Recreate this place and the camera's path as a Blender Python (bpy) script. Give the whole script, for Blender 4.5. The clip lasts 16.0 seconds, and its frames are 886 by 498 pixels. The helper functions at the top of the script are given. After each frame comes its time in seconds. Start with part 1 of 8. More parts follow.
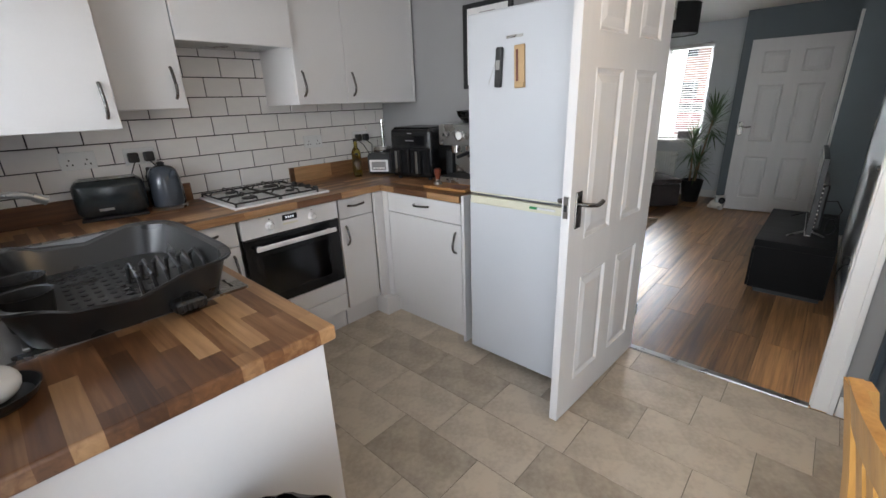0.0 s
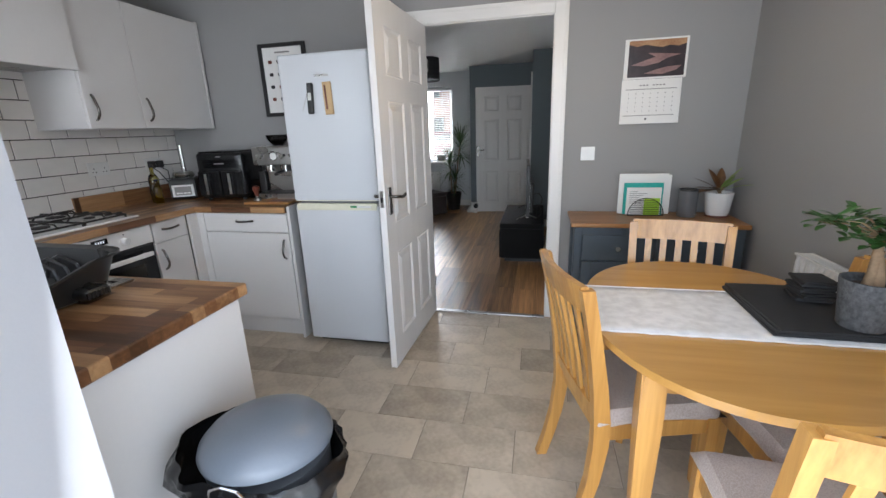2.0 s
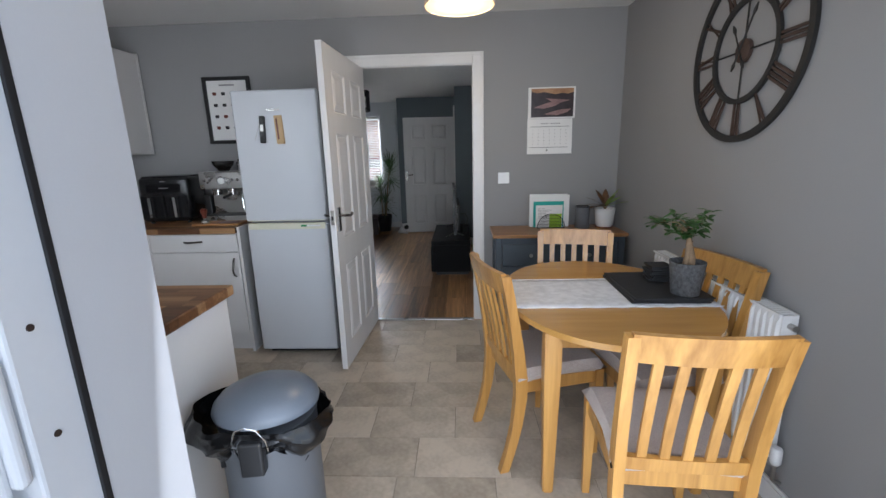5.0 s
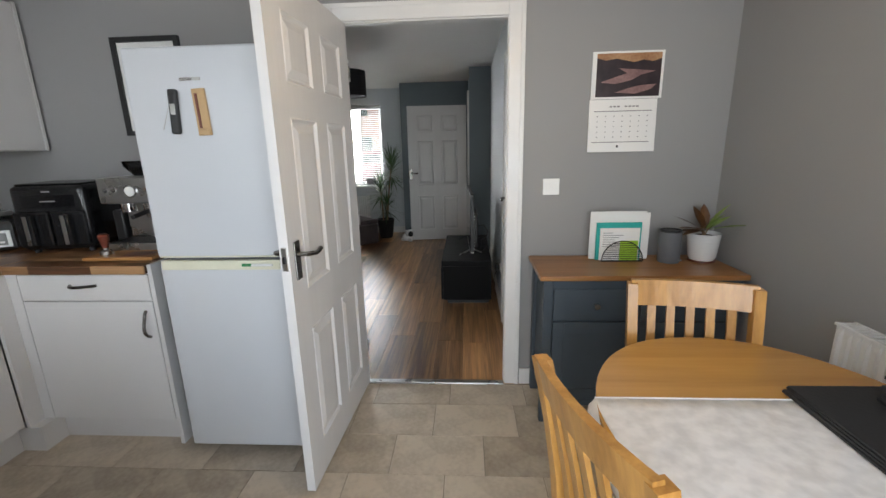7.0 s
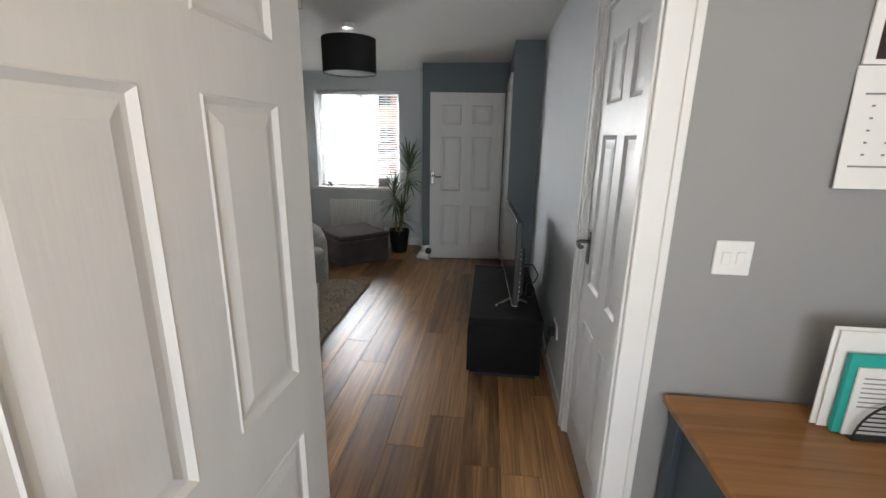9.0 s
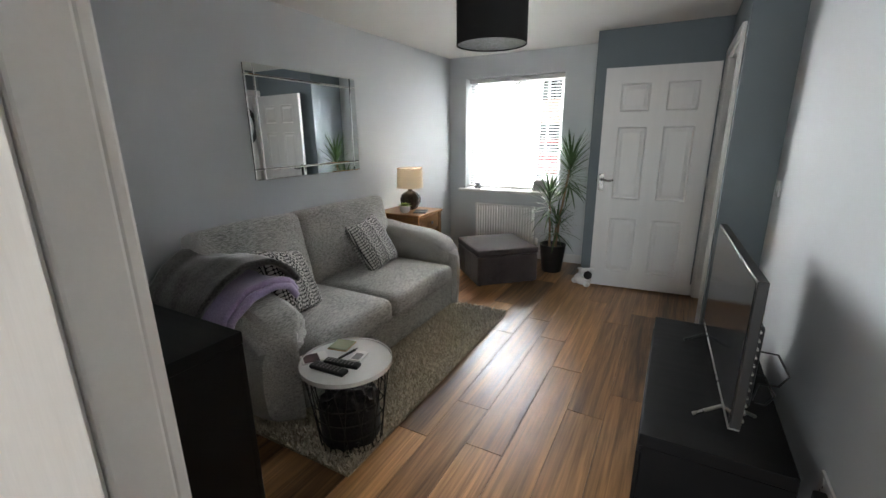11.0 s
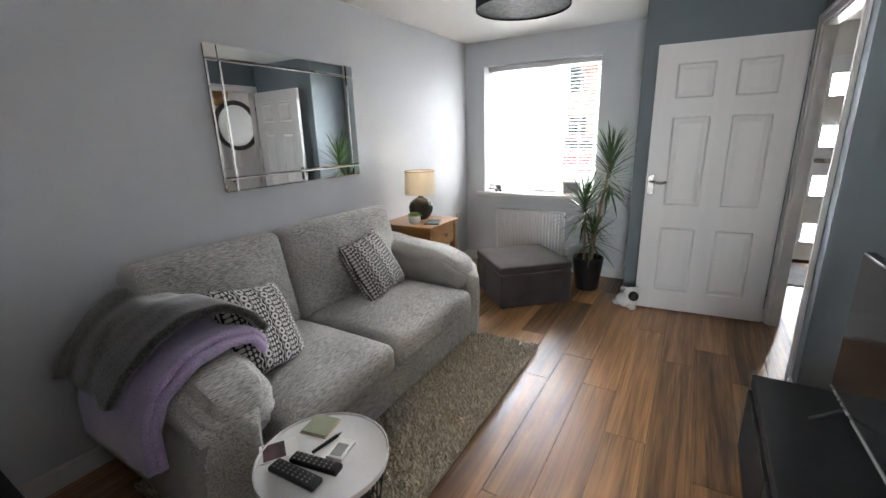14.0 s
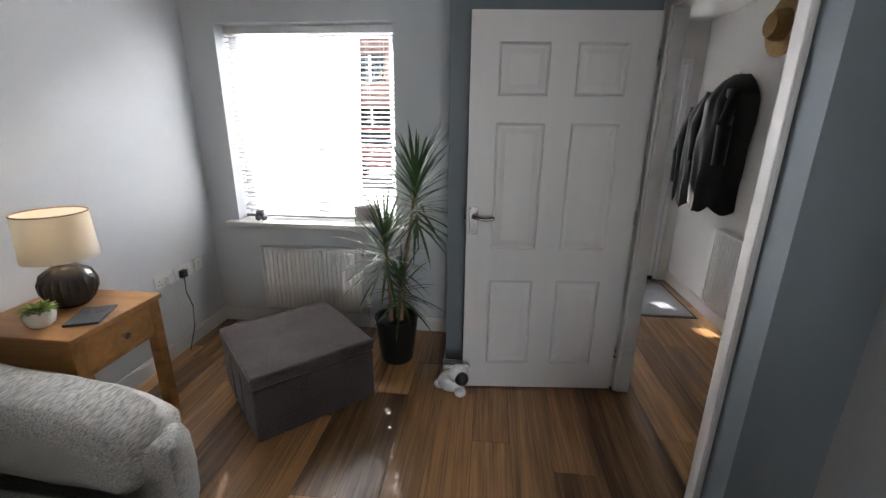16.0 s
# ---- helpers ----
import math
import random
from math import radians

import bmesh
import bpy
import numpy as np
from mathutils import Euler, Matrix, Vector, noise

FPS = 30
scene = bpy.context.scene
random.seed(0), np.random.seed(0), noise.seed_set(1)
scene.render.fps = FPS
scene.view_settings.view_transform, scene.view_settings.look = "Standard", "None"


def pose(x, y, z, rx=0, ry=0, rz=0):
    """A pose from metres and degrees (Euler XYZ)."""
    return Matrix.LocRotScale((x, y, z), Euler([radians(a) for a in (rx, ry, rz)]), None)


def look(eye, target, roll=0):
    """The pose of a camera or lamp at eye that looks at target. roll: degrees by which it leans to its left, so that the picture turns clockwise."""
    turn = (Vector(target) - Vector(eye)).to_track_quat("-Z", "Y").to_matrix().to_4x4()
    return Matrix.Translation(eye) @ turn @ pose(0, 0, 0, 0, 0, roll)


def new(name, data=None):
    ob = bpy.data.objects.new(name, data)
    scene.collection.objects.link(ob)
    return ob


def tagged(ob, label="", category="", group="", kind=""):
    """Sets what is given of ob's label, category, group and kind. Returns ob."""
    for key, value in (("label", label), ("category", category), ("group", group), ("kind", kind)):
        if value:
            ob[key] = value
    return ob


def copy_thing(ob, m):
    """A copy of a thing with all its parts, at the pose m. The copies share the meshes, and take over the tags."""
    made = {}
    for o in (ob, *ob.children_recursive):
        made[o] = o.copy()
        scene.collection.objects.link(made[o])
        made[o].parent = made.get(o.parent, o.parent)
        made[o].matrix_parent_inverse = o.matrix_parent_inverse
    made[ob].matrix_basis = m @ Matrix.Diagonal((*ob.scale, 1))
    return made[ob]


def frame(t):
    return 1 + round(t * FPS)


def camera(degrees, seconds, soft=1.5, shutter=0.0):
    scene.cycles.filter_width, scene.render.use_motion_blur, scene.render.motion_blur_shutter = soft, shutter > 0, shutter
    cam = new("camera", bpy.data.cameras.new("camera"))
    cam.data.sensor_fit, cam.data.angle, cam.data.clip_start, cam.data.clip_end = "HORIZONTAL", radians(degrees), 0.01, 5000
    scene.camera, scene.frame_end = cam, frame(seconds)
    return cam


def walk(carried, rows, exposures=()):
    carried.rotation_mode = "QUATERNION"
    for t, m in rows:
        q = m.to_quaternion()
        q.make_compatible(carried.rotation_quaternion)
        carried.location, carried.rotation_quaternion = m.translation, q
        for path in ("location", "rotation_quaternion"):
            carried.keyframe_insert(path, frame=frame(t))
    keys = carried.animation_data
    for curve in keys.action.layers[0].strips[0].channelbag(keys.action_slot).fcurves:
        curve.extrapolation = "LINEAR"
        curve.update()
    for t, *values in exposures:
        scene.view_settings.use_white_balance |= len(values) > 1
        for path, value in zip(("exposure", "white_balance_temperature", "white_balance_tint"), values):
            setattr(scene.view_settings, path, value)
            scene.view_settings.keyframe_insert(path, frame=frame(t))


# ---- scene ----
cam = camera(93.2, 16.0)
PATH = [
    (0, (0.448, 0.252, 1.433), (-0.835, 1.638, 0.774), -2.1),
    (0.5, (0.47, 0.195, 1.395), (-0.572, 1.768, 0.729), -1.0),
    (1, (0.469, -0.017, 1.373), (-0.267, 1.732, 0.742), -2.1),
    (1.5, (0.503, -0.216, 1.407), (-0.037, 1.616, 0.814), -2.7),
    (2, (0.537, -0.357, 1.383), (0.103, 1.516, 0.832), -2.0),
    (2.5, (0.574, -0.532, 1.402), (0.24, 1.368, 0.875), -1.8),
    (3, (0.543, -0.694, 1.422), (0.306, 1.228, 0.92), -2.1),
    (3.5, (0.527, -0.812, 1.436), (0.362, 1.121, 0.95), -2.6),
    (4, (0.521, -0.857, 1.439), (0.409, 1.085, 0.975), -2.8),
    (6.5, (0.505, -0.083, 1.349), (0.405, 1.863, 0.901), -0.3),
    (7, (0.394, 0.297, 1.424), (0.278, 2.235, 0.945), -1.3),
    (7.5, (0.362, 0.566, 1.485), (0.235, 2.498, 0.983), -1.8),
    (8, (0.317, 0.919, 1.491), (0.181, 2.85, 0.987), -0.2),
    (10.5, (0.183, 2.279, 1.424), (-0.457, 4.099, 0.897), 0.1),
    (11, (0.162, 2.493, 1.442), (-0.77, 4.184, 0.919), -0.6),
    (11.5, (0.179, 2.613, 1.46), (-0.865, 4.242, 0.953), -0.3),
    (12, (0.159, 2.667, 1.462), (-0.93, 4.267, 0.958), -0.8),
    (12.5, (0.144, 2.693, 1.459), (-0.979, 4.27, 0.955), -1.0),
    (13, (0.093, 2.722, 1.462), (-1.046, 4.287, 0.959), -1.3),
    (13.5, (-0.037, 2.825, 1.448), (-1.114, 4.428, 0.928), -1.4),
    (14, (-0.146, 3.05, 1.436), (-1.143, 4.7, 0.903), -1.7),
    (14.5, (-0.211, 3.37, 1.455), (-1.147, 5.052, 0.912), -1.7),
    (15, (-0.297, 3.721, 1.465), (-1.028, 5.497, 0.906), -0.6),
    (15.5, (-0.406, 4.071, 1.434), (-0.891, 5.934, 0.89), -0.6),
    (16, (-0.371, 4.494, 1.514), (-0.566, 6.395, 0.922), 0.6),
]
walk(cam, [(t, look(eye, target, roll)) for t, eye, target, roll in PATH], [(0.0, 1.0, 6450, 10), (0.5, 1.0, 6250, 9), (1.5, 0.98, 6250, 9), (2.5, 0.65, 6100, 10), (3.0, 0.5, 6000, 10), (3.5, 0.3, 6000, 10), (4.2, 0.25, 6000, 10), (6.3, 0.72, 6350, 9), (7.0, 0.8, 6500, 8), (8.2, 1.0, 6550, 9), (10.3, 1.2, 6550, 7), (11.0, 1.65, 6550, 7), (12.5, 2.2, 6600, 8), (14.5, 1.95, 6450, 11), (15.0, 1.86, 6470, 11), (15.5, 1.85, 6500, 12), (16.0, 1.45, 6500, 12)])

# ---- world, sun, daylight ----
world = bpy.data.worlds.new("world")
scene.world = world
world.use_nodes = True
wn = world.node_tree.nodes
sky = wn.new("ShaderNodeTexSky")
sky.sky_type = "NISHITA"
sky.sun_disc = False
sky.sun_elevation = radians(47)
sky.sun_rotation = radians(-17)
wn["Background"].inputs["Strength"].default_value = 0.15
world.node_tree.links.new(sky.outputs["Color"], wn["Background"].inputs["Color"])


def lamp(name, kind, power, color, m, **kw):
    data = bpy.data.lights.new(name, kind)
    data.energy = power
    data.color = color
    for k, v in kw.items():
        if k == "size_y":
            data.shape = "RECTANGLE"
            data.size_y = v
        elif k == "size":
            data.size = v
        elif k == "radius":
            data.shadow_soft_size = v
        elif k == "angle":
            data.angle = v
    ob = new(name, data)
    ob.matrix_world = m
    return ob


SUN_WAY = Vector((0.30, -0.95, -1.07)).normalized()
lamp("sun", "SUN", 5.0, (1.0, 0.95, 0.88), look((0, 0, 10), Vector((0, 0, 10)) + SUN_WAY), angle=radians(0.53))
lamp("patio_opening_daylight", "AREA", 11, (0.90, 0.94, 1.0), look((0.66, 0.03, 1.02), (0.66, 2.0, 0.62)), size=1.56, size_y=1.98)
lamp("patio_daylight", "AREA", 70, (0.90, 0.94, 1.0), look((0.70, -2.60, 1.00), (0.70, 2.0, 0.95)), size=4.2, size_y=2.6)
lamp("sink_window_daylight", "AREA", 28, (0.93, 0.96, 1.0), look((-1.25, -1.10, 2.0), (-1.2, 1.6, 0.7)), size=2.0, size_y=1.5)
lamp("living_window_daylight", "AREA", 330, (0.97, 0.985, 1.0), look((-3.02, 8.75, 1.35), (-0.9, 6.0, 1.05)), size=2.8, size_y=2.2)
lamp("living_window_skylight", "AREA", 520, (0.95, 0.975, 1.0), look((-1.9, 8.90, 3.30), (-1.567, 7.40, 1.45)), size=3.2, size_y=1.6)
lamp("front_door_daylight", "AREA", 50, (0.97, 0.985, 1.0), look((0.95, 8.95, 1.2), (0.95, 6.0, 0.9)), size=0.8, size_y=1.7)

# ---- materials ----


def material(name, color, rough=0.5, metal=0.0, vary=0.08, scale=6.0, fine=80.0, bump=0.02, second=None, rand=0.0, coat=0.0, stretch=(1, 1, 1), sheen=0.0, spec=None):
    """A node material with two scales of variation in colour and roughness, and fine relief."""
    m = bpy.data.materials.new(name)
    m.use_nodes = True
    n, l = m.node_tree.nodes, m.node_tree.links
    b = n["Principled BSDF"]
    co = n.new("ShaderNodeTexCoord")
    mp = n.new("ShaderNodeMapping")
    mp.inputs["Scale"].default_value = stretch
    l.new(co.outputs["Object"], mp.inputs["Vector"])
    big = n.new("ShaderNodeTexNoise")
    big.inputs["Scale"].default_value = scale
    big.inputs["Detail"].default_value = 4
    small = n.new("ShaderNodeTexNoise")
    small.inputs["Scale"].default_value = fine
    small.inputs["Detail"].default_value = 3
    l.new(mp.outputs["Vector"], big.inputs["Vector"])
    l.new(mp.outputs["Vector"], small.inputs["Vector"])
    add = n.new("ShaderNodeMath")
    add.operation = "MULTIPLY_ADD"
    add.inputs[1].default_value = 0.45
    l.new(small.outputs["Fac"], add.inputs[0])
    l.new(big.outputs["Fac"], add.inputs[2])
    src = add.outputs[0]
    if rand:
        info = n.new("ShaderNodeObjectInfo")
        ra = n.new("ShaderNodeMath")
        ra.operation = "MULTIPLY_ADD"
        ra.inputs[1].default_value = rand
        l.new(info.outputs["Random"], ra.inputs[0])
        l.new(src, ra.inputs[2])
        src = ra.outputs[0]
    ramp = n.new("ShaderNodeValToRGB")
    ramp.color_ramp.elements[0].position = 0.45
    ramp.color_ramp.elements[1].position = 1.0 + rand
    if rand:
        mr = n.new("ShaderNodeMapRange")
        mr.inputs["From Max"].default_value = 1.0 + rand
        l.new(src, mr.inputs["Value"])
        src = mr.outputs["Result"]
        ramp.color_ramp.elements[0].position = 0.3
        ramp.color_ramp.elements[1].position = 0.85
    dark = [c * (1 - vary) for c in color]
    light = list(second) if second else [min(1, c * (1 + vary)) for c in color]
    ramp.color_ramp.elements[0].color = (*dark, 1)
    ramp.color_ramp.elements[1].color = (*light, 1)
    l.new(src, ramp.inputs["Fac"])
    l.new(ramp.outputs["Color"], b.inputs["Base Color"])
    rr = n.new("ShaderNodeMapRange")
    rr.inputs["To Min"].default_value = max(0.02, rough * 0.85)
    rr.inputs["To Max"].default_value = min(1, rough * 1.15)
    l.new(big.outputs["Fac"], rr.inputs["Value"])
    l.new(rr.outputs["Result"], b.inputs["Roughness"])
    b.inputs["Metallic"].default_value = metal
    if coat:
        b.inputs["Coat Weight"].default_value = coat
        b.inputs["Coat Roughness"].default_value = 0.12
    if sheen:
        b.inputs["Sheen Weight"].default_value = sheen
    if spec is not None:
        b.inputs["Specular IOR Level"].default_value = spec
    if bump:
        bu = n.new("ShaderNodeBump")
        bu.inputs["Strength"].default_value = min(1.0, bump * 10)
        bu.inputs["Distance"].default_value = 0.002
        l.new(small.outputs["Fac"], bu.inputs["Height"])
        l.new(bu.outputs["Normal"], b.inputs["Normal"])
    return m


def glow(name, color, strength):
    m = bpy.data.materials.new(name)
    m.use_nodes = True
    b = m.node_tree.nodes["Principled BSDF"]
    b.inputs["Base Color"].default_value = (*color, 1)
    b.inputs["Emission Color"].default_value = (*color, 1)
    b.inputs["Emission Strength"].default_value = strength
    return m


def glass(name, rough=0.0, tint=(1, 1, 1)):
    m = bpy.data.materials.new(name)
    m.use_nodes = True
    b = m.node_tree.nodes["Principled BSDF"]
    b.inputs["Base Color"].default_value = (*tint, 1)
    b.inputs["Transmission Weight"].default_value = 1.0
    b.inputs["Roughness"].default_value = rough
    b.inputs["IOR"].default_value = 1.45
    return m


def grain_material(name, dark, light, rough, along, ring=14.0, rand=0.5, coat=0.0, bump=0.03, lo=0.48, hi=0.9, pores=0.0):
    """Wood: streaks along one axis ('x', 'y' or 'z'), a tone of its own for each piece."""
    m = bpy.data.materials.new(name)
    m.use_nodes = True
    n, l = m.node_tree.nodes, m.node_tree.links
    b = n["Principled BSDF"]
    co = n.new("ShaderNodeTexCoord")
    info = n.new("ShaderNodeObjectInfo")
    off = n.new("ShaderNodeVectorMath")
    off.operation = "MULTIPLY_ADD"
    comb = n.new("ShaderNodeCombineXYZ")
    for k in range(3):
        l.new(info.outputs["Random"], comb.inputs[k])
    off.inputs[1].default_value = (37.0, 19.0, 11.0)
    l.new(comb.outputs[0], off.inputs[0])
    l.new(co.outputs["Object"], off.inputs[2])
    mp = n.new("ShaderNodeMapping")
    s = {"x": (0.7, ring, ring), "y": (ring, 0.7, ring), "z": (ring, ring, 0.7)}[along]
    mp.inputs["Scale"].default_value = s
    l.new(off.outputs[0], mp.inputs["Vector"])
    big = n.new("ShaderNodeTexNoise")
    big.inputs["Scale"].default_value = 1.0
    big.inputs["Detail"].default_value = 6
    big.inputs["Distortion"].default_value = 0.9
    l.new(mp.outputs["Vector"], big.inputs["Vector"])
    fine = n.new("ShaderNodeTexNoise")
    fine.inputs["Scale"].default_value = 7.0
    fine.inputs["Detail"].default_value = 3
    l.new(mp.outputs["Vector"], fine.inputs["Vector"])
    mix = n.new("ShaderNodeMath")
    mix.operation = "MULTIPLY_ADD"
    mix.inputs[1].default_value = 0.35
    l.new(fine.outputs["Fac"], mix.inputs[0])
    l.new(big.outputs["Fac"], mix.inputs[2])
    ra = n.new("ShaderNodeMath")
    ra.operation = "MULTIPLY_ADD"
    ra.inputs[1].default_value = rand
    l.new(info.outputs["Random"], ra.inputs[0])
    l.new(mix.outputs[0], ra.inputs[2])
    mr = n.new("ShaderNodeMapRange")
    mr.inputs["From Min"].default_value = lo
    mr.inputs["From Max"].default_value = hi + rand
    l.new(ra.outputs[0], mr.inputs["Value"])
    ramp = n.new("ShaderNodeValToRGB")
    ramp.color_ramp.elements[0].color = (*dark, 1)
    ramp.color_ramp.elements[1].color = (*light, 1)
    l.new(mr.outputs["Result"], ramp.inputs["Fac"])
    tone = ramp.outputs["Color"]
    if pores:
        pm_ = n.new("ShaderNodeMapping")
        k = {"x": (2.2, 85.0, 85.0), "y": (85.0, 2.2, 85.0), "z": (85.0, 85.0, 2.2)}[along]
        pm_.inputs["Scale"].default_value = k
        l.new(off.outputs[0], pm_.inputs["Vector"])
        po = n.new("ShaderNodeTexNoise")
        po.inputs["Scale"].default_value = 1.0
        po.inputs["Detail"].default_value = 3
        po.inputs["Distortion"].default_value = 0.5
        l.new(pm_.outputs["Vector"], po.inputs["Vector"])
        pr = n.new("ShaderNodeMapRange")
        pr.inputs["From Min"].default_value = 0.30
        pr.inputs["From Max"].default_value = 0.60
        pr.inputs["To Min"].default_value = 1.0 - pores
        pr.inputs["To Max"].default_value = 1.0
        l.new(po.outputs["Fac"], pr.inputs["Value"])
        sc_ = n.new("ShaderNodeVectorMath")
        sc_.operation = "SCALE"
        l.new(tone, sc_.inputs[0])
        l.new(pr.outputs["Result"], sc_.inputs["Scale"])
        tone = sc_.outputs[0]
    l.new(tone, b.inputs["Base Color"])
    b.inputs["Roughness"].default_value = rough
    b.inputs["Coat Weight"].default_value = coat
    b.inputs["Coat Roughness"].default_value = 0.2
    bu = n.new("ShaderNodeBump")
    bu.inputs["Strength"].default_value = bump * 10
    bu.inputs["Distance"].default_value = 0.001
    l.new(fine.outputs["Fac"], bu.inputs["Height"])
    l.new(bu.outputs["Normal"], b.inputs["Normal"])
    return m


def stave_material(name, along, width=0.048, length=0.33):
    """Laminate worktop printed with glued walnut staves."""
    m = bpy.data.materials.new(name)
    m.use_nodes = True
    n, l = m.node_tree.nodes, m.node_tree.links
    b = n["Principled BSDF"]
    co = n.new("ShaderNodeTexCoord")
    sep = n.new("ShaderNodeSeparateXYZ")
    l.new(co.outputs["Object"], sep.inputs[0])
    a, c = (0, 1) if along == "x" else (1, 0)

    def calc(op, x, y=None):
        q = n.new("ShaderNodeMath")
        q.operation = op
        for k, v in enumerate((x, y)):
            if v is None:
                continue
            if isinstance(v, (int, float)):
                q.inputs[k].default_value = v
            else:
                l.new(v, q.inputs[k])
        return q.outputs[0]

    row = calc("FLOOR", calc("DIVIDE", sep.outputs[c], width))
    w1 = n.new("ShaderNodeTexWhiteNoise")
    w1.noise_dimensions = "1D"
    l.new(row, w1.inputs["W"])
    run = calc("ADD", calc("DIVIDE", sep.outputs[a], length), calc("MULTIPLY", w1.outputs["Value"], 3.7))
    col = calc("FLOOR", run)
    w2 = n.new("ShaderNodeTexWhiteNoise")
    w2.noise_dimensions = "2D"
    cb = n.new("ShaderNodeCombineXYZ")
    l.new(row, cb.inputs[0])
    l.new(col, cb.inputs[1])
    l.new(cb.outputs[0], w2.inputs["Vector"])
    mp = n.new("ShaderNodeMapping")
    mp.inputs["Scale"].default_value = (4, 60, 60) if along == "x" else (60, 4, 60)
    l.new(co.outputs["Object"], mp.inputs["Vector"])
    va = n.new("ShaderNodeVectorMath")
    va.operation = "ADD"
    sc = n.new("ShaderNodeVectorMath")
    sc.operation = "SCALE"
    sc.inputs["Scale"].default_value = 40
    l.new(w2.outputs["Color"], sc.inputs[0])
    l.new(mp.outputs["Vector"], va.inputs[0])
    l.new(sc.outputs[0], va.inputs[1])
    no = n.new("ShaderNodeTexNoise")
    no.inputs["Scale"].default_value = 1.0
    no.inputs["Detail"].default_value = 5
    no.inputs["Distortion"].default_value = 0.6
    l.new(va.outputs[0], no.inputs["Vector"])
    tone = calc("ADD", calc("MULTIPLY", w2.outputs["Value"], 0.92), calc("MULTIPLY", calc("SUBTRACT", no.outputs["Fac"], 0.5), 0.75))
    ramp = n.new("ShaderNodeValToRGB")
    e = ramp.color_ramp.elements
    e[0].color = (0.060, 0.026, 0.012, 1)
    e[1].color = (0.46, 0.27, 0.13, 1)
    mid = e.new(0.45)
    mid.color = (0.17, 0.075, 0.032, 1)
    l.new(tone, ramp.inputs["Fac"])
    l.new(ramp.outputs["Color"], b.inputs["Base Color"])
    b.inputs["Roughness"].default_value = 0.33
    bu = n.new("ShaderNodeBump")
    bu.inputs["Strength"].default_value = 0.12
    bu.inputs["Distance"].default_value = 0.001
    l.new(no.outputs["Fac"], bu.inputs["Height"])
    l.new(bu.outputs["Normal"], b.inputs["Normal"])
    return m


def weave_material(name, dark, light, scale=140.0, rough=0.95, mixw=0.5, along=(1, 1, 1), sheen=0.3):
    """Upholstery or towelling: crossed threads over slow shading of the pile."""
    m = bpy.data.materials.new(name)
    m.use_nodes = True
    n, l = m.node_tree.nodes, m.node_tree.links
    b = n["Principled BSDF"]
    co = n.new("ShaderNodeTexCoord")
    mp = n.new("ShaderNodeMapping")
    mp.inputs["Scale"].default_value = along
    l.new(co.outputs["Object"], mp.inputs["Vector"])
    f1 = n.new("ShaderNodeTexNoise")
    f1.inputs["Scale"].default_value = scale
    f1.inputs["Detail"].default_value = 2
    l.new(mp.outputs["Vector"], f1.inputs["Vector"])
    f2 = n.new("ShaderNodeTexNoise")
    f2.inputs["Scale"].default_value = 5.0
    f2.inputs["Detail"].default_value = 3
    l.new(co.outputs["Object"], f2.inputs["Vector"])
    a = n.new("ShaderNodeMath")
    a.operation = "MULTIPLY_ADD"
    a.inputs[1].default_value = mixw
    l.new(f2.outputs["Fac"], a.inputs[0])
    l.new(f1.outputs["Fac"], a.inputs[2])
    ramp = n.new("ShaderNodeValToRGB")
    ramp.color_ramp.elements[0].position = 0.38 + 0.5 * mixw * 0.8
    ramp.color_ramp.elements[1].position = 0.62 + 0.5 * mixw * 1.1
    ramp.color_ramp.elements[0].color = (*dark, 1)
    ramp.color_ramp.elements[1].color = (*light, 1)
    l.new(a.outputs[0], ramp.inputs["Fac"])
    l.new(ramp.outputs["Color"], b.inputs["Base Color"])
    b.inputs["Roughness"].default_value = rough
    b.inputs["Sheen Weight"].default_value = sheen
    b.inputs["Specular IOR Level"].default_value = 0.2
    bu = n.new("ShaderNodeBump")
    bu.inputs["Strength"].default_value = 0.5
    bu.inputs["Distance"].default_value = 0.003
    l.new(f1.outputs["Fac"], bu.inputs["Height"])
    l.new(bu.outputs["Normal"], b.inputs["Normal"])
    return m


M_WALL_K = material("grey_emulsion", (0.285, 0.281, 0.280), 0.75, vary=0.03, scale=1.5, fine=260, bump=0.012)
M_WALL_L = material("pale_blue_grey_emulsion", (0.57, 0.592, 0.615), 0.75, vary=0.03, scale=1.5, fine=260, bump=0.012)
M_TEAL = material("slate_blue_emulsion", (0.155, 0.185, 0.205), 0.7, vary=0.04, scale=1.5, fine=260, bump=0.012)
M_WHITE_WALL = material("white_emulsion", (0.68, 0.67, 0.65), 0.8, vary=0.03, scale=1.5, fine=260, bump=0.01)
M_CEIL = material("ceiling_white", (0.74, 0.73, 0.71), 0.85, vary=0.02, scale=2, fine=300, bump=0.01)
# tone raised well above the grey wall in place of stronger sky light
M_REVEAL = material("reveal_skylight_tone", (0.70, 0.70, 0.72), 0.7, vary=0.02, scale=2, fine=200, bump=0.008)
M_GLOSS = material("white_satin_paint", (0.70, 0.69, 0.675), 0.35, vary=0.03, scale=5, fine=120, bump=0.006)
M_DOOR = material("white_grained_door", (0.69, 0.68, 0.675), 0.42, vary=0.03, scale=2, fine=14, bump=0.02, stretch=(9, 9, 0.6))
M_UPVC = material("white_plastic_frame", (0.80, 0.81, 0.83), 0.25, vary=0.02, scale=3, fine=60, bump=0.002)
M_RUBBER = material("black_rubber", (0.012, 0.012, 0.013), 0.7, vary=0.2)
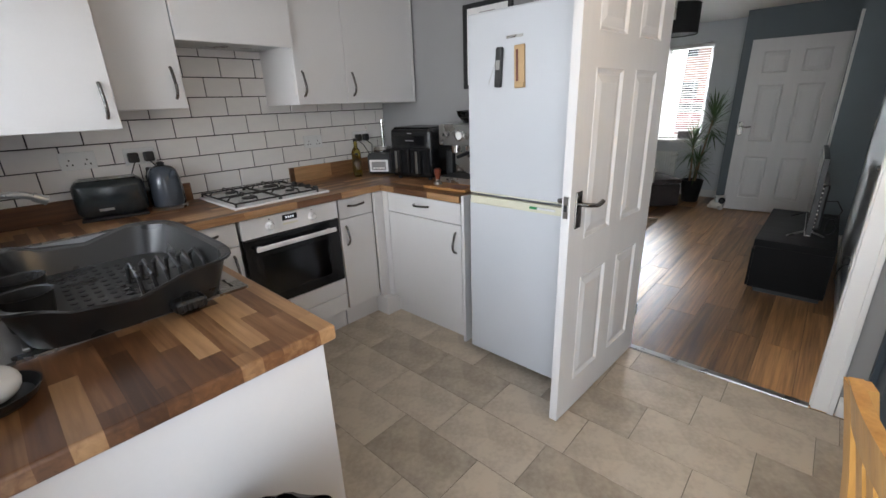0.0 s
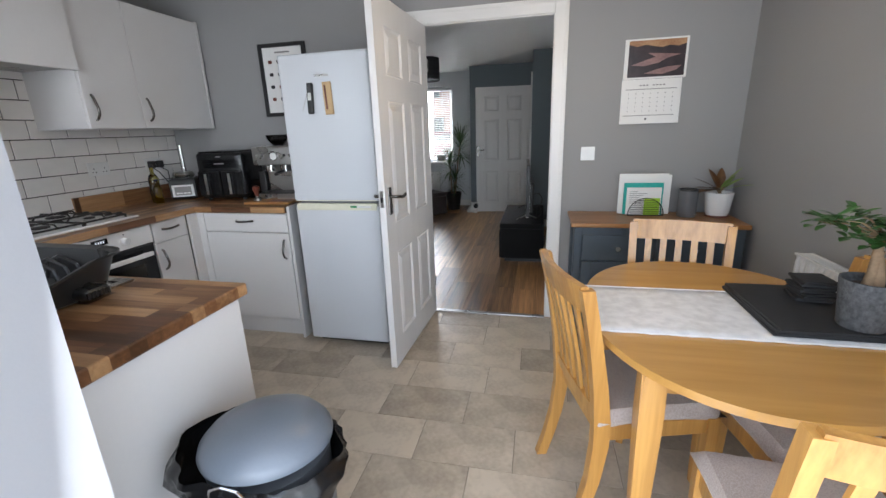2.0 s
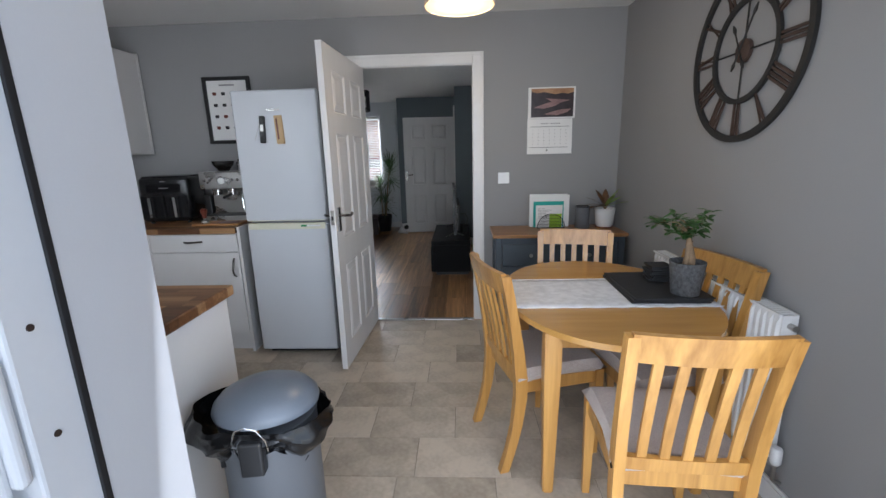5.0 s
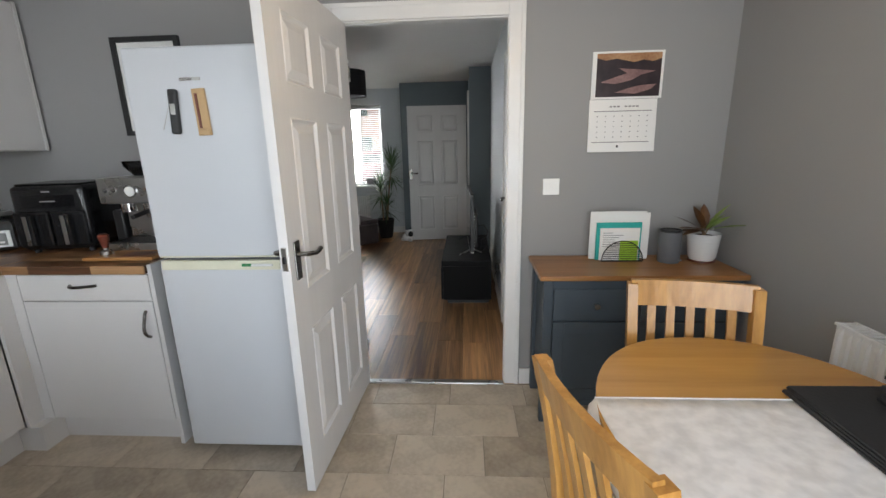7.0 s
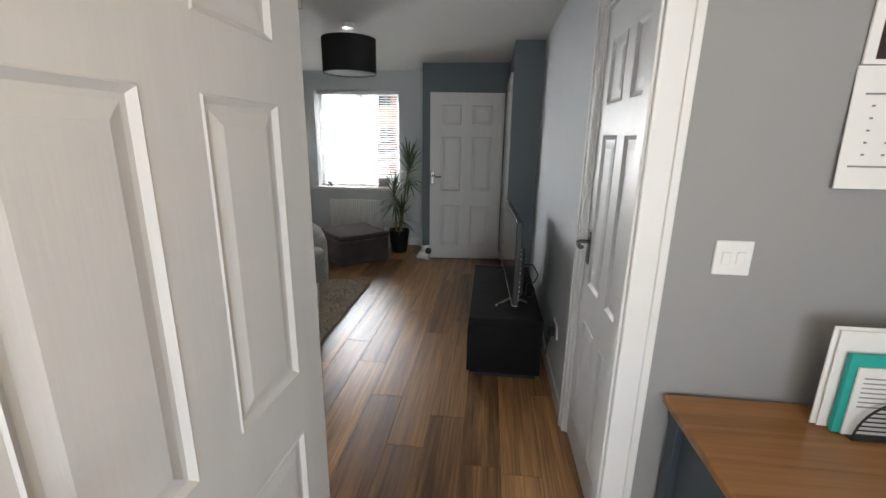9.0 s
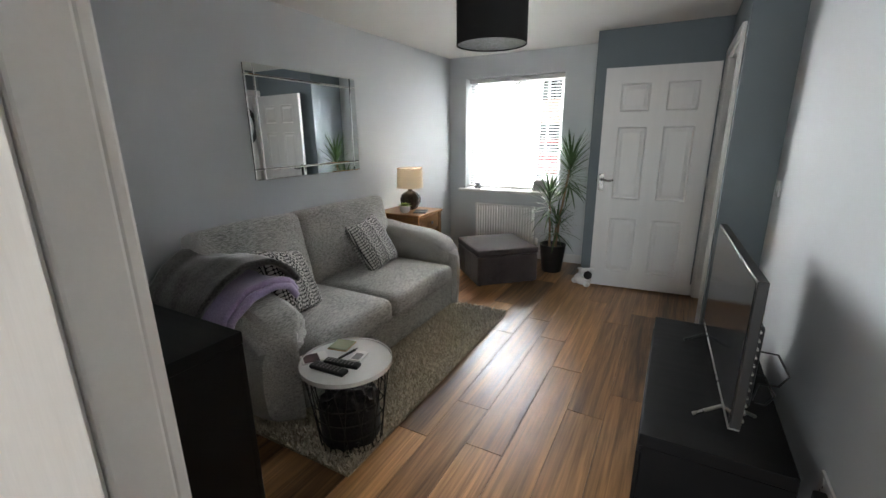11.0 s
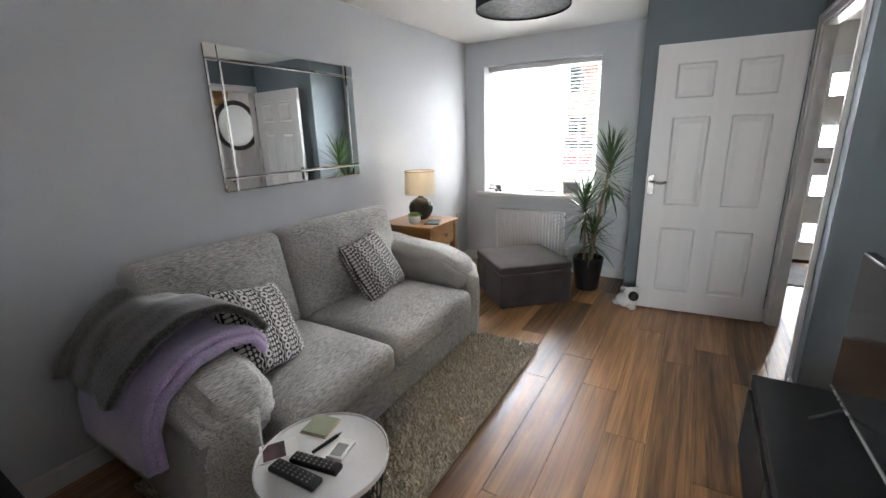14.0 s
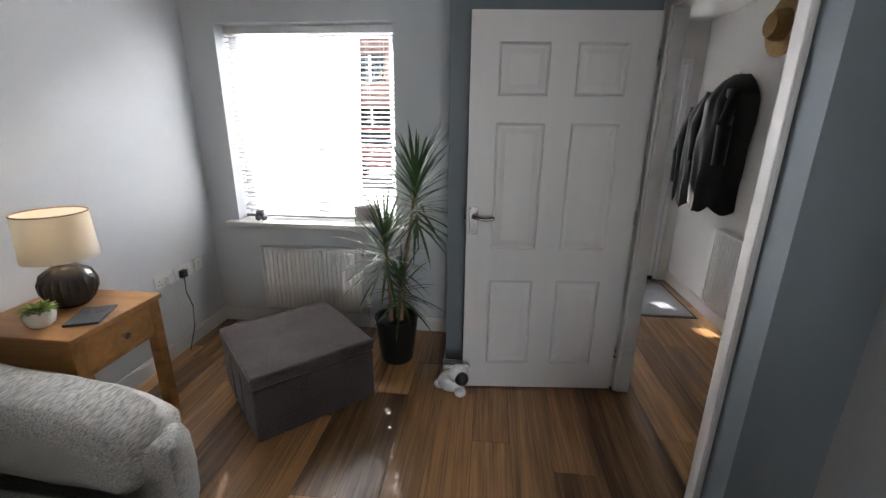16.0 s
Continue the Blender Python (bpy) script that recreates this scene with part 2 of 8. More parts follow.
M_CAB = material("white_cabinet_foil", (0.66, 0.645, 0.635), 0.4, vary=0.02, scale=3, fine=90, bump=0.004)
M_STEEL = material("brushed_steel", (0.42, 0.41, 0.39), 0.28, metal=1.0, vary=0.06, scale=8, fine=200, bump=0.004)
M_PEWTER = material("pewter_handle", (0.20, 0.19, 0.18), 0.26, metal=1.0, vary=0.1, scale=20)
M_TOASTER = material("charcoal_enamel", (0.013, 0.017, 0.019), 0.2, vary=0.1, coat=0.3)
M_CHROME = material("polished_chrome", (0.75, 0.75, 0.75), 0.12, metal=1.0, vary=0.03)
M_BLACK = material("black_plastic", (0.014, 0.014, 0.015), 0.38, vary=0.2, scale=9, fine=160, bump=0.006)
M_BLACK_GLOSS = material("black_gloss", (0.008, 0.008, 0.009), 0.08, vary=0.1, spec=0.35)
M_FRYER = material("black_satin_casing", (0.010, 0.010, 0.011), 0.22, vary=0.15, scale=9, fine=160, bump=0.003, spec=0.4)
M_BLACKWOOD = material("black_brown_veneer", (0.006, 0.006, 0.0065), 0.55, vary=0.15, scale=3, fine=60, bump=0.006, stretch=(1, 12, 12), spec=0.14)
M_IRON = material("black_iron", (0.016, 0.015, 0.014), 0.6, vary=0.2, fine=200, bump=0.02)
M_RUST = material("rusted_iron", (0.05, 0.028, 0.02), 0.7, vary=0.3, scale=20, fine=200, bump=0.02)
M_GREYPL = material("grey_blue_lid", (0.145, 0.165, 0.195), 0.33, vary=0.05, scale=5, fine=140, bump=0.004)
M_GREYBODY = material("grey_painted_steel", (0.115, 0.122, 0.134), 0.4, vary=0.05, scale=5, fine=140, bump=0.004)
M_DRAIN = material("dark_grey_plastic", (0.024, 0.024, 0.024), 0.28, vary=0.12, scale=6, fine=160, bump=0.004)
M_TILE = material("white_glazed_tile", (0.78, 0.755, 0.73), 0.12, vary=0.04, scale=8, fine=25, bump=0.004, rand=0.3)
M_GROUT = material("dark_grout", (0.045, 0.042, 0.04), 0.9, vary=0.2, fine=300, bump=0.03)
M_VINYL = material("stone_effect_vinyl", (0.33, 0.268, 0.200), 0.40, vary=0.32, scale=7, fine=45, bump=0.008, second=(0.56, 0.48, 0.38), rand=0.35)
M_VINYL_J = material("vinyl_joint", (0.17, 0.145, 0.115), 0.6, vary=0.1)
M_PLANK = grain_material("walnut_laminate", (0.080, 0.036, 0.014), (0.60, 0.32, 0.135), 0.30, "y", ring=13.0, rand=0.5, lo=0.56, hi=0.80, bump=0.02, pores=0.45)
M_PLANK_J = material("plank_joint", (0.03, 0.017, 0.01), 0.7)
M_WORK_X = stave_material("walnut_block_laminate_x", "x", 0.046, 0.30)
M_WORK_Y = stave_material("walnut_block_laminate_y", "y", 0.046, 0.30)
M_BEECH = grain_material("varnished_beech", (0.33, 0.152, 0.034), (0.62, 0.335, 0.092), 0.30, "z", ring=16, rand=0.1, coat=0.25)
M_BEECH_X = grain_material("varnished_beech_flat", (0.36, 0.178, 0.044), (0.60, 0.325, 0.088), 0.22, "x", ring=9, rand=0.1, coat=0.4, lo=0.3, hi=1.1)
M_OAK = grain_material("honey_oak", (0.21, 0.090, 0.024), (0.45, 0.220, 0.075), 0.38, "x", ring=16, rand=0.2, coat=0.15)
M_NAVY = material("slate_blue_painted_wood", (0.050, 0.066, 0.082), 0.45, vary=0.08, scale=5, fine=90, bump=0.008)
M_SEAT = weave_material("greige_suede", (0.36, 0.30, 0.265), (0.50, 0.43, 0.385), scale=300, sheen=0.4)
M_SOFA = weave_material("grey_chenille", (0.19, 0.19, 0.178), (0.56, 0.552, 0.52), scale=340, along=(1.0, 0.09, 1.3), mixw=0.20)
M_OTTO = weave_material("dark_grey_velvet", (0.040, 0.032, 0.033), (0.088, 0.073, 0.073), scale=160, sheen=0.2)
M_RUG = weave_material("beige_shag", (0.17, 0.135, 0.09), (0.50, 0.43, 0.32), scale=110, mixw=0.25)
M_BLACKFLEECE = weave_material("black_fleece", (0.008, 0.008, 0.009), (0.022, 0.022, 0.025), scale=110, sheen=0.25)
M_THROW = weave_material("charcoal_fleece", (0.030, 0.028, 0.027), (0.090, 0.086, 0.080), scale=90, sheen=0.6)
M_LILAC = weave_material("lilac_fleece", (0.33, 0.26, 0.46), (0.47, 0.39, 0.60), scale=150, sheen=0.6)
M_LINEN = material("cream_linen_shade", (0.76, 0.72, 0.65), 0.9, vary=0.05, scale=4, fine=400, bump=0.03)


def let_through(mat, color, share):
    """Mixes light that passes through a thin sheet into its material."""
    lm = mat.node_tree
    tr = lm.nodes.new("ShaderNodeBsdfTranslucent")
    tr.inputs["Color"].default_value = (*color, 1)
    mx = lm.nodes.new("ShaderNodeMixShader")
    mx.inputs[0].default_value = share
    lm.links.new(lm.nodes["Principled BSDF"].outputs[0], mx.inputs[1])
    lm.links.new(tr.outputs[0], mx.inputs[2])
    lm.links.new(mx.outputs[0], lm.nodes["Material Output"].inputs["Surface"])


let_through(M_LINEN, (0.72, 0.68, 0.60), 0.45)
M_CERAMIC = material("dark_bronze_glaze", (0.040, 0.034, 0.028), 0.22, vary=0.4, scale=12, fine=60, bump=0.01)
M_WHITEPOT = material("white_glazed_pot", (0.76, 0.76, 0.75), 0.22, vary=0.03)
M_STONEPOT = material("grey_ribbed_stoneware", (0.082, 0.085, 0.090), 0.85, vary=0.55, scale=60, fine=110, bump=0.09)
M_SLATE = material("black_slate", (0.020, 0.021, 0.023), 0.6, vary=0.3, scale=10, fine=120, bump=0.04)
M_SOIL = material("potting_soil", (0.03, 0.02, 0.013), 0.95, vary=0.4, fine=120, bump=0.1)
M_LEAF = material("dark_green_leaf", (0.040, 0.105, 0.025), 0.35, vary=0.45, scale=9, fine=40, bump=0.005, rand=0.3)
M_LEAF2 = material("bright_green_leaf", (0.20, 0.285, 0.06), 0.42, vary=0.5, scale=9, fine=40, bump=0.005, rand=0.3)
M_LEAF3 = material("spiky_green_leaf", (0.045, 0.092, 0.027), 0.4, vary=0.4, scale=7, fine=40, bump=0.005)
M_CROTON = material("croton_leaf", (0.10, 0.030, 0.022), 0.35, vary=0.6, scale=14, fine=40, second=(0.17, 0.085, 0.03))
M_BARK = material("pale_bark", (0.24, 0.16, 0.095), 0.85, vary=0.3, scale=20, fine=90, bump=0.05)
M_PAPER = material("white_paper", (0.78, 0.77, 0.75), 0.8, vary=0.02)
M_INK = material("black_ink", (0.02, 0.02, 0.02), 0.7)
M_GREYINK = material("grey_ink", (0.25, 0.24, 0.24), 0.8)
M_TEALCARD = material("turquoise_card", (0.02, 0.36, 0.31), 0.6, vary=0.05)
M_LIME = material("lime_print", (0.38, 0.62, 0.04), 0.6, vary=0.05)
M_SUNSET = material("sunset_print", (0.022, 0.012, 0.018), 0.35, vary=0.8, scale=14, fine=30, second=(0.11, 0.055, 0.06), stretch=(0.7, 1, 2.4))
M_ORANGE = material("orange_sky_print", (0.36, 0.13, 0.04), 0.35, vary=0.4, scale=8, second=(0.50, 0.30, 0.16))
M_DUSK = material("dusk_hills_print", (0.016, 0.010, 0.013), 0.35, vary=0.6, scale=14, fine=30, second=(0.045, 0.026, 0.030))
M_ROSE = material("rose_water_print", (0.20, 0.105, 0.11), 0.35, vary=0.35, scale=10, second=(0.34, 0.20, 0.18))
M_WOODLIGHT = material("pale_bamboo", (0.50, 0.33, 0.16), 0.5, vary=0.1, scale=8)
M_REDWOOD = material("red_brown_wood", (0.14, 0.035, 0.02), 0.3, vary=0.2)
M_CABLE = material("cable_grey", (0.22, 0.22, 0.22), 0.5)
M_BAG = material("black_bin_liner", (0.006, 0.006, 0.0065), 0.2, vary=0.3, fine=50, bump=0.03)
M_KETTLE = material("slate_blue_enamel", (0.045, 0.055, 0.070), 0.18, vary=0.1, coat=0.4)
M_HOB = material("white_enamel", (0.76, 0.75, 0.74), 0.18, vary=0.02)
M_FRIDGE = material("white_fridge_skin", (0.57, 0.585, 0.61), 0.30, vary=0.02, scale=2, fine=220, bump=0.008)
M_CREAM = material("aged_cream_plastic", (0.68, 0.66, 0.52), 0.4, vary=0.05)
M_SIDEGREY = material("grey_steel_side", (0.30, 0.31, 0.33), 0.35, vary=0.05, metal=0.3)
M_BLIND = material("white_blind_slat", (0.60, 0.597, 0.59), 0.45, vary=0.02)
let_through(M_BLIND, (0.55, 0.547, 0.54), 0.1)
M_SHADE_BLACK = material("black_drum_shade", (0.010, 0.010, 0.011), 0.9, vary=0.2, fine=300, bump=0.02)
M_BRICK = material("far_red_brick", (0.36, 0.19, 0.14), 0.9, vary=0.3, scale=3, fine=20, bump=0.05)
M_ROOF = material("far_roof_tile", (0.10, 0.085, 0.08), 0.85, vary=0.3)
M_PAVE = material("concrete_paving", (0.34, 0.33, 0.31), 0.9, vary=0.2, scale=1.5, fine=40, bump=0.05)
M_STRAW = material("woven_straw", (0.33, 0.20, 0.08), 0.9, vary=0.25, scale=40, fine=160, bump=0.06)
M_COAT = weave_material("black_coat_cloth", (0.008, 0.008, 0.009), (0.022, 0.022, 0.024), scale=160)
M_MAT = weave_material("grey_doormat", (0.12, 0.125, 0.14), (0.22, 0.23, 0.25), scale=200)
M_GLASS = glass("clear_glass")
M_OIL = glass("olive_oil_glass", 0.05, (0.65, 0.55, 0.12))
M_SMOKE = glass("smoked_glass", 0.05, (0.35, 0.35, 0.36))
M_MIRROR = bpy.data.materials.new("mirror_silver")
M_MIRROR.use_nodes = True
M_MIRROR.node_tree.nodes["Principled BSDF"].inputs["Base Color"].default_value = (0.88, 0.90, 0.90, 1)
M_MIRROR.node_tree.nodes["Principled BSDF"].inputs["Metallic"].default_value = 1.0
M_MIRROR.node_tree.nodes["Principled BSDF"].inputs["Roughness"].default_value = 0.015
M_BULB_K = glow("warm_lit_diffuser", (1.0, 0.70, 0.33), 0.75)
M_BULB_L = glow("warm_bulb", (1.0, 0.78, 0.5), 2.0)
M_LCD = glow("white_digits", (0.85, 0.92, 1.0), 0.3)

# ---- mesh helpers ----


def thing(name, label, category, m=None, group="", kind=""):
    ob = new(name)
    ob.empty_display_size = 0.1
    if m is not None:
        ob.matrix_world = m
    return tagged(ob, label, category, group, kind)


def finish(name, bm, mat, smooth=False):
    bmesh.ops.recalc_face_normals(bm, faces=bm.faces)
    me = bpy.data.meshes.new(name)
    bm.to_mesh(me)
    bm.free()
    for k in mat if isinstance(mat, (list, tuple)) else [mat]:
        me.materials.append(k)
    if smooth:
        for p in me.polygons:
            p.use_smooth = True
        me.set_sharp_from_angle(angle=radians(40))
    return me


def part(name, bm, mat, parent=None, label="", smooth=False):
    ob = new(name, finish(name, bm, mat, smooth))
    if parent is not None:
        ob.parent = parent
    return tagged(ob, label)


def structure(name, bm, mat, label, category, smooth=False):
    return tagged(new(name, finish(name, bm, mat, smooth)), label, category, "", "structure")


def box(x0, y0, z0, x1, y1, z1, bevel=0.0, seg=2, bm=None):
    out = bm or bmesh.new()
    b = bmesh.new() if bevel else out
    vs = [b.verts.new((x, y, z)) for x in (x0, x1) for y in (y0, y1) for z in (z0, z1)]
    for f in ((0, 1, 3, 2), (4, 6, 7, 5), (0, 4, 5, 1), (2, 3, 7, 6), (0, 2, 6, 4), (1, 5, 7, 3)):
        b.faces.new([vs[k] for k in f])
    if bevel:
        bmesh.ops.bevel(b, geom=b.edges[:], offset=bevel, segments=seg, profile=0.5, affect="EDGES")
        if bm:
            merge(out, b)
        else:
            out.free()
            out = b
    return out


def merge(dst, src, m=None):
    if m is not None:
        src.transform(m)
    table = {v: dst.verts.new(v.co) for v in src.verts}
    for f in src.faces:
        try:
            g = dst.faces.new([table[v] for v in f.verts])
            g.material_index = f.material_index
        except ValueError:
            pass
    src.free()
    return dst


def lathe(profile, seg=28, bm=None, at=(0, 0, 0), close=True, sx=1.0, sy=1.0):
    """A turned shape from (radius, height) rows."""
    b = bm or bmesh.new()
    rings = []
    for r, z in profile:
        rings.append([b.verts.new((at[0] + sx * r * math.cos(2 * math.pi * k / seg), at[1] + sy * r * math.sin(2 * math.pi * k / seg), at[2] + z)) for k in range(seg)])
    for lo, hi in zip(rings, rings[1:]):
        for k in range(seg):
            b.faces.new((lo[k], lo[(k + 1) % seg], hi[(k + 1) % seg], hi[k]))
    if close:
        b.faces.new(rings[0][::-1])
        b.faces.new(rings[-1])
    return b


def tube(points, r, seg=8, bm=None, closed=False, taper=None):
    """A round bar along points."""
    b = bm or bmesh.new()
    pts = [Vector(p) for p in points]
    rings = []
    up = Vector((0.13, 0.29, 0.95)).normalized()
    for i, p in enumerate(pts):
        a = pts[i - 1] if i or closed else p
        c = pts[(i + 1) % len(pts)] if i < len(pts) - 1 or closed else p
        d = (c - a).normalized()
        s = d.cross(up)
        if s.length < 1e-4:
            s = d.cross(Vector((1, 0, 0)))
        s.normalize()
        t = d.cross(s)
        rr = r if taper is None else r + (taper - r) * i / (len(pts) - 1)
        rings.append([b.verts.new(p + rr * (math.cos(2 * math.pi * k / seg) * s + math.sin(2 * math.pi * k / seg) * t)) for k in range(seg)])
    pairs = list(zip(rings, rings[1:])) + ([(rings[-1], rings[0])] if closed else [])
    for lo, hi in pairs:
        for k in range(seg):
            b.faces.new((lo[k], lo[(k + 1) % seg], hi[(k + 1) % seg], hi[k]))
    if not closed:
        b.faces.new(rings[0][::-1])
        b.faces.new(rings[-1])
    return b


def prism(outline, z0, z1, bevel=0.0, bm=None, seg=2):
    """An upright slab over a plan outline."""
    b = bmesh.new()
    lo = [b.verts.new((x, y, z0)) for x, y in outline]
    hi = [b.verts.new((x, y, z1)) for x, y in outline]
    n = len(outline)
    b.faces.new(lo[::-1])
    top = b.faces.new(hi)
    for k in range(n):
        b.faces.new((lo[k], lo[(k + 1) % n], hi[(k + 1) % n], hi[k]))
    if bevel:
        bmesh.ops.bevel(b, geom=[e for e in b.edges if abs(e.verts[0].co.z - e.verts[1].co.z) < 1e-6], offset=bevel, segments=seg, profile=0.5, affect="EDGES")
    return merge(bm, b) if bm else b


def pillow(w, d, h, puff=0.5, cuts=14, power=2.6, seed=0, rough=0.0):
    """A stuffed cushion w x d x h about the origin: fat in the middle, thin at the rim."""
    b = bmesh.new()
    rnd = random.Random(seed)
    ox, oy = rnd.uniform(0, 50), rnd.uniform(0, 50)
    tops, bots = {}, {}
    for i in range(cuts + 1):
        for j in range(cuts + 1):
            u, v = 2 * i / cuts - 1, 2 * j / cuts - 1
            e = max(0.0, (1 - abs(u) ** power) * (1 - abs(v) ** power)) ** puff
            bend = 1 - 0.05 * (1 - abs(u)) * abs(v) ** 6 - 0.0
            x, y = u * w / 2 * (1 - 0.06 * (1 - v * v) * abs(u) ** 8), v * d / 2 * (1 - 0.06 * (1 - u * u) * abs(v) ** 8) * bend
            z = h / 2 * e + (rough * noise.noise(Vector((ox + 3 * u, oy + 3 * v, 0.3))) * e if rough else 0)
            tops[i, j] = b.verts.new((x, y, z))
            rim = i in (0, cuts) or j in (0, cuts)
            bots[i, j] = tops[i, j] if rim else b.verts.new((x, y, -h / 2 * e))
    for i in range(cuts):
        for j in range(cuts):
            b.faces.new((tops[i, j], tops[i + 1, j], tops[i + 1, j + 1], tops[i, j + 1]))
            q = [bots[i, j], bots[i, j + 1], bots[i + 1, j + 1], bots[i + 1, j]]
            try:
                b.faces.new(q)
            except ValueError:
                pass
    return b


def soft_box(x0, y0, z0, x1, y1, z1, r, cuts=3, seed=0, wob=0.0):
    """An upholstered block: well rounded, with slight unevenness."""
    b = box(x0, y0, z0, x1, y1, z1, bevel=r, seg=4)
    if cuts:
        long = [e for e in b.edges if e.calc_length() > 0.12]
        bmesh.ops.subdivide_edges(b, edges=long, cuts=cuts, use_grid_fill=True)
    if wob:
        for v in b.verts:
            k = noise.noise_vector(v.co * 4.0 + Vector((seed * 3.1, seed * 1.7, 0)))
            v.co += wob * k
    return b


def bulge(b, axis, amount, lo, hi, other):
    """Push faces at one end out along axis, most in the middle."""
    o1, o2 = other
    for v in b.verts:
        c = v.co[axis]
        f = (c - lo) / (hi - lo)
        if f > 0.5:
            a = 1 - ((v.co[o1[0]] - o1[1]) / o1[2]) ** 2
            d = 1 - ((v.co[o2[0]] - o2[1]) / o2[2]) ** 2
            v.co[axis] += amount * max(0, a) * max(0, d) * (2 * f - 1)
    return b


def blade(b, base, way, length, width, droop=0.3, segs=5, twist=0.0, fold=0.25, mat=0):
    """A long folded leaf from base along way, drooping under its weight."""
    way = Vector(way).normalized()
    side = way.cross(Vector((0, 0, 1)))
    if side.length < 1e-3:
        side = Vector((1, 0, 0))
    side.normalize()
    side.rotate(Matrix.Rotation(twist, 3, way))
    rows = []
    p = Vector(base)
    d = way.copy()
    for i in range(segs + 1):
        f = i / segs
        w = width * (0.55 + 0.9 * f) * (1 - f) ** 0.8 if f > 0.05 else width * 0.45
        nrm = side.cross(d).normalized()
        rows.append((b.verts.new(p - side * w / 2 + nrm * w * fold * 0.5), b.verts.new(p), b.verts.new(p + side * w / 2 + nrm * w * fold * 0.5)))
        d = (d + Vector((0, 0, -droop / segs * (0.5 + f)))).normalized()
        p = p + d * length / segs
    for lo, hi in zip(rows, rows[1:]):
        for k in (0, 1):
            f = b.faces.new((lo[k], lo[k + 1], hi[k + 1], hi[k]))
            f.material_index = mat


def leaf(b, base, way, length, width, up=(0, 0, 1), cup=0.2):
    """A broad pointed leaf of eight faces."""
    way = Vector(way).normalized()
    side = way.cross(Vector(up))
    if side.length < 1e-3:
        side = Vector((1, 0, 0))
    side.normalize()
    nrm = side.cross(way).normalized()
    base = Vector(base)
    rows = []
    for f, w in ((0.0, 0.08), (0.25, 0.75), (0.55, 1.0), (0.82, 0.6), (1.0, 0.03)):
        p = base + way * length * f - nrm * length * 0.18 * f * f
        rows.append((b.verts.new(p - side * w * width / 2 + nrm * cup * w * width * 0.4), b.verts.new(p), b.verts.new(p + side * w * width / 2 + nrm * cup * w * width * 0.4)))
    for lo, hi in zip(rows, rows[1:]):
        for k in (0, 1):
            b.faces.new((lo[k], lo[k + 1], hi[k + 1], hi[k]))


def bow_handle(parent, a, b_, out, name="handle", r=0.0072):
    """A waved bow handle between two fixing points, standing off along out."""
    a, b_, out = Vector(a), Vector(b_), Vector(out)
    pts = []
    for k in range(13):
        f = k / 12
        off = 0.030 * math.sin(math.pi * f) ** 0.55 + 0.006 * math.sin(2 * math.pi * f)
        pts.append(a.lerp(b_, f) + out * off)
    return part(name, tube(pts, r, 8), M_PEWTER, parent, "curved pewter bow handle", smooth=True)


def wall_with_holes(axis, at0, at1, lo, hi, z0, z1, holes):
    """A thick wall. axis 'y': it runs along x, its faces at y = at0 and at1. holes: (from, to, bottom, top)."""
    b = bmesh.new()
    us = sorted({lo, hi, *[h[0] for h in holes], *[h[1] for h in holes]})
    for u0, u1 in zip(us, us[1:]):
        mid = (u0 + u1) / 2
        cuts = sorted((h[2], h[3]) for h in holes if h[0] <= mid <= h[1])
        z = z0
        for c0, c1 in cuts + [(z1, z1)]:
            if c0 > z + 1e-6:
                if axis == "y":
                    box(u0, at0, z, u1, at1, c0, bm=b)
                else:
                    box(at0, u0, z, at1, u1, c0, bm=b)
            z = c1
    bmesh.ops.remove_doubles(b, verts=b.verts, dist=1e-5)
    seen = {}
    for f in b.faces:
        seen.setdefault(tuple(round(c, 4) for c in f.calc_center_median()), []).append(f)
    bmesh.ops.delete(b, geom=[f for fs in seen.values() if len(fs) > 1 for f in fs], context="FACES")
    return b

# ---- the large structure ----
WX = -2.37          # inner face of the long west wall
KY0, KY1 = 0.07, 2.625  # kitchen, south and north faces
KE = 1.74           # kitchen, east face
LY0, LY1 = 2.68, 7.30   # living room
LE = 0.69           # living room, east face
KZ, LZ = 2.40, 2.325    # ceilings
HE, HN = 1.45, 8.62     # hall, east and north faces

structure("ground", box(-90, -90, -0.30, 90, 90, -0.12), M_PAVE, "pale concrete paving outside the house", "ground")
structure("wall_kitchen_west", wall_with_holes("x", WX - 0.25, WX, -0.15, 2.66, -0.1, 2.6, []), M_WALL_K, "grey painted kitchen wall behind the worktop", "wall")
structure("wall_living_west", wall_with_holes("x", WX - 0.25, WX, 2.66, 7.55, -0.1, 2.6, []), M_WALL_L, "pale blue-grey painted living room wall", "wall")
structure("wall_kitchen_south", wall_with_holes("y", -0.13, KY0, WX, KE, -0.1, 2.6, [(-0.15, 1.47, -0.1, 2.10), (-1.85, -0.75, 1.12, 2.05)]), M_WALL_K, "grey painted wall with patio doorway and kitchen window", "wall")
structure("wall_kitchen_east", wall_with_holes("x", KE, KE + 0.2, -0.13, 2.75, -0.1, 2.6, []), M_WALL_K, "plain grey painted wall beside the dining table", "wall")
structure("wall_kitchen_north", wall_with_holes("y", KY1, 2.652, WX, KE, -0.1, 2.6, [(-0.303, 0.635, -0.1, 2.07)]), M_WALL_K, "grey painted wall with the doorway to the living room", "wall")
structure("wall_living_south", wall_with_holes("y", 2.652, LY0, WX, LE + 0.12, -0.1, 2.6, [(-0.303, 0.635, -0.1, 2.07)]), M_WALL_L, "pale grey living room side of the doorway wall", "wall")
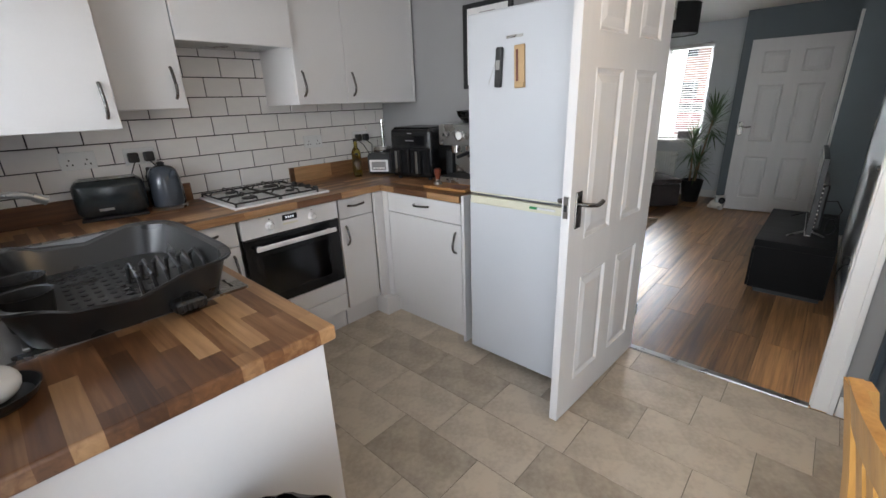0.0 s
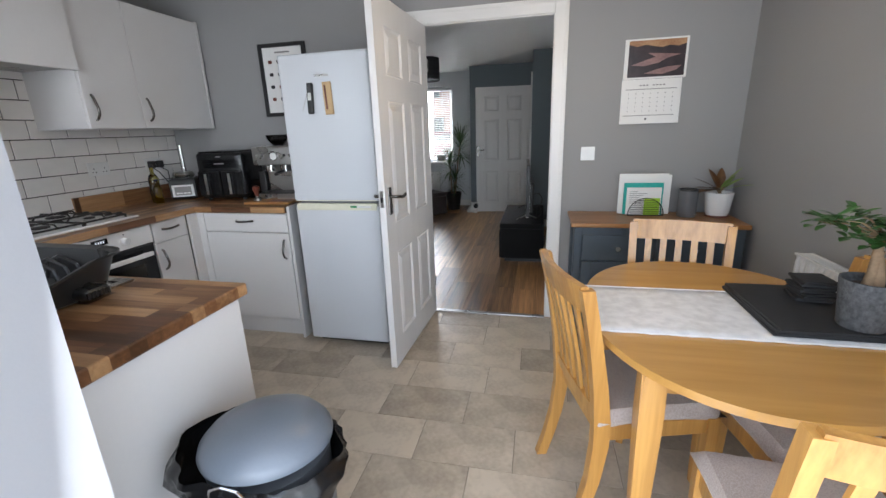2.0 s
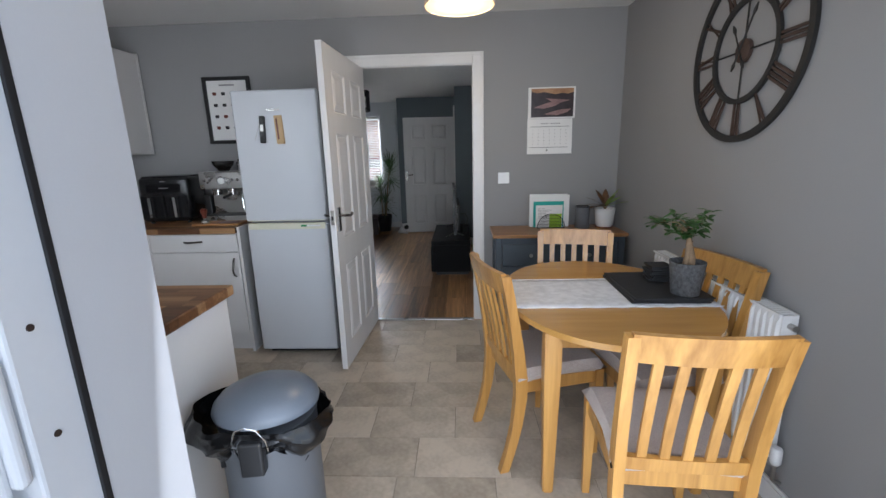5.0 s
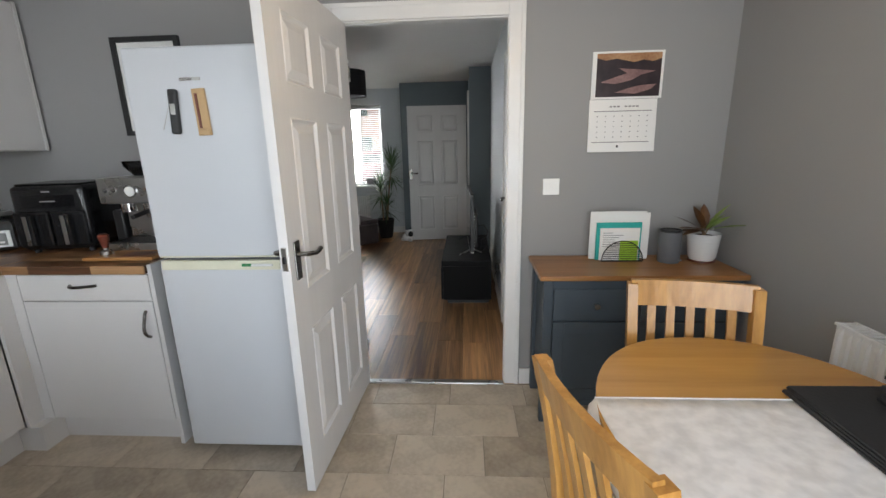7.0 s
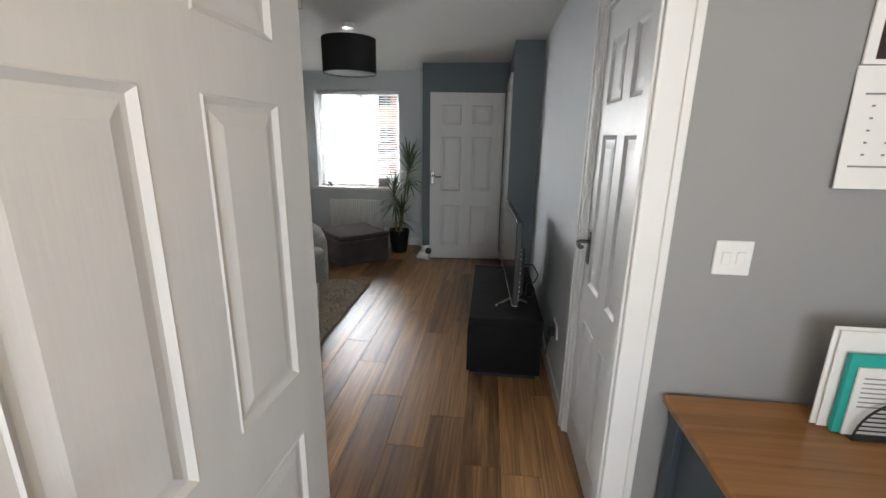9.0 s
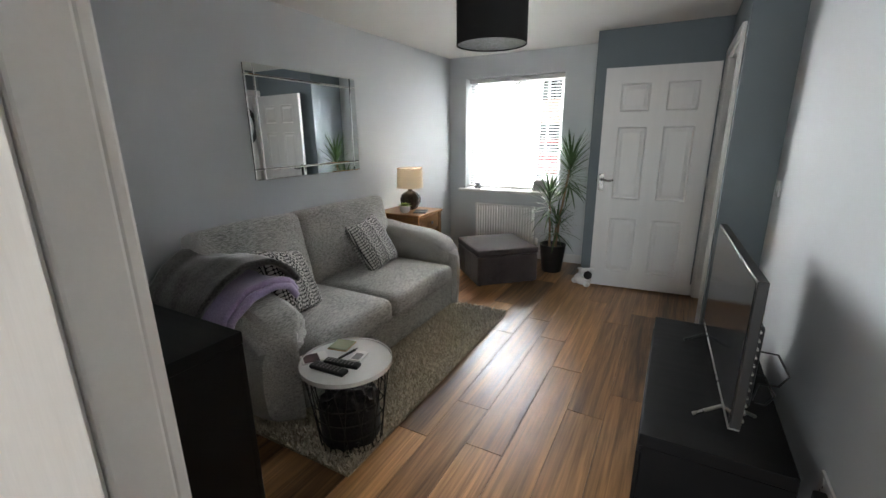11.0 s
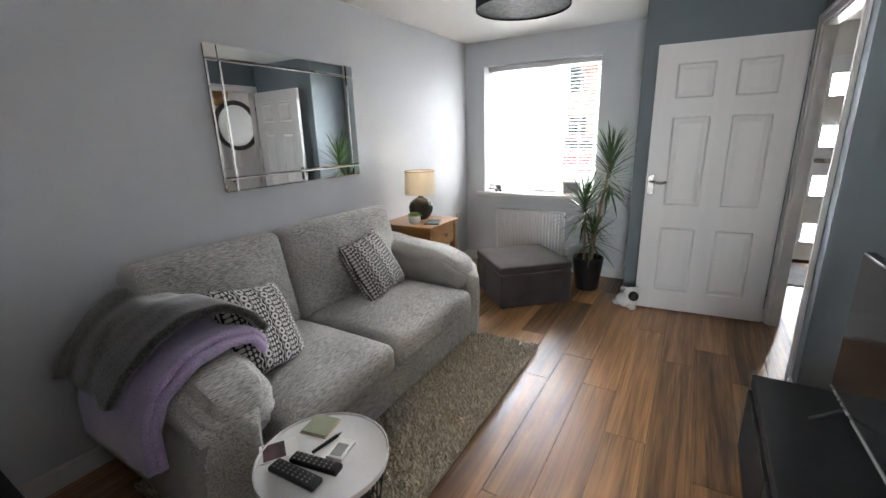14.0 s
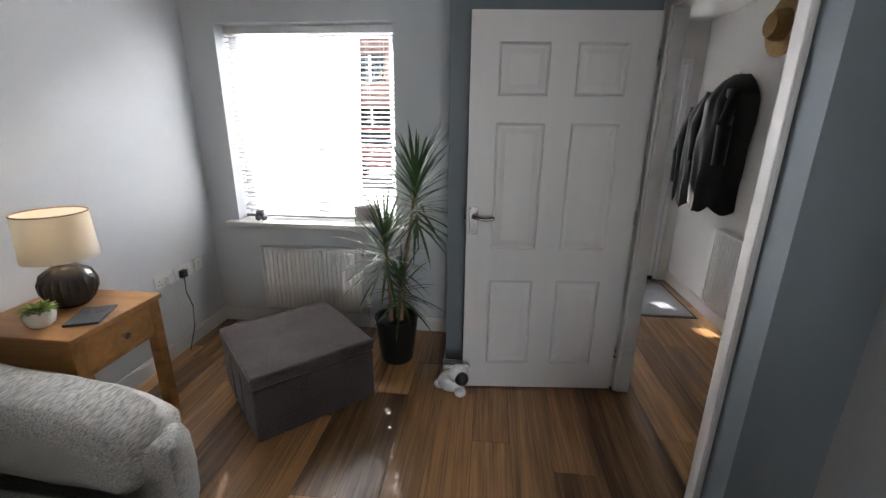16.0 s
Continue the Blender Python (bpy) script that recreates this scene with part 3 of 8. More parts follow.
structure("wall_living_east", wall_with_holes("x", LE, LE + 0.11, LY0, 5.64, -0.1, 2.6, [(2.77, 3.51, -0.1, 2.01)]), M_WALL_L, "pale grey living room wall behind the television", "wall")
structure("wall_hall_return", box(0.43, 5.64, -0.1, LE + 0.11, 5.73, 2.6), M_TEAL, "narrow dark slate blue wall beside the television", "wall")
structure("wall_hall_doorway", wall_with_holes("x", 0.43, 0.50, 5.73, 6.76, -0.1, 2.6, [(5.792, 6.716, -0.1, 2.03)]), M_TEAL, "dark slate blue wall with the hall doorway", "wall")
structure("wall_behind_hall_door", box(-0.58, 6.76, -0.1, 0.50, 6.86, 2.6), M_TEAL, "dark slate blue wall behind the open hall door", "wall")
structure("wall_window_return", box(-0.58, 6.86, -0.1, -0.48, 7.55, 2.6), M_TEAL, "dark slate blue return wall beside the window", "wall")
structure("wall_living_north", wall_with_holes("y", LY1, LY1 + 0.25, WX, -0.58, -0.1, 2.6, [(-2.15, -0.985, 0.78, 2.085)]), M_WALL_L, "pale blue-grey wall with the front window", "wall")
structure("wall_hall_east", wall_with_holes("x", HE, HE + 0.15, 4.9, 8.8, -0.1, 2.6, []), M_WHITE_WALL, "white hall wall with coats and a radiator", "wall")
structure("wall_hall_north", wall_with_holes("y", HN, HN + 0.15, -0.48, HE, -0.1, 2.6, [(0.56, 1.36, -0.1, 2.03)]), M_WHITE_WALL, "white wall round the front door", "wall")
structure("wall_hall_west", wall_with_holes("x", 0.40, 0.50, 6.86, HN, -0.1, 2.6, []), M_WHITE_WALL, "plain white inner hall wall", "wall")
structure("wall_hall_south", wall_with_holes("y", 4.8, 4.9, LE + 0.11, HE + 0.15, -0.1, 2.6, []), M_WHITE_WALL, "plain white wall closing the hall", "wall")
structure("ceiling_kitchen", box(WX, KY0, KZ, KE, KY1, KZ + 0.08), M_CEIL, "plain white plastered kitchen ceiling", "ceiling")
structure("ceiling_living", box(-0.48, LY1 + 0.01, LZ, HE, HN, LZ + 0.08, bm=box(WX, LY0, LZ, HE, LY1 + 0.01, LZ + 0.08)), M_CEIL, "plain white plastered living room ceiling", "ceiling")
structure("roof", box(-0.6, 7.55, 2.6, HE + 0.15, 8.8, 2.75, bm=box(WX - 0.25, -0.15, 2.6, KE + 0.2, 7.55, 2.75)), M_CEIL, "plain slab closing the rooms above", "ceiling")


# thin added facings; their paler colour stands in for sky light on the reveal
reveal = thing("reveal_patio", "pale patio doorway reveal, its tone lifted for weak sky light", "wall", None, "", "structure")
for a in ((-0.150, 0.0, -0.146, 2.096), (1.466, 0.0, 1.470, 2.096), (-0.146, 2.096, 1.466, 2.0999)):
    part("reveal_lining", box(a[0], -0.131, a[1], a[2], KY0, a[3]), M_REVEAL, reveal)


def skirting(name, runs):
    b = bmesh.new()
    for x0, y0, x1, y1 in runs:
        box(x0, y0, 0.0, x1, y1, 0.085, bm=b)
        e = 0.004
        box(x0 + (e if x1 - x0 < 0.05 else 0), y0 + (e if y1 - y0 < 0.05 else 0), 0.085, x1 - (e if x1 - x0 < 0.05 else 0), y1 - (e if y1 - y0 < 0.05 else 0), 0.10, bm=b)
    return structure(name, b, M_GLOSS, "white gloss painted skirting board", "baseboard")


skirting("baseboard_kitchen", [(0.70, KY1 - 0.016, KE, KY1), (KE - 0.016, KY0, KE, KY1 - 0.016), (-0.15 - 0.2, KY0, -0.15, KY0 + 0.016), (1.47, KY0, KE - 0.016, KY0 + 0.016)])
skirting("baseboard_living", [(WX, LY0, WX + 0.016, LY1), (WX + 0.016, LY1 - 0.016, -0.58, LY1), (LE - 0.016, 3.58, LE, 5.64), (0.43, 5.624, LE - 0.016, 5.64), (0.414, 5.624, 0.43, 5.746), (-0.596, 6.76, -0.58, LY1 - 0.016), (-0.596, 6.744, 0.41, 6.76), (WX + 0.016, LY0, -0.36, LY0 + 0.016)])
skirting("baseboard_hall", [(HE - 0.016, 4.9, HE, HN), (0.50, 6.78, 0.516, HN), (1.43, HN - 0.016, HE - 0.016, HN)])


def door_lining(name, axis, at0, at1, u0, u1, top, sides, width=0.068):
    """Lining boards and moulded architraves of a doorway. The clear opening is u0 to u1 and up to top."""
    root = thing(name, "white gloss painted door lining with moulded architraves", "door frame", kind="structure")

    def put(a0, b0, z0, a1, b1, z1, nm, bev=0.004):
        q = box(a0, b0, z0, a1, b1, z1, bevel=bev) if axis == "y" else box(b0, a0, z0, b1, a1, z1, bevel=bev)
        part(nm, q, M_GLOSS, root)

    t = 0.028
    put(u0 - t, at0, 0, u0, at1, top, "jamb")
    put(u1, at0, 0, u1 + t, at1, top, "jamb")
    put(u0 - t, at0, top, u1 + t, at1, top + t, "head")
    for s in sides:
        f = at0 if s < 0 else at1
        lo, hi = (f - 0.016, f) if s < 0 else (f, f + 0.016)
        lo2, hi2 = (f - 0.024, f - 0.016) if s < 0 else (f + 0.016, f + 0.024)
        e = 0.006
        put(u0 - width, lo, 0, u0 - e, hi, top + width, "architrave")
        put(u1 + e, lo, 0, u1 + width, hi, top + width, "architrave")
        put(u0 - e, lo, top + e, u1 + e, hi, top + width, "architrave")
        put(u0 - width, lo2, 0, u0 - width + 0.022, hi2, top + width, "moulding", 0.003)
        put(u1 + width - 0.022, lo2, 0, u1 + width, hi2, top + width, "moulding", 0.003)
        put(u0 - width + 0.022, lo2, top + width - 0.022, u1 + width - 0.022, hi2, top + width, "moulding", 0.003)
    return root


door_lining("door_frame_1", "y", KY1, LY0, -0.275, 0.607, 2.042, (-1, 1), 0.088)
door_lining("door_frame_2", "x", 0.43, 0.50, 5.820, 6.686, 2.002, (-1,), 0.072)
door_lining("door_frame_3", "x", LE, LE + 0.11, 2.798, 3.482, 1.982, (-1,), 0.062)


def lever_handle(parent, x, z, side, flip):
    """Back plate and sprung lever on the face of a door leaf (the leaf lies along local x, its face towards side*y)."""
    y = 0.018 * side
    hb = part("door_handle", box(x - 0.022, min(y, y + 0.007 * side), z - 0.075, x + 0.022, max(y, y + 0.007 * side), z + 0.075, bevel=0.003), M_PEWTER, parent, "satin chrome lever handle on a back plate")
    pts = [(x, y + 0.005 * side, z + 0.025), (x, y + 0.045 * side, z + 0.025), (x + flip * 0.015, y + 0.055 * side, z + 0.024)]
    pts += [(x + flip * (0.028 + 0.019 * k), y + 0.055 * side, z + 0.022 - 0.006 * math.sin(k * 0.9)) for k in range(5)]
    part("lever", tube(pts, 0.009, 10), M_PEWTER, hb, smooth=True)


def panel_door(name, w, h, m, label, handle_x=None, flip=-1, latch_x=None):
    """A six-panel moulded door leaf along local x, from its hinge at the origin, 36 mm thick."""
    root = thing(name, label, "door", m, kind="structure")
    xs = [0, 0.15 * w, 0.43 * w, 0.57 * w, 0.85 * w, w]
    zs = [0.012, 0.085 * h, 0.345 * h, 0.43 * h, 0.755 * h, 0.815 * h, 0.935 * h, h]
    t = 0.018
    b = bmesh.new()
    grid = {}
    for s in (-1, 1):
        for i, x in enumerate(xs):
            for k, z in enumerate(zs):
                grid[s, i, k] = b.verts.new((x, s * t, z))
    panels = []
    for s in (-1, 1):
        for i in range(5):
            for k in range(7):
                f = b.faces.new((grid[s, i, k], grid[s, i + 1, k], grid[s, i + 1, k + 1], grid[s, i, k + 1]))
                if i in (1, 3) and k in (1, 3, 5):
                    panels.append(f)
    for i in range(5):
        for k in (0, 7):
            b.faces.new((grid[-1, i, k], grid[-1, i + 1, k], grid[1, i + 1, k], grid[1, i, k]))
    for k in range(7):
        for i in (0, 5):
            b.faces.new((grid[-1, i, k], grid[1, i, k], grid[1, i, k + 1], grid[-1, i, k + 1]))
    bmesh.ops.recalc_face_normals(b, faces=b.faces)
    for thick, depth in ((0.004, 0.003), (0.012, -0.010), (0.010, 0.0), (0.026, 0.007)):
        bmesh.ops.inset_individual(b, faces=panels, thickness=thick, depth=depth, use_even_offset=True)
    part("leaf", b, M_DOOR, root)
    if handle_x is not None:
        for side in (-1, 1):
            lever_handle(root, handle_x, 1.012, side, flip)
    if latch_x is not None:
        lt = part("latch", box(latch_x, -0.012, 0.985, latch_x + 0.004, 0.012, 1.075, bevel=0.002), M_STEEL, root, "steel latch plate with a dark bolt hole")
        part("bolt", box(latch_x + 0.004, -0.006, 1.015, latch_x + 0.012, 0.006, 1.04, bevel=0.002), M_BLACK, lt)
    for z in (0.22, 1.0, 1.76):
        part("hinge", tube([(-0.004, 0.020, z), (-0.004, 0.020, z + 0.075)], 0.006, 8), M_STEEL, root, smooth=True)
    return root


KD = math.degrees(math.atan2(-0.86, -0.04))
panel_door("door_1", 0.858, 2.035, pose(-0.235, 2.603, 0, 0, 0, KD), "white six-panel door standing open into the kitchen", 0.798, -1, 0.856)
FD = math.degrees(math.atan2(-0.075, -0.86))
panel_door("door_2", 0.862, 1.99, pose(0.39, 6.715, 0, 0, 0, FD), "white six-panel hall door open against the blue wall", 0.828, -1, 0.862)
panel_door("door_3", 0.68, 1.975, pose(LE + 0.03, 2.80, 0, 0, 0, 90), "white six-panel cupboard door, closed", 0.62, -1)


def front_door():
    root = thing("door_4", "white front door with four small square panes", "door", kind="structure")
    part("leaf", wall_with_holes("y", HN + 0.03, HN + 0.075, 0.60, 1.32, 0.03, 1.99, [(0.875, 1.015, z - 0.10, z + 0.10) for z in (0.325, 0.812, 1.297, 1.776)]), M_UPVC, root)
    for z in (0.325, 0.812, 1.297, 1.776):
        p = part("pane", box(0.873, HN + 0.045, z - 0.102, 1.017, HN + 0.055, z + 0.102), M_GLASS, root)
        p.visible_shadow = False
        q = bmesh.new()
        for a in ((0.857, z - 0.118, 0.875, z + 0.118), (1.015, z - 0.118, 1.033, z + 0.118), (0.875, z - 0.118, 1.015, z - 0.10), (0.875, z + 0.10, 1.015, z + 0.118)):
            box(a[0], HN + 0.022, a[1], a[2], HN + 0.03, a[3], bm=q)
        part("pane_frame", q, M_UPVC, root)
    part("letter_plate", box(0.86, HN + 0.018, 1.04, 1.10, HN + 0.03, 1.085, bevel=0.003), M_STEEL, root, "dull metal letter plate")
    for a in ((0.56, 0.0, 0.60, 2.03), (1.32, 0.0, 1.36, 2.03), (0.60, 1.99, 1.32, 2.03)):
        part("frame", box(a[0], HN + 0.01, a[1], a[2], HN + 0.10, a[3], bevel=0.004), M_UPVC, root)
    part("sill", box(0.60, HN + 0.01, 0.0, 1.32, HN + 0.10, 0.03, bevel=0.004), M_BLACK, root)


front_door()


def living_window():
    root = thing("window_1", "white plastic casement window behind a venetian blind", "window", kind="structure")
    x0, x1, z0, z1, y = -2.15, -0.985, 0.80, 2.085, 7.45
    for n, a in (("window_frame", (x0, z0, x0 + 0.06, z1)), ("window_frame", (x1 - 0.06, z0, x1, z1)), ("window_frame", (x0 + 0.06, z0, x1 - 0.06, z0 + 0.06)), ("window_frame", (x0 + 0.06, z1 - 0.06, x1 - 0.06, z1)), ("mullion", (-1.60, z0 + 0.06, -1.53, z1 - 0.06))):
        part(n, box(a[0], y, a[1], a[2], y + 0.07, a[3], bevel=0.006), M_UPVC, root)
    for a, b in ((x0 + 0.06, -1.60), (-1.53, x1 - 0.06)):
        p = part("pane", box(a, y + 0.03, z0 + 0.06, b, y + 0.04, z1 - 0.06), M_GLASS, root)
        p.visible_shadow = False
    part("window_sill", box(x0 - 0.075, 7.235, 0.765, x1 + 0.075, 7.45, 0.80, bevel=0.008), M_GLOSS, root, "white gloss window board")


living_window()


def blind():
    root = thing("venetian_blind", "white slatted venetian blind, lowered with slats open", "blind")
    x0, x1, y = -2.135, -1.0, 7.40
    part("head_rail", box(x0, y - 0.028, 2.035, x1, y + 0.028, 2.08, bevel=0.003), M_BLIND, root)
    n = 38
    cords = (-1.95, -1.565, -1.18)
    proto = None
    for k in range(n):
        z = 2.015 - k * 0.0310
        if proto is None:
            q = bmesh.new()
            xs = [x0] + [c + e for c in cords for e in (-0.009, 0.009)] + [x1]
            fs = (-0.5, -0.28, -0.15, 0.15, 0.28, 0.5)
            for dz in (0.0, 0.0025):
                g = [[q.verts.new((xx, 0.05 * f, 0.004 * (1 - 4 * f * f) + dz)) for f in fs] for xx in xs]
                for i in range(len(xs) - 1):
                    for j in range(5):
                        if not (j == 2 and i % 2):
                            q.faces.new((g[i][j], g[i + 1][j], g[i + 1][j + 1], g[i][j + 1]))
                if dz:
                    for j in (0, 5):
                        q.faces.new((lower[0][j], lower[-1][j], g[-1][j], g[0][j]))
                lower = g
            proto = finish("slat", q, M_BLIND)
        s = new("slat", proto)
        s.parent = root
        s.matrix_basis = pose(0, y, z, 8)
    part("bottom_rail", box(x0, y - 0.025, 0.812, x1, y + 0.025, 0.832, bevel=0.004), M_BLIND, root)
    for x in cords:
        for dy in (-0.027, 0.027):
            part("ladder_cord", tube([(x, y + dy, 0.825), (x, y + dy, 2.04)], 0.0012, 5), M_BLIND, root)
    for x in (-1.06, -1.085):
        cd = part("pull_cord", tube([(x, y - 0.035, 1.80), (x, y - 0.033, 2.04)], 0.0012, 5), M_BLIND, root)
        part("tassel", lathe([(0.003, 0), (0.006, 0.004), (0.006, 0.03), (0.003, 0.036)], 8, at=(x, y - 0.035, 1.77)), M_WOODLIGHT, cd)


blind()


def patio_frame():
    root = thing("door_5", "white plastic patio door, folded open outside", "patio door", kind="structure")
    for n, a in (("door_frame", (-0.215, -0.235, 0.0, -0.15, -0.135, 2.10)), ("door_frame", (1.47, -0.235, 0.0, 1.535, -0.135, 2.10)), ("door_frame", (-0.15, -0.235, 2.04, 1.47, -0.135, 2.10))):
        part(n, box(*a, bevel=0.006), M_UPVC, root)
    part("gasket", box(-0.153, -0.146, 0.0, -0.144, -0.132, 2.10, bevel=0.002), M_RUBBER, root, "black rubber gasket")
    part("gasket", box(1.464, -0.146, 0.0, 1.473, -0.132, 2.10, bevel=0.002), M_RUBBER, root, "black rubber gasket")
    part("threshold", box(-0.15, -0.235, -0.12, 1.47, -0.132, 0.012, bevel=0.004), M_UPVC, root)
    lf = part("door_leaf", box(-0.245, -1.05, 0.02, -0.178, -0.25, 2.06, bevel=0.012), M_UPVC, root)
    for y in (-0.268, -0.30):
        part("bead", box(-0.180, y - 0.008, 0.05, -0.166, y + 0.006, 2.03, bevel=0.005), M_UPVC, lf)
    part("hinge_cover", box(-0.18, -0.262, 0.92, -0.152, -0.238, 1.13, bevel=0.010, seg=3), M_UPVC, lf)
    p = part("pane", box(-0.218, -0.95, 0.12, -0.205, -0.36, 1.96), M_GLASS, lf)
    p.visible_shadow = False
    for z in (0.975, 1.16):
        part("screw", tube([(-0.1505, -0.195, z), (-0.1475, -0.195, z)], 0.006, 10), M_RUST, root, "small dark screw head")


patio_frame()


def sink_window():
    root = thing("window_2", "white plastic kitchen window above the sink", "window", kind="structure")
    for a in ((-1.85, 1.12, -1.79, 2.05), (-0.81, 1.12, -0.75, 2.05), (-1.79, 1.12, -0.81, 1.18), (-1.79, 1.99, -0.81, 2.05)):
        part("window_frame", box(a[0], -0.12, a[1], a[2], -0.06, a[3], bevel=0.005), M_UPVC, root)
    p = part("pane", box(-1.79, -0.095, 1.18, -0.81, -0.087, 1.99), M_GLASS, root)
    p.visible_shadow = False


sink_window()

# threshold bar between the two floors
structure("threshold_strip", box(-0.275, 2.590, 0.0, 0.607, 2.632, 0.012, bevel=0.004), M_STEEL, "brushed metal threshold strip between vinyl and laminate", "threshold")


# street seen through the blind
def far_house(x, y):
    root = thing("house", "red brick terraced house across the street", "house", pose(x, y, -0.12))
    part("wall", wall_with_holes("y", 0, 6.0, -5, 5, 0, 5.2, [(-3.6, -1.8, 0.9, 2.1), (1.6, 3.4, 0.9, 2.1), (-3.4, -2.0, 3.2, 4.3), (1.8, 3.2, 3.2, 4.3)]), M_BRICK, root)
    for wx0, wx1, z0, z1 in ((-3.6, -1.8, 0.9, 2.1), (1.6, 3.4, 0.9, 2.1), (-3.4, -2.0, 3.2, 4.3), (1.8, 3.2, 3.2, 4.3)):
        wn_ = part("window", box(wx0, 0.12, z0, wx1, 0.16, z1), M_BLACK_GLOSS, root)
        part("frame", box((wx0 + wx1) / 2 - 0.04, 0.06, z0, (wx0 + wx1) / 2 + 0.04, 0.12, z1), M_UPVC, wn_)
    part("door", box(-0.5, -0.03, 0, 0.5, 0.05, 2.1, bevel=0.02), M_UPVC, root)
    rb = bmesh.new()
    v = [rb.verts.new(p) for p in ((-5.3, -0.4, 5.1), (5.3, -0.4, 5.1), (5.3, 3, 7.6), (-5.3, 3, 7.6), (-5.3, 6.4, 5.1), (5.3, 6.4, 5.1))]
    for f in ((0, 1, 2, 3), (3, 2, 5, 4), (0, 3, 4), (1, 5, 2), (0, 4, 5, 1)):
        rb.faces.new([v[k] for k in f])
    part("roof", rb, M_ROOF, root)


far_house(-3.0, 24.0)


def parked_car(x, y):
    root = thing("car", "dark red hatchback parked across the street", "car", pose(x, y, -0.12))
    side = [(-2.0, 0.35), (-2.02, 0.75), (-1.85, 0.95), (-1.35, 1.38), (0.25, 1.42), (0.95, 1.0), (1.85, 0.85), (2.0, 0.6), (1.98, 0.35)]
    b = bmesh.new()
    ra = [b.verts.new((px, -0.85, pz)) for px, pz in side]
    rb = [b.verts.new((px, 0.85, pz)) for px, pz in side]
    b.faces.new(ra)
    b.faces.new(rb[::-1])
    for k in range(len(side)):
        b.faces.new((ra[k], ra[(k + 1) % len(side)], rb[(k + 1) % len(side)], rb[k]))
    part("body", b, material("dark_red_car_paint", (0.16, 0.02, 0.02), 0.2, coat=0.5), root)
    part("side_window", prism([(-1.25, -0.86), (0.75, -0.86), (0.75, -0.855), (-1.25, -0.855)], 0.98, 1.30), M_BLACK_GLOSS, root)
    for wx in (-1.3, 1.25):
        wh = part("wheel", tube([(wx, -0.88, 0.32), (wx, -0.66, 0.32)], 0.32, 20), M_RUBBER, root)
        part("rim", tube([(wx, -0.895, 0.32), (wx, -0.88, 0.32)], 0.2, 16), M_STEEL, wh)


parked_car(-2.6, 16.5)

# ---- kitchen ----
WT = 0.932      # worktop surface
FX = -1.765     # fronts of the west run
FY = 2.035      # fronts of the north run


def shift(b, dx, dy, dz=0):
    b.transform(Matrix.Translation((dx, dy, dz)))
    return b


def worktop():
    root = thing("worktop", "walnut block laminate worktop with rounded front edges", "worktop")
    part("slab", box(WX, KY0, WT - 0.04, -0.365, 0.735, WT, bevel=0.007, seg=3), M_WORK_X, root)
    part("slab", box(WX, 0.735, WT - 0.04, -1.735, KY1, WT, bevel=0.004), M_WORK_Y, root)
    part("slab", box(-1.735, 2.015, WT - 0.04, -1.052, KY1, WT, bevel=0.005), M_WORK_X, root)
    for a in ((WX + 0.010, KY0, WX + 0.030, 1.075), (WX + 0.010, 1.715, WX + 0.030, KY1)):
        part("upstand", box(a[0], a[1], WT, a[2], a[3], WT + 0.105, bevel=0.003), M_WORK_Y, root)
    part("upstand", box(WX + 0.03, KY1 - 0.020, WT, -1.052, KY1, WT + 0.105, bevel=0.003), M_WORK_X, root)


worktop()


def base_unit(x, y, rz, w, label, drawer=True, handle="right", depth=0.56, plinth=True):
    """A base unit: its front lies along local x from 0 to w, facing -y; the carcase runs back in +y."""
    root = thing("kitchen_cabinet", label, "cabinet", pose(x, y, 0, 0, 0, rz), "kitchen base units")
    top = WT - 0.044
    part("carcase", box(0.002, 0.022, 0.13, w - 0.002, depth, top), M_CAB, root)
    if plinth:
        part("plinth", box(0.0, 0.045, 0.0, w, 0.06, 0.13), M_CAB, root)
    z = top - 0.003
    if drawer:
        d = part("drawer_front", box(0.002, 0, z - 0.125, w - 0.002, 0.020, z, bevel=0.003), M_CAB, root)
        c = w / 2
        bow_handle(d, (c - 0.064, 0.0, z - 0.05), (c + 0.064, 0.0, z - 0.05), (0, -1, 0))
        z -= 0.130
    dr = part("door", box(0.002, 0, 0.135, w - 0.002, 0.020, z, bevel=0.003), M_CAB, root)
    hx = w - 0.04 if handle == "right" else 0.04
    bow_handle(dr, (hx, 0.0, z - 0.175), (hx, 0.0, z - 0.045), (0, -1, 0))
    return root


base_unit(-1.690, FY, 0, 0.635, "white base unit with a drawer above one door", handle="right")
base_unit(FX, 1.695, 90, 0.265, "narrow white base unit beside the oven", handle="left")
base_unit(FX, 0.745, 90, 0.325, "white base unit with a drawer beside the oven", handle="right")
post = thing("corner_post", "white corner filler post between base units", "cabinet")
part("post", box(FX, FY + 0.001, 0.13, -1.692, FY + 0.07, WT - 0.044, bevel=0.002), M_CAB, post)
part("post", box(FX + 0.002, 1.962, 0.13, FX + 0.022, FY, WT - 0.044, bevel=0.002), M_CAB, post)
part("plinth", box(-1.82, 1.962, 0.0, -1.69, 2.09, 0.13), M_CAB, post)


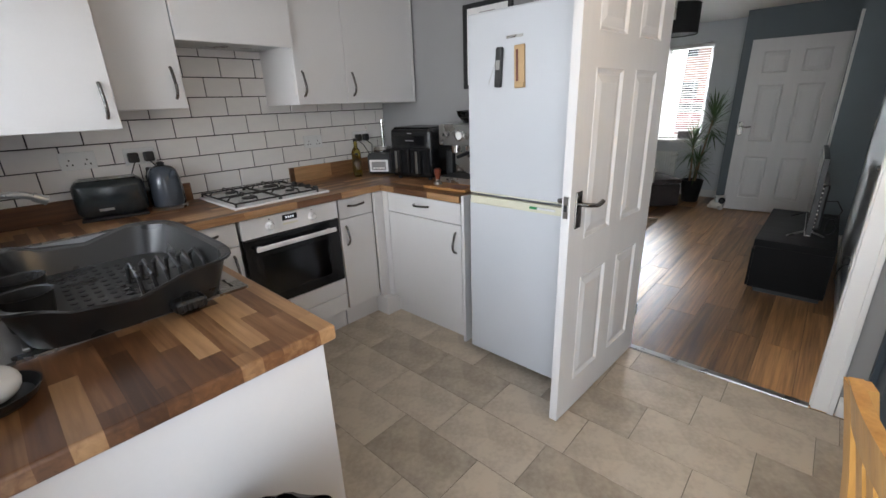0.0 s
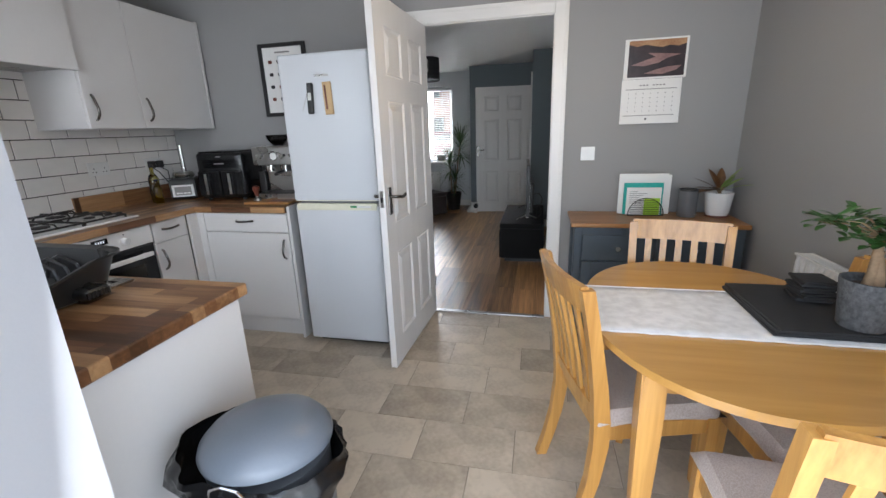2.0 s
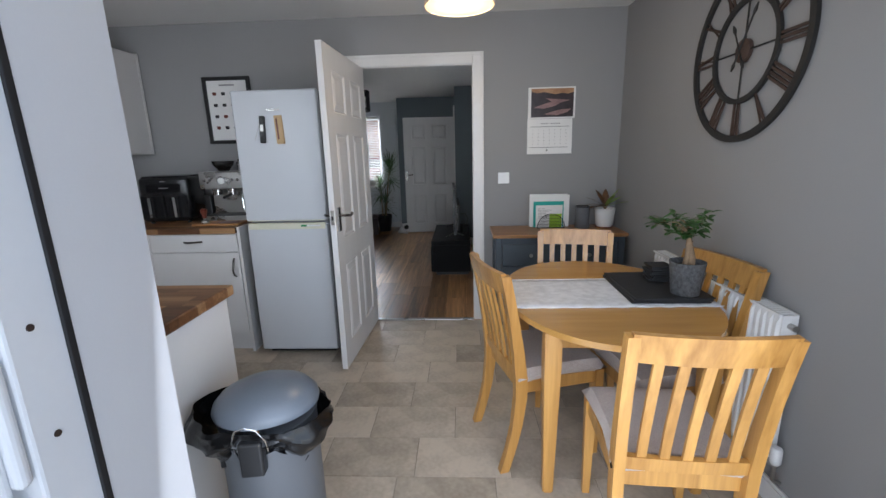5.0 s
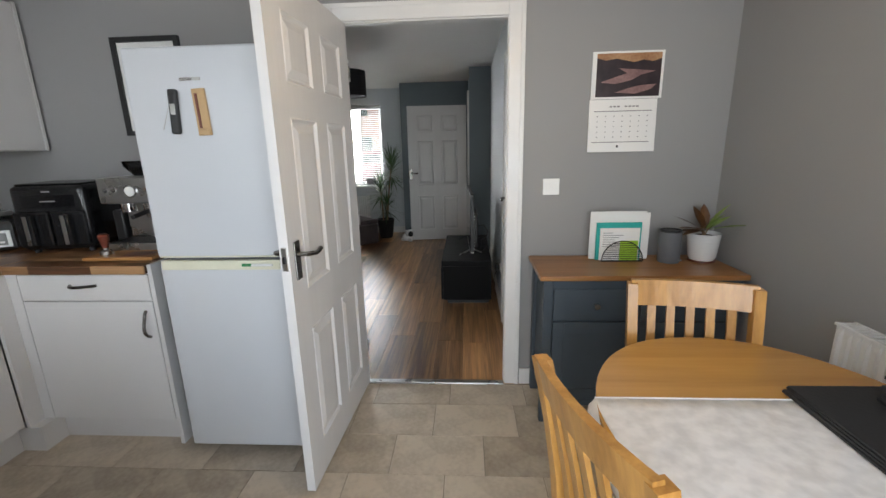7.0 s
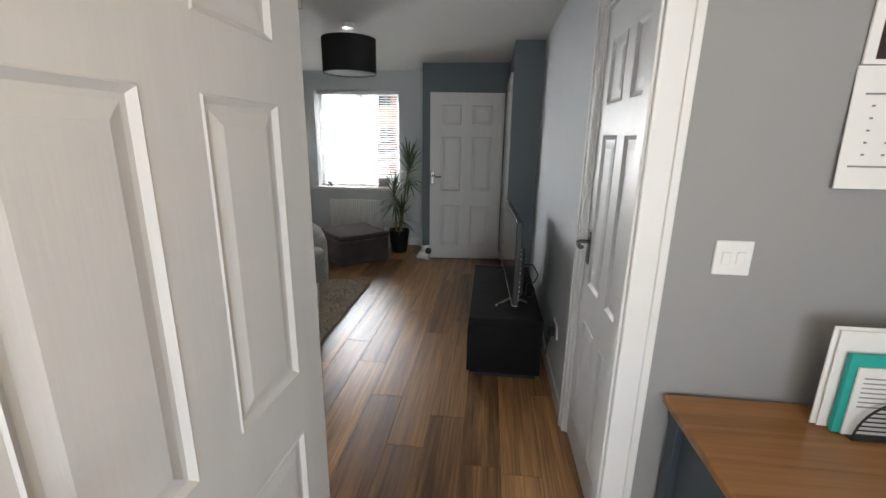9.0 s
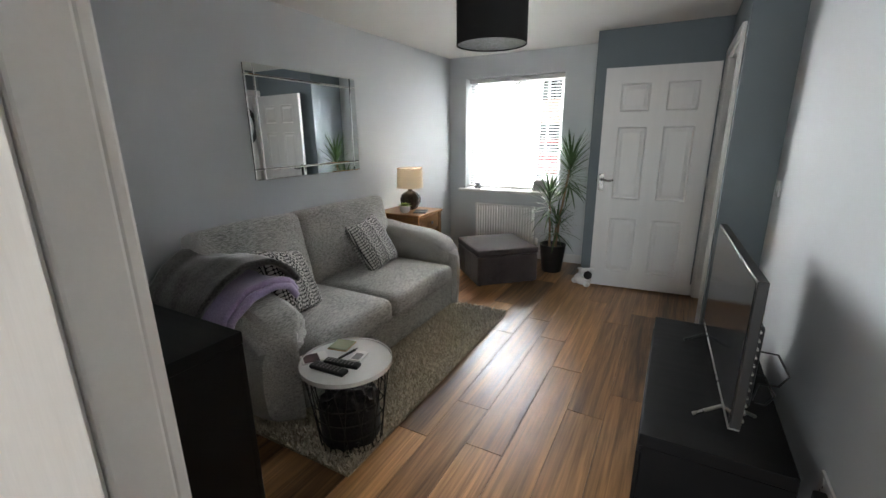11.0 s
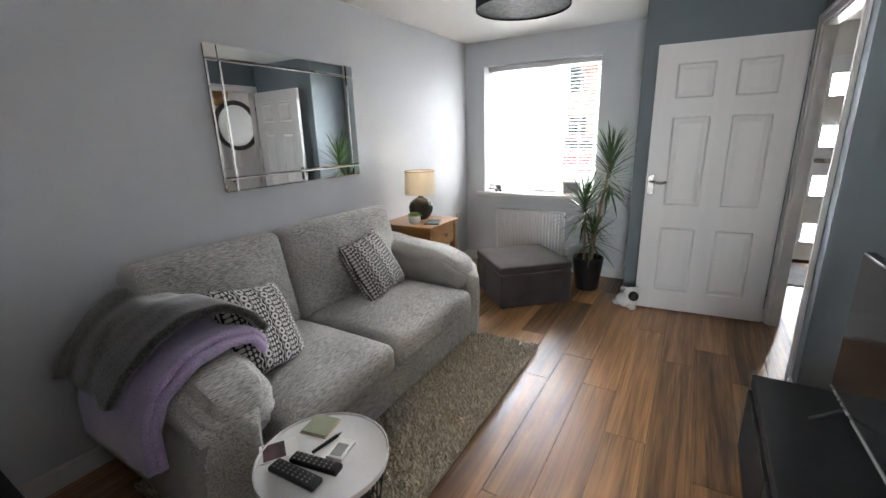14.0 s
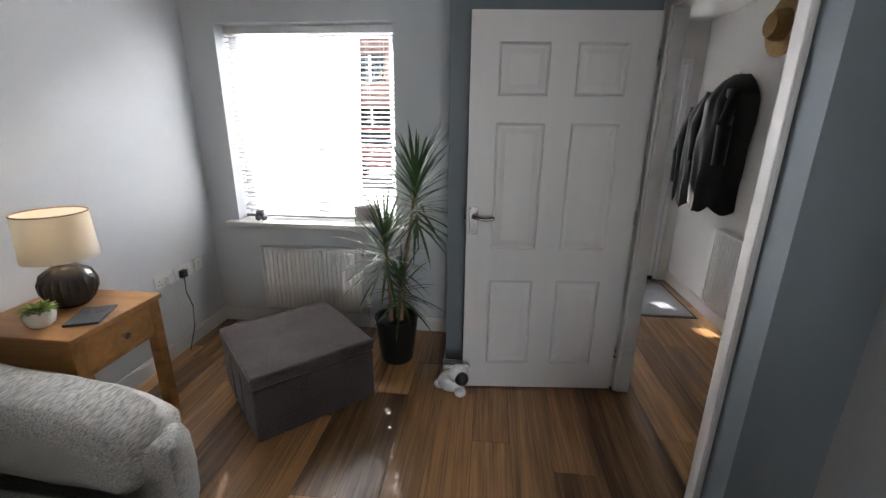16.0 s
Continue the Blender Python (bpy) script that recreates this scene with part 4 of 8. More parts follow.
def peninsula_unit():
    root = thing("sink_cabinet", "white sink base unit with a plain end panel", "cabinet")
    part("carcase", box(-1.74, KY0 + 0.01, 0.12, -0.402, 0.68, WT - 0.042), M_CAB, root)
    for a, b in ((-1.73, -1.07), (-1.066, -0.402)):
        d = part("door", box(a, 0.68, 0.135, b, 0.70, WT - 0.047, bevel=0.003), M_CAB, root)
        bow_handle(d, (b - 0.04, 0.70, 0.70), (b - 0.04, 0.70, 0.83), (0, 1, 0))
    part("end_panel", box(-0.400, KY0 + 0.002, 0.0, -0.382, 0.705, WT - 0.042, bevel=0.002), M_CAB, root)
    part("plinth", box(-1.74, 0.63, 0.0, -0.402, 0.645, 0.12), M_CAB, root)


peninsula_unit()


def oven():
    root = thing("oven", "built-in white electric oven with black glass door", "oven", pose(FX, 1.085, 0, 0, 0, 90))
    w = 0.60
    part("body", box(0.01, 0.03, 0.15, w - 0.01, 0.55, WT - 0.05), M_STEEL, root)
    fas = part("control_panel", box(0.002, -0.004, WT - 0.155, w - 0.002, 0.03, WT - 0.047, bevel=0.003), M_HOB, root)
    for x in (0.16, 0.42):
        kn = part("knob", shift(lathe([(0.026, 0), (0.026, 0.004), (0.020, 0.008), (0.018, 0.022), (0.015, 0.025)], 24), 0, 0), M_HOB, fas, "round white control knob", smooth=True)
        kn.matrix_basis = pose(x, -0.004, WT - 0.105, 90)
        part("indicator", box(x - 0.003, -0.006, WT - 0.07, x + 0.003, -0.0035, WT - 0.064), M_INK, fas)
    cl = part("clock_display", box(0.235, -0.0065, WT - 0.094, 0.325, -0.0035, WT - 0.062, bevel=0.001), M_BLACK_GLOSS, fas)
    for k in range(4):
        part("digit", box(0.255 + 0.014 * k, -0.0075, WT - 0.084, 0.262 + 0.014 * k, -0.0062, WT - 0.072), M_LCD, cl)
    part("button_strip", box(0.235, -0.007, WT - 0.118, 0.325, -0.004, WT - 0.108, bevel=0.001), M_CREAM, fas)
    dr = part("oven_door", box(0.002, -0.002, 0.365, w - 0.002, 0.03, WT - 0.158, bevel=0.004), M_BLACK_GLOSS, root, "black glass oven door")
    part("door_glass", box(0.09, -0.0045, 0.43, w - 0.09, -0.0018, WT - 0.27), M_SMOKE, dr)
    hb = part("door_handle", box(0.05, -0.048, WT - 0.225, w - 0.05, -0.034, WT - 0.198, bevel=0.005), M_HOB, dr, "long white bar handle")
    for x in (0.07, w - 0.09):
        part("standoff", box(x, -0.035, WT - 0.218, x + 0.02, -0.002, WT - 0.205), M_HOB, hb)
    part("vent_strip", box(0.01, -0.003, WT - 0.166, w - 0.01, 0.0, WT - 0.159), M_BLACK, root)
    part("filler_panel", box(0.002, 0.0, 0.255, w - 0.002, 0.02, 0.36, bevel=0.003), M_CAB, root)
    part("lower_panel", box(0.002, 0.0, 0.135, w - 0.002, 0.02, 0.250, bevel=0.003), M_CAB, root)
    part("plinth", box(0.0, 0.045, 0.0, w, 0.06, 0.13), M_CAB, root)


oven()


def hob():
    root = thing("gas_hob", "white four-burner gas hob with black pan supports", "hob", pose(-2.07, 1.39, WT))
    part("plate", box(-0.255, -0.29, 0, 0.255, 0.29, 0.014, bevel=0.006, seg=3), M_HOB, root)
    for x, y, r in ((0.12, -0.15, 0.045), (-0.13, -0.15, 0.035), (0.12, 0.10, 0.030), (-0.13, 0.10, 0.052)):
        bn = part("burner", lathe([(r + 0.012, 0.012), (r + 0.012, 0.018), (r, 0.020), (r, 0.028)], 24, at=(x, y, 0)), M_STEEL, root, smooth=True)
        part("burner_cap", lathe([(r * 0.85, 0.028), (r * 0.9, 0.031), (r * 0.85, 0.035), (0.004, 0.036)], 24, at=(x, y, 0)), M_IRON, bn, smooth=True)
    for y0, y1 in ((-0.275, -0.03), (-0.02, 0.215)):
        b = bmesh.new()
        zt = 0.050
        for a, c in (((-0.24, y0), (0.24, y0)), ((-0.24, y1), (0.24, y1)), ((-0.24, y0), (-0.24, y1)), ((0.24, y0), (0.24, y1)), ((-0.005, y0), (-0.005, y1))):
            tube([(a[0], a[1], zt - 0.018), (c[0], c[1], zt - 0.018)], 0.005, 6, bm=b)
        ym = (y0 + y1) / 2
        for x in (0.12, -0.13):
            for dx, dy in ((1, 0), (-1, 0), (0, 1), (0, -1)):
                ex, ey = x + dx * 0.115, ym + dy * 0.118
                tube([(ex, ey, zt - 0.018), (x + dx * 0.10, ym + dy * 0.10, zt), (x + dx * 0.025, ym + dy * 0.025, zt)], 0.0045, 6, bm=b)
        for x in (-0.24, 0.24):
            for y in (y0, y1):
                tube([(x, y, 0.012), (x, y, zt - 0.015)], 0.006, 6, bm=b)
        part("pan_support", b, M_IRON, root, "black cast pan support", smooth=True)
    for k in range(4):
        part("knob", lathe([(0.019, 0.012), (0.019, 0.020), (0.015, 0.034), (0.012, 0.036)], 18, at=(0.15 - 0.085 * k, 0.255, 0)), M_BLACK, root, "black control knob", smooth=True)


hob()


def wall_unit(y0, y1, front, z0, z1, doors, label, end=False):
    root = thing("wall_cabinet", label, "cabinet", None, "kitchen wall units")
    part("carcase", box(WX, y0 + 0.001, z0, front - 0.021, y1 - 0.001, z1, bevel=0.001), M_CAB, root)
    for a, b, side in doors:
        d = part("door", box(front - 0.020, a + 0.0015, z0 - 0.002, front, b - 0.0015, z1 + 0.002, bevel=0.003), M_CAB, root)
        hy = a + 0.045 if side < 0 else b - 0.045
        bow_handle(d, (front, hy, z0 + 0.045), (front, hy, z0 + 0.185), (1, 0, 0))
    if end:
        part("end_panel", box(WX, y1, z0 - 0.006, front + 0.004, y1 + 0.018, z1 + 0.01, bevel=0.002), M_CAB, root)
    return root


wall_unit(0.08, 0.722, -1.845, 1.375, 2.19, [(0.08, 0.722, 1)], "deep white wall cupboard with a bow handle")
wall_unit(0.725, 1.035, -1.955, 1.452, 2.19, [(0.725, 1.035, 1)], "narrow white wall cupboard beside the hood")
wall_unit(1.640, 2.590, -1.962, 1.452, 2.19, [(1.640, 2.0, -1), (2.0, 2.590, -1)], "double white wall cupboard with bow handles", end=True)


def hood():
    root = thing("extractor_hood", "white boxed-in extractor hood above the hob", "extractor hood")
    part("front", box(-1.958, 1.037, 1.757, -1.938, 1.638, 2.192, bevel=0.003), M_CAB, root)
    part("body", box(WX, 1.039, 1.775, -1.96, 1.636, 2.18), M_SIDEGREY, root)
    part("grille", box(WX + 0.05, 1.06, 1.768, -1.98, 1.615, 1.7745), M_STEEL, root, "grey metal filter grille")


hood()


def fridge():
    x0, x1, yf, h = -0.938, -0.388, 1.972, 1.812
    root = thing("fridge_freezer", "white two-door fridge freezer with grey sides", "fridge")
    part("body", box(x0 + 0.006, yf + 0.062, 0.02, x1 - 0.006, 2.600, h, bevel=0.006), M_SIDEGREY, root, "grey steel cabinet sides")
    for z0, z1, nm in ((0.045, 0.952, "freezer_door"), (0.982, h + 0.004, "fridge_door")):
        d = part(nm, box(x0, yf, z0, x1, yf + 0.055, z1, bevel=0.010, seg=3), M_FRIDGE, root)
        zz = (z1 - 0.026, z1 + 0.016) if nm == "freezer_door" else (z0 + 0.001, z0 + 0.006)
        part("grip_strip", box(x0 + 0.012, yf - 0.006, zz[0], x1 - 0.012, yf + 0.02, zz[1], bevel=0.005), M_CREAM, d, "cream grip strip")
        part("seal", box(x0 + 0.01, yf + 0.0552, z0 + 0.01, x1 - 0.01, yf + 0.0615, z1 - 0.01), M_RUBBER, d)
    part("foot_rail", box(x0 + 0.03, yf + 0.07, 0.0, x1 - 0.03, yf + 0.1, 0.045), M_BLACK, root)
    part("badge", box(-0.715, yf - 0.003, 1.690, -0.630, yf - 0.0002, 1.702, bevel=0.0008), M_STEEL, root, "small silver maker's badge")


fridge()
pan = thing("tall_end_panel", "white floor-length panel beside the fridge", "panel")
part("panel", box(-1.048, FY - 0.004, 0.0, -1.028, KY1 - 0.001, WT + 0.002, bevel=0.002), M_CAB, pan)


def on_fridge():
    y = 1.972
    th = thing("thermometer", "black folding probe thermometer stuck on the fridge", "thermometer", pose(-0.748, y, 1.575, 0, 3, 0))
    part("case", box(-0.019, -0.020, -0.085, 0.019, 0.0, 0.085, bevel=0.009, seg=3), M_BLACK, th)
    part("screen", box(-0.010, -0.0215, -0.01, 0.010, -0.0195, 0.03), M_STEEL, th)
    part("probe", tube([(-0.018, -0.008, 0.035), (-0.055, -0.008, -0.07)], 0.0015, 6), M_STEEL, th)
    bo = thing("bottle_opener", "pale bamboo holder stuck on the fridge", "holder", pose(-0.640, y, 1.572, 0, -2, 0))
    part("plate", box(-0.026, -0.012, -0.088, 0.026, 0.0, 0.088, bevel=0.003), M_WOODLIGHT, bo)
    part("blade", box(-0.014, -0.0165, -0.06, -0.004, -0.012, 0.07, bevel=0.001), M_REDWOOD, bo)
    part("lip", box(-0.02, -0.022, -0.088, 0.026, -0.012, -0.065, bevel=0.003), M_WOODLIGHT, bo)
    pn = thing("marker_pen", "white pen with a green cap on the fridge grip", "pen")
    part("barrel", tube([(-0.52, 1.958, 0.950), (-0.43, 1.958, 0.950)], 0.006, 8), M_WHITEPOT, pn, smooth=True)
    part("cap", tube([(-0.56, 1.958, 0.950), (-0.52, 1.958, 0.950)], 0.0065, 8), material("green_cap", (0.02, 0.22, 0.07), 0.4), pn, smooth=True)


on_fridge()


def sink():
    root = thing("sink", "stainless steel inset sink with drainer", "sink")
    x0, x1, y0, y1 = -1.93, -0.765, 0.15, 0.70
    b = bmesh.new()
    for a in ((x0, y0, x1, y0 + 0.03), (x0, y1 - 0.03, x1, y1), (x0, y0 + 0.03, x0 + 0.03, y1 - 0.03), (x1 - 0.03, y0 + 0.03, x1, y1 - 0.03)):
        box(a[0], a[1], WT, a[2], a[3], WT + 0.007, bm=b)
    part("rim", b, M_STEEL, root)
    part("drainer", box(-1.40, y0 + 0.03, WT, x1 - 0.03, y1 - 0.03, WT + 0.003), M_STEEL, root)
    for k in range(9):
        part("rib", box(-1.36, 0.21 + 0.048 * k, WT + 0.003, -0.82, 0.222 + 0.048 * k, WT + 0.0065, bevel=0.001), M_STEEL, root)
    bowl = bmesh.new()
    box(x0 + 0.03, y0 + 0.03, WT + 0.0006, -1.40, y1 - 0.03, WT + 0.002, bm=bowl)
    part("bowl", bowl, M_SIDEGREY, root)


sink()


def tap():
    root = thing("tap", "brushed steel swan neck kitchen tap", "tap", pose(-1.50, 0.125, WT))
    part("base", lathe([(0.028, 0), (0.028, 0.006), (0.02, 0.012), (0.018, 0.08), (0.014, 0.085)], 20), M_STEEL, root, smooth=True)
    part("spout", tube([(0, 0, 0.08), (0, 0.0, 0.20), (0, 0.03, 0.255), (0, 0.10, 0.275), (0, 0.20, 0.262), (0, 0.245, 0.245)], 0.012, 12), M_STEEL, root, smooth=True)
    part("nozzle", tube([(0, 0.225, 0.252), (0, 0.258, 0.232)], 0.016, 12), M_STEEL, root, smooth=True)
    part("lever", tube([(0.02, 0, 0.06), (0.075, 0.0, 0.085)], 0.006, 8), M_STEEL, root, smooth=True)


tap()


def dish_drainer():
    """A moulded tub: rim dips in the middle of each long side, plate prongs inside, cutlery cups at one end."""
    root = thing("dish_drainer", "dark grey plastic dish drainer tub, empty", "dish drainer", pose(-1.055, 0.430, WT + 0.008) @ Matrix.Diagonal((1, 1, 0.86, 1)))
    L, D = 0.70, 0.52
    n = 48
    b = bmesh.new()

    def loop(inset, z, dip):
        out = []
        for k in range(n):
            a = 2 * math.pi * k / n
            c, s = math.cos(a), math.sin(a)
            x = (L / 2 - inset) * math.copysign(abs(c) ** 0.35, c)
            y = (D / 2 - inset) * math.copysign(abs(s) ** 0.35, s)
            zz = z - (dip * 0.5 * (1 + math.cos(math.pi * min(1, abs(y + 0.05) / 0.14))) if abs(c) > 0.25 and dip else 0)
            out.append(b.verts.new((x, y, zz)))
        return out

    rows = [loop(0.045, 0.0, 0), loop(0.012, 0.128, 0.055), loop(0.0, 0.134, 0.055), loop(0.0, 0.126, 0.055), loop(0.010, 0.130, 0.055), loop(0.022, 0.125, 0.055), loop(0.050, 0.010, 0)]
    for lo, hi in zip(rows, rows[1:]):
        for k in range(n):
            b.faces.new((lo[k], lo[(k + 1) % n], hi[(k + 1) % n], hi[k]))
    b.faces.new(rows[0][::-1])
    b.faces.new(rows[-1])
    part("tub", b, M_DRAIN, root, smooth=True)
    for k in range(6):
        y = 0.09 - 0.034 * k
        part("prong", tube([(0.16, y + 0.12, 0.01), (0.145, y + 0.12, 0.075), (0.08, y + 0.12, 0.105), (0.02, y + 0.12, 0.075), (0.005, y + 0.12, 0.01)], 0.006, 6), M_DRAIN, root, smooth=True)
    for i in range(10):
        for j in range(7):
            part("slot", lathe([(0.009, 0.0102), (0.009, 0.013)], 8, at=(-0.22 + 0.045 * i, -0.10 + 0.03 * j, 0)), M_BLACK, root)
    for x in (-0.02, 0.13):
        part("cutlery_cup", lathe([(0.045, 0.01), (0.055, 0.11), (0.058, 0.112), (0.052, 0.108), (0.042, 0.015)], 20, at=(x, -0.185, 0)), M_DRAIN, root, smooth=True)
    part("drain_spout", box(L / 2 - 0.055, 0.06, 0.004, L / 2 + 0.01, 0.14, 0.045, bevel=0.015, seg=3), M_DRAIN, root, smooth=True)
    for k in range(6):
        part("spout_slot", box(L / 2 + 0.003, 0.066 + 0.012 * k, 0.012, L / 2 + 0.0115, 0.072 + 0.012 * k, 0.034), M_BLACK, root)


dish_drainer()


def soap_dish():
    root = thing("soap_dish", "round black dish with a white pumice sponge", "dish", pose(-0.60, 0.155, WT, 0, 0, 20))
    part("dish", lathe([(0.05, 0), (0.065, 0.012), (0.075, 0.03), (0.072, 0.03), (0.06, 0.012), (0.01, 0.009)], 28), M_BLACK, root, smooth=True)
    b = bmesh.new()
    bmesh.ops.create_icosphere(b, subdivisions=3, radius=0.045)
    for v in b.verts:
        v.co = Vector((v.co.x * 1.15, v.co.y, v.co.z * 0.8)) * (1 + 0.12 * noise.noise(v.co * 30)) + Vector((0, 0, 0.045))
    part("sponge", b, M_WHITEPOT, root, smooth=True)


soap_dish()


def toaster():
    root = thing("toaster", "dark slate two-slice toaster on the worktop", "toaster", pose(-2.255, 0.675, WT, 0, 0, 80))
    part("body", box(-0.15, -0.085, 0.012, 0.15, 0.085, 0.200, bevel=0.045, seg=5), M_TOASTER, root, smooth=True)
    part("base", box(-0.14, -0.075, 0, 0.14, 0.075, 0.014, bevel=0.004), M_BLACK, root)
    for y in (-0.03, 0.03):
        part("slot", box(-0.11, y - 0.014, 0.1992, 0.11, y + 0.014, 0.2016), M_BLACK, root)
    part("trim", box(-0.12, -0.062, 0.1995, 0.12, 0.062, 0.2008, bevel=0.0005), M_STEEL, root)
    part("lever", box(0.149, -0.018, 0.11, 0.168, 0.018, 0.128, bevel=0.004), M_BLACK, root)
    part("badge", box(-0.06, -0.0868, 0.05, 0.0, -0.0845, 0.062), M_STEEL, root)


toaster()


def kettle():
    root = thing("kettle", "dark slate blue jug kettle on its base", "kettle", pose(-2.235, 0.920, WT, 0, 0, 20))
    part("base", lathe([(0.085, 0), (0.088, 0.012), (0.08, 0.02)], 28), M_STEEL, root, smooth=True)
    part("jug", lathe([(0.080, 0.02), (0.084, 0.03), (0.083, 0.09), (0.076, 0.16), (0.066, 0.205), (0.05, 0.225), (0.02, 0.236), (0.004, 0.238)], 32), M_KETTLE, root, smooth=True)
    part("lid_knob", lathe([(0.016, 0.236), (0.02, 0.246), (0.012, 0.254), (0.003, 0.255)], 16), M_BLACK, root, smooth=True)
    part("kettle_handle", tube([(-0.065, 0, 0.21), (-0.11, 0, 0.212), (-0.128, 0, 0.17), (-0.12, 0, 0.10), (-0.084, 0, 0.06)], 0.012, 10), M_BLACK, root, smooth=True)
    part("spout", tube([(0.065, 0, 0.175), (0.092, 0, 0.215)], 0.018, 10, taper=0.010), M_KETTLE, root, smooth=True)


kettle()


def socket(x, y, z, rz, label, plugs=(), w=0.146):
    """A switched socket plate with its plugs, facing local -y."""
    root = thing("socket", label, "socket", pose(x, y, z, 0, 0, rz))
    part("plate", box(-w / 2, -0.009, -0.043, w / 2, 0, 0.043, bevel=0.003), M_WHITEPOT, root)
    for dx in (-0.036, 0.036) if w > 0.1 else (0,):
        part("rocker", box(dx - 0.006, -0.012, 0.018, dx + 0.006, -0.009, 0.034, bevel=0.001), M_WHITEPOT, root)
        for px, pz in ((0, 0.004), (-0.011, -0.018), (0.011, -0.018)):
            part("pin_hole", box(dx + px - 0.003, -0.0095, pz - 0.004, dx + px + 0.003, -0.0088, pz + 0.004), M_INK, root)
    for dx, mat, run in plugs:
        p = part("plug", box(dx - 0.024, -0.045, -0.030, dx + 0.024, -0.0096, 0.022, bevel=0.008, seg=3), mat, root, "moulded mains plug with its cable")
        part("cable", tube([(dx, -0.03, -0.028)] + [(dx + a, b, c) for a, b, c in run], 0.0035, 6), mat, p, smooth=True)


socket(WX + 0.010, 0.60, 1.22, 90, "white double socket on the tiles")
socket(WX + 0.010, 0.865, 1.215, 90, "white double socket with two black plugs", [(-0.036, M_BLACK, [(-0.03, -0.05, -0.08), (-0.06, -0.06, -0.17)]), (0.036, M_BLACK, [(0.02, -0.05, -0.06), (0.05, -0.06, -0.16)])])
socket(WX + 0.010, 1.935, 1.20, 90, "white double socket on the tiles")
socket(WX + 0.010, 2.36, 1.20, 90, "white double socket with a black plug", [(0.036, M_BLACK, [(0.03, -0.06, -0.06), (0.0, -0.09, -0.15)]), (-0.036, M_BLACK, [(0.02, -0.06, -0.06), (0.06, -0.09, -0.15)])])


def air_fryer():
    root = thing("air_fryer", "black two-drawer air fryer on the worktop", "air fryer", pose(-1.72, 2.42, WT, 0, 0, 10))
    part("body", box(-0.175, -0.15, 0.015, 0.175, 0.15, 0.345, bevel=0.030, seg=4), M_FRYER, root, smooth=True)
    part("top_plate", box(-0.15, -0.13, 0.3445, 0.15, 0.13, 0.352, bevel=0.003), M_FRYER, root)
    part("display", box(-0.12, -0.153, 0.235, 0.12, -0.149, 0.295, bevel=0.001), M_BLACK_GLOSS, root)
    part("legend", box(-0.035, -0.1545, 0.262, 0.035, -0.1528, 0.268), M_GREYINK, root)
    part("legend", box(-0.018, -0.1545, 0.310, 0.018, -0.1495, 0.316), M_GREYINK, root)
    for x in (-0.085, 0.085):
        d = part("drawer", box(x - 0.080, -0.168, 0.035, x + 0.080, -0.148, 0.215, bevel=0.010, seg=3), M_FRYER, root)
        part("drawer_grip", box(x - 0.022, -0.198, 0.045, x + 0.022, -0.166, 0.205, bevel=0.008, seg=3), M_FRYER, d)
        part("drawer_trim", box(x - 0.014, -0.2005, 0.052, x + 0.004, -0.1975, 0.198, bevel=0.001), M_STEEL, d, "upright brushed steel trim")
    for x in (-0.13, 0.13):
        for y in (-0.11, 0.11):
            part("foot", lathe([(0.014, 0), (0.014, 0.016)], 12, at=(x, y, 0)), M_RUBBER, root)


air_fryer()


def blender_base():
    root = thing("blender", "black blender base with a lit white panel", "blender", pose(-2.10, 2.36, WT, 0, 0, 32))
    part("housing", prism([(-0.085, -0.10), (0.085, -0.10), (0.095, 0.09), (-0.095, 0.09)], 0.01, 0.165, bevel=0.02), M_BLACK, root)
    pn = part("control_panel", box(-0.072, -0.104, 0.028, 0.072, -0.0995, 0.115, bevel=0.002), M_WHITEPOT, root)
    part("screen", box(-0.055, -0.1065, 0.040, 0.055, -0.1035, 0.102, bevel=0.001), M_GREYINK, pn)
    for k in range(4):
        part("key", box(-0.045 + 0.024 * k, -0.108, 0.05, -0.027 + 0.024 * k, -0.1062, 0.06), M_PAPER, pn)
    part("collar", lathe([(0.07, 0.165), (0.075, 0.185), (0.065, 0.205)], 24), M_STEEL, root, smooth=True)
    part("blade_stem", tube([(0.01, 0.01, 0.20), (0.01, 0.01, 0.40)], 0.014, 12), M_CHROME, root, "upright chrome drive shaft", smooth=True)


blender_base()


def bottle(x, y, h, r, mat, label):
    root = thing("bottle", label, "bottle", pose(x, y, WT), "oil bottles by the hob")
    part("glass", lathe([(r, 0), (r, h * 0.62), (r * 0.8, h * 0.70), (r * 0.38, h * 0.78), (r * 0.36, h * 0.93)], 20), mat, root, smooth=True)
    part("cap", lathe([(r * 0.45, h * 0.93), (r * 0.45, h), (r * 0.3, h + 0.002)], 16), M_BLACK, root, smooth=True)


bottle(-2.215, 2.20, 0.27, 0.034, M_OIL, "tall glass bottle of olive oil")
bottle(-2.15, 2.155, 0.17, 0.028, M_OIL, "short glass bottle of cooking oil")


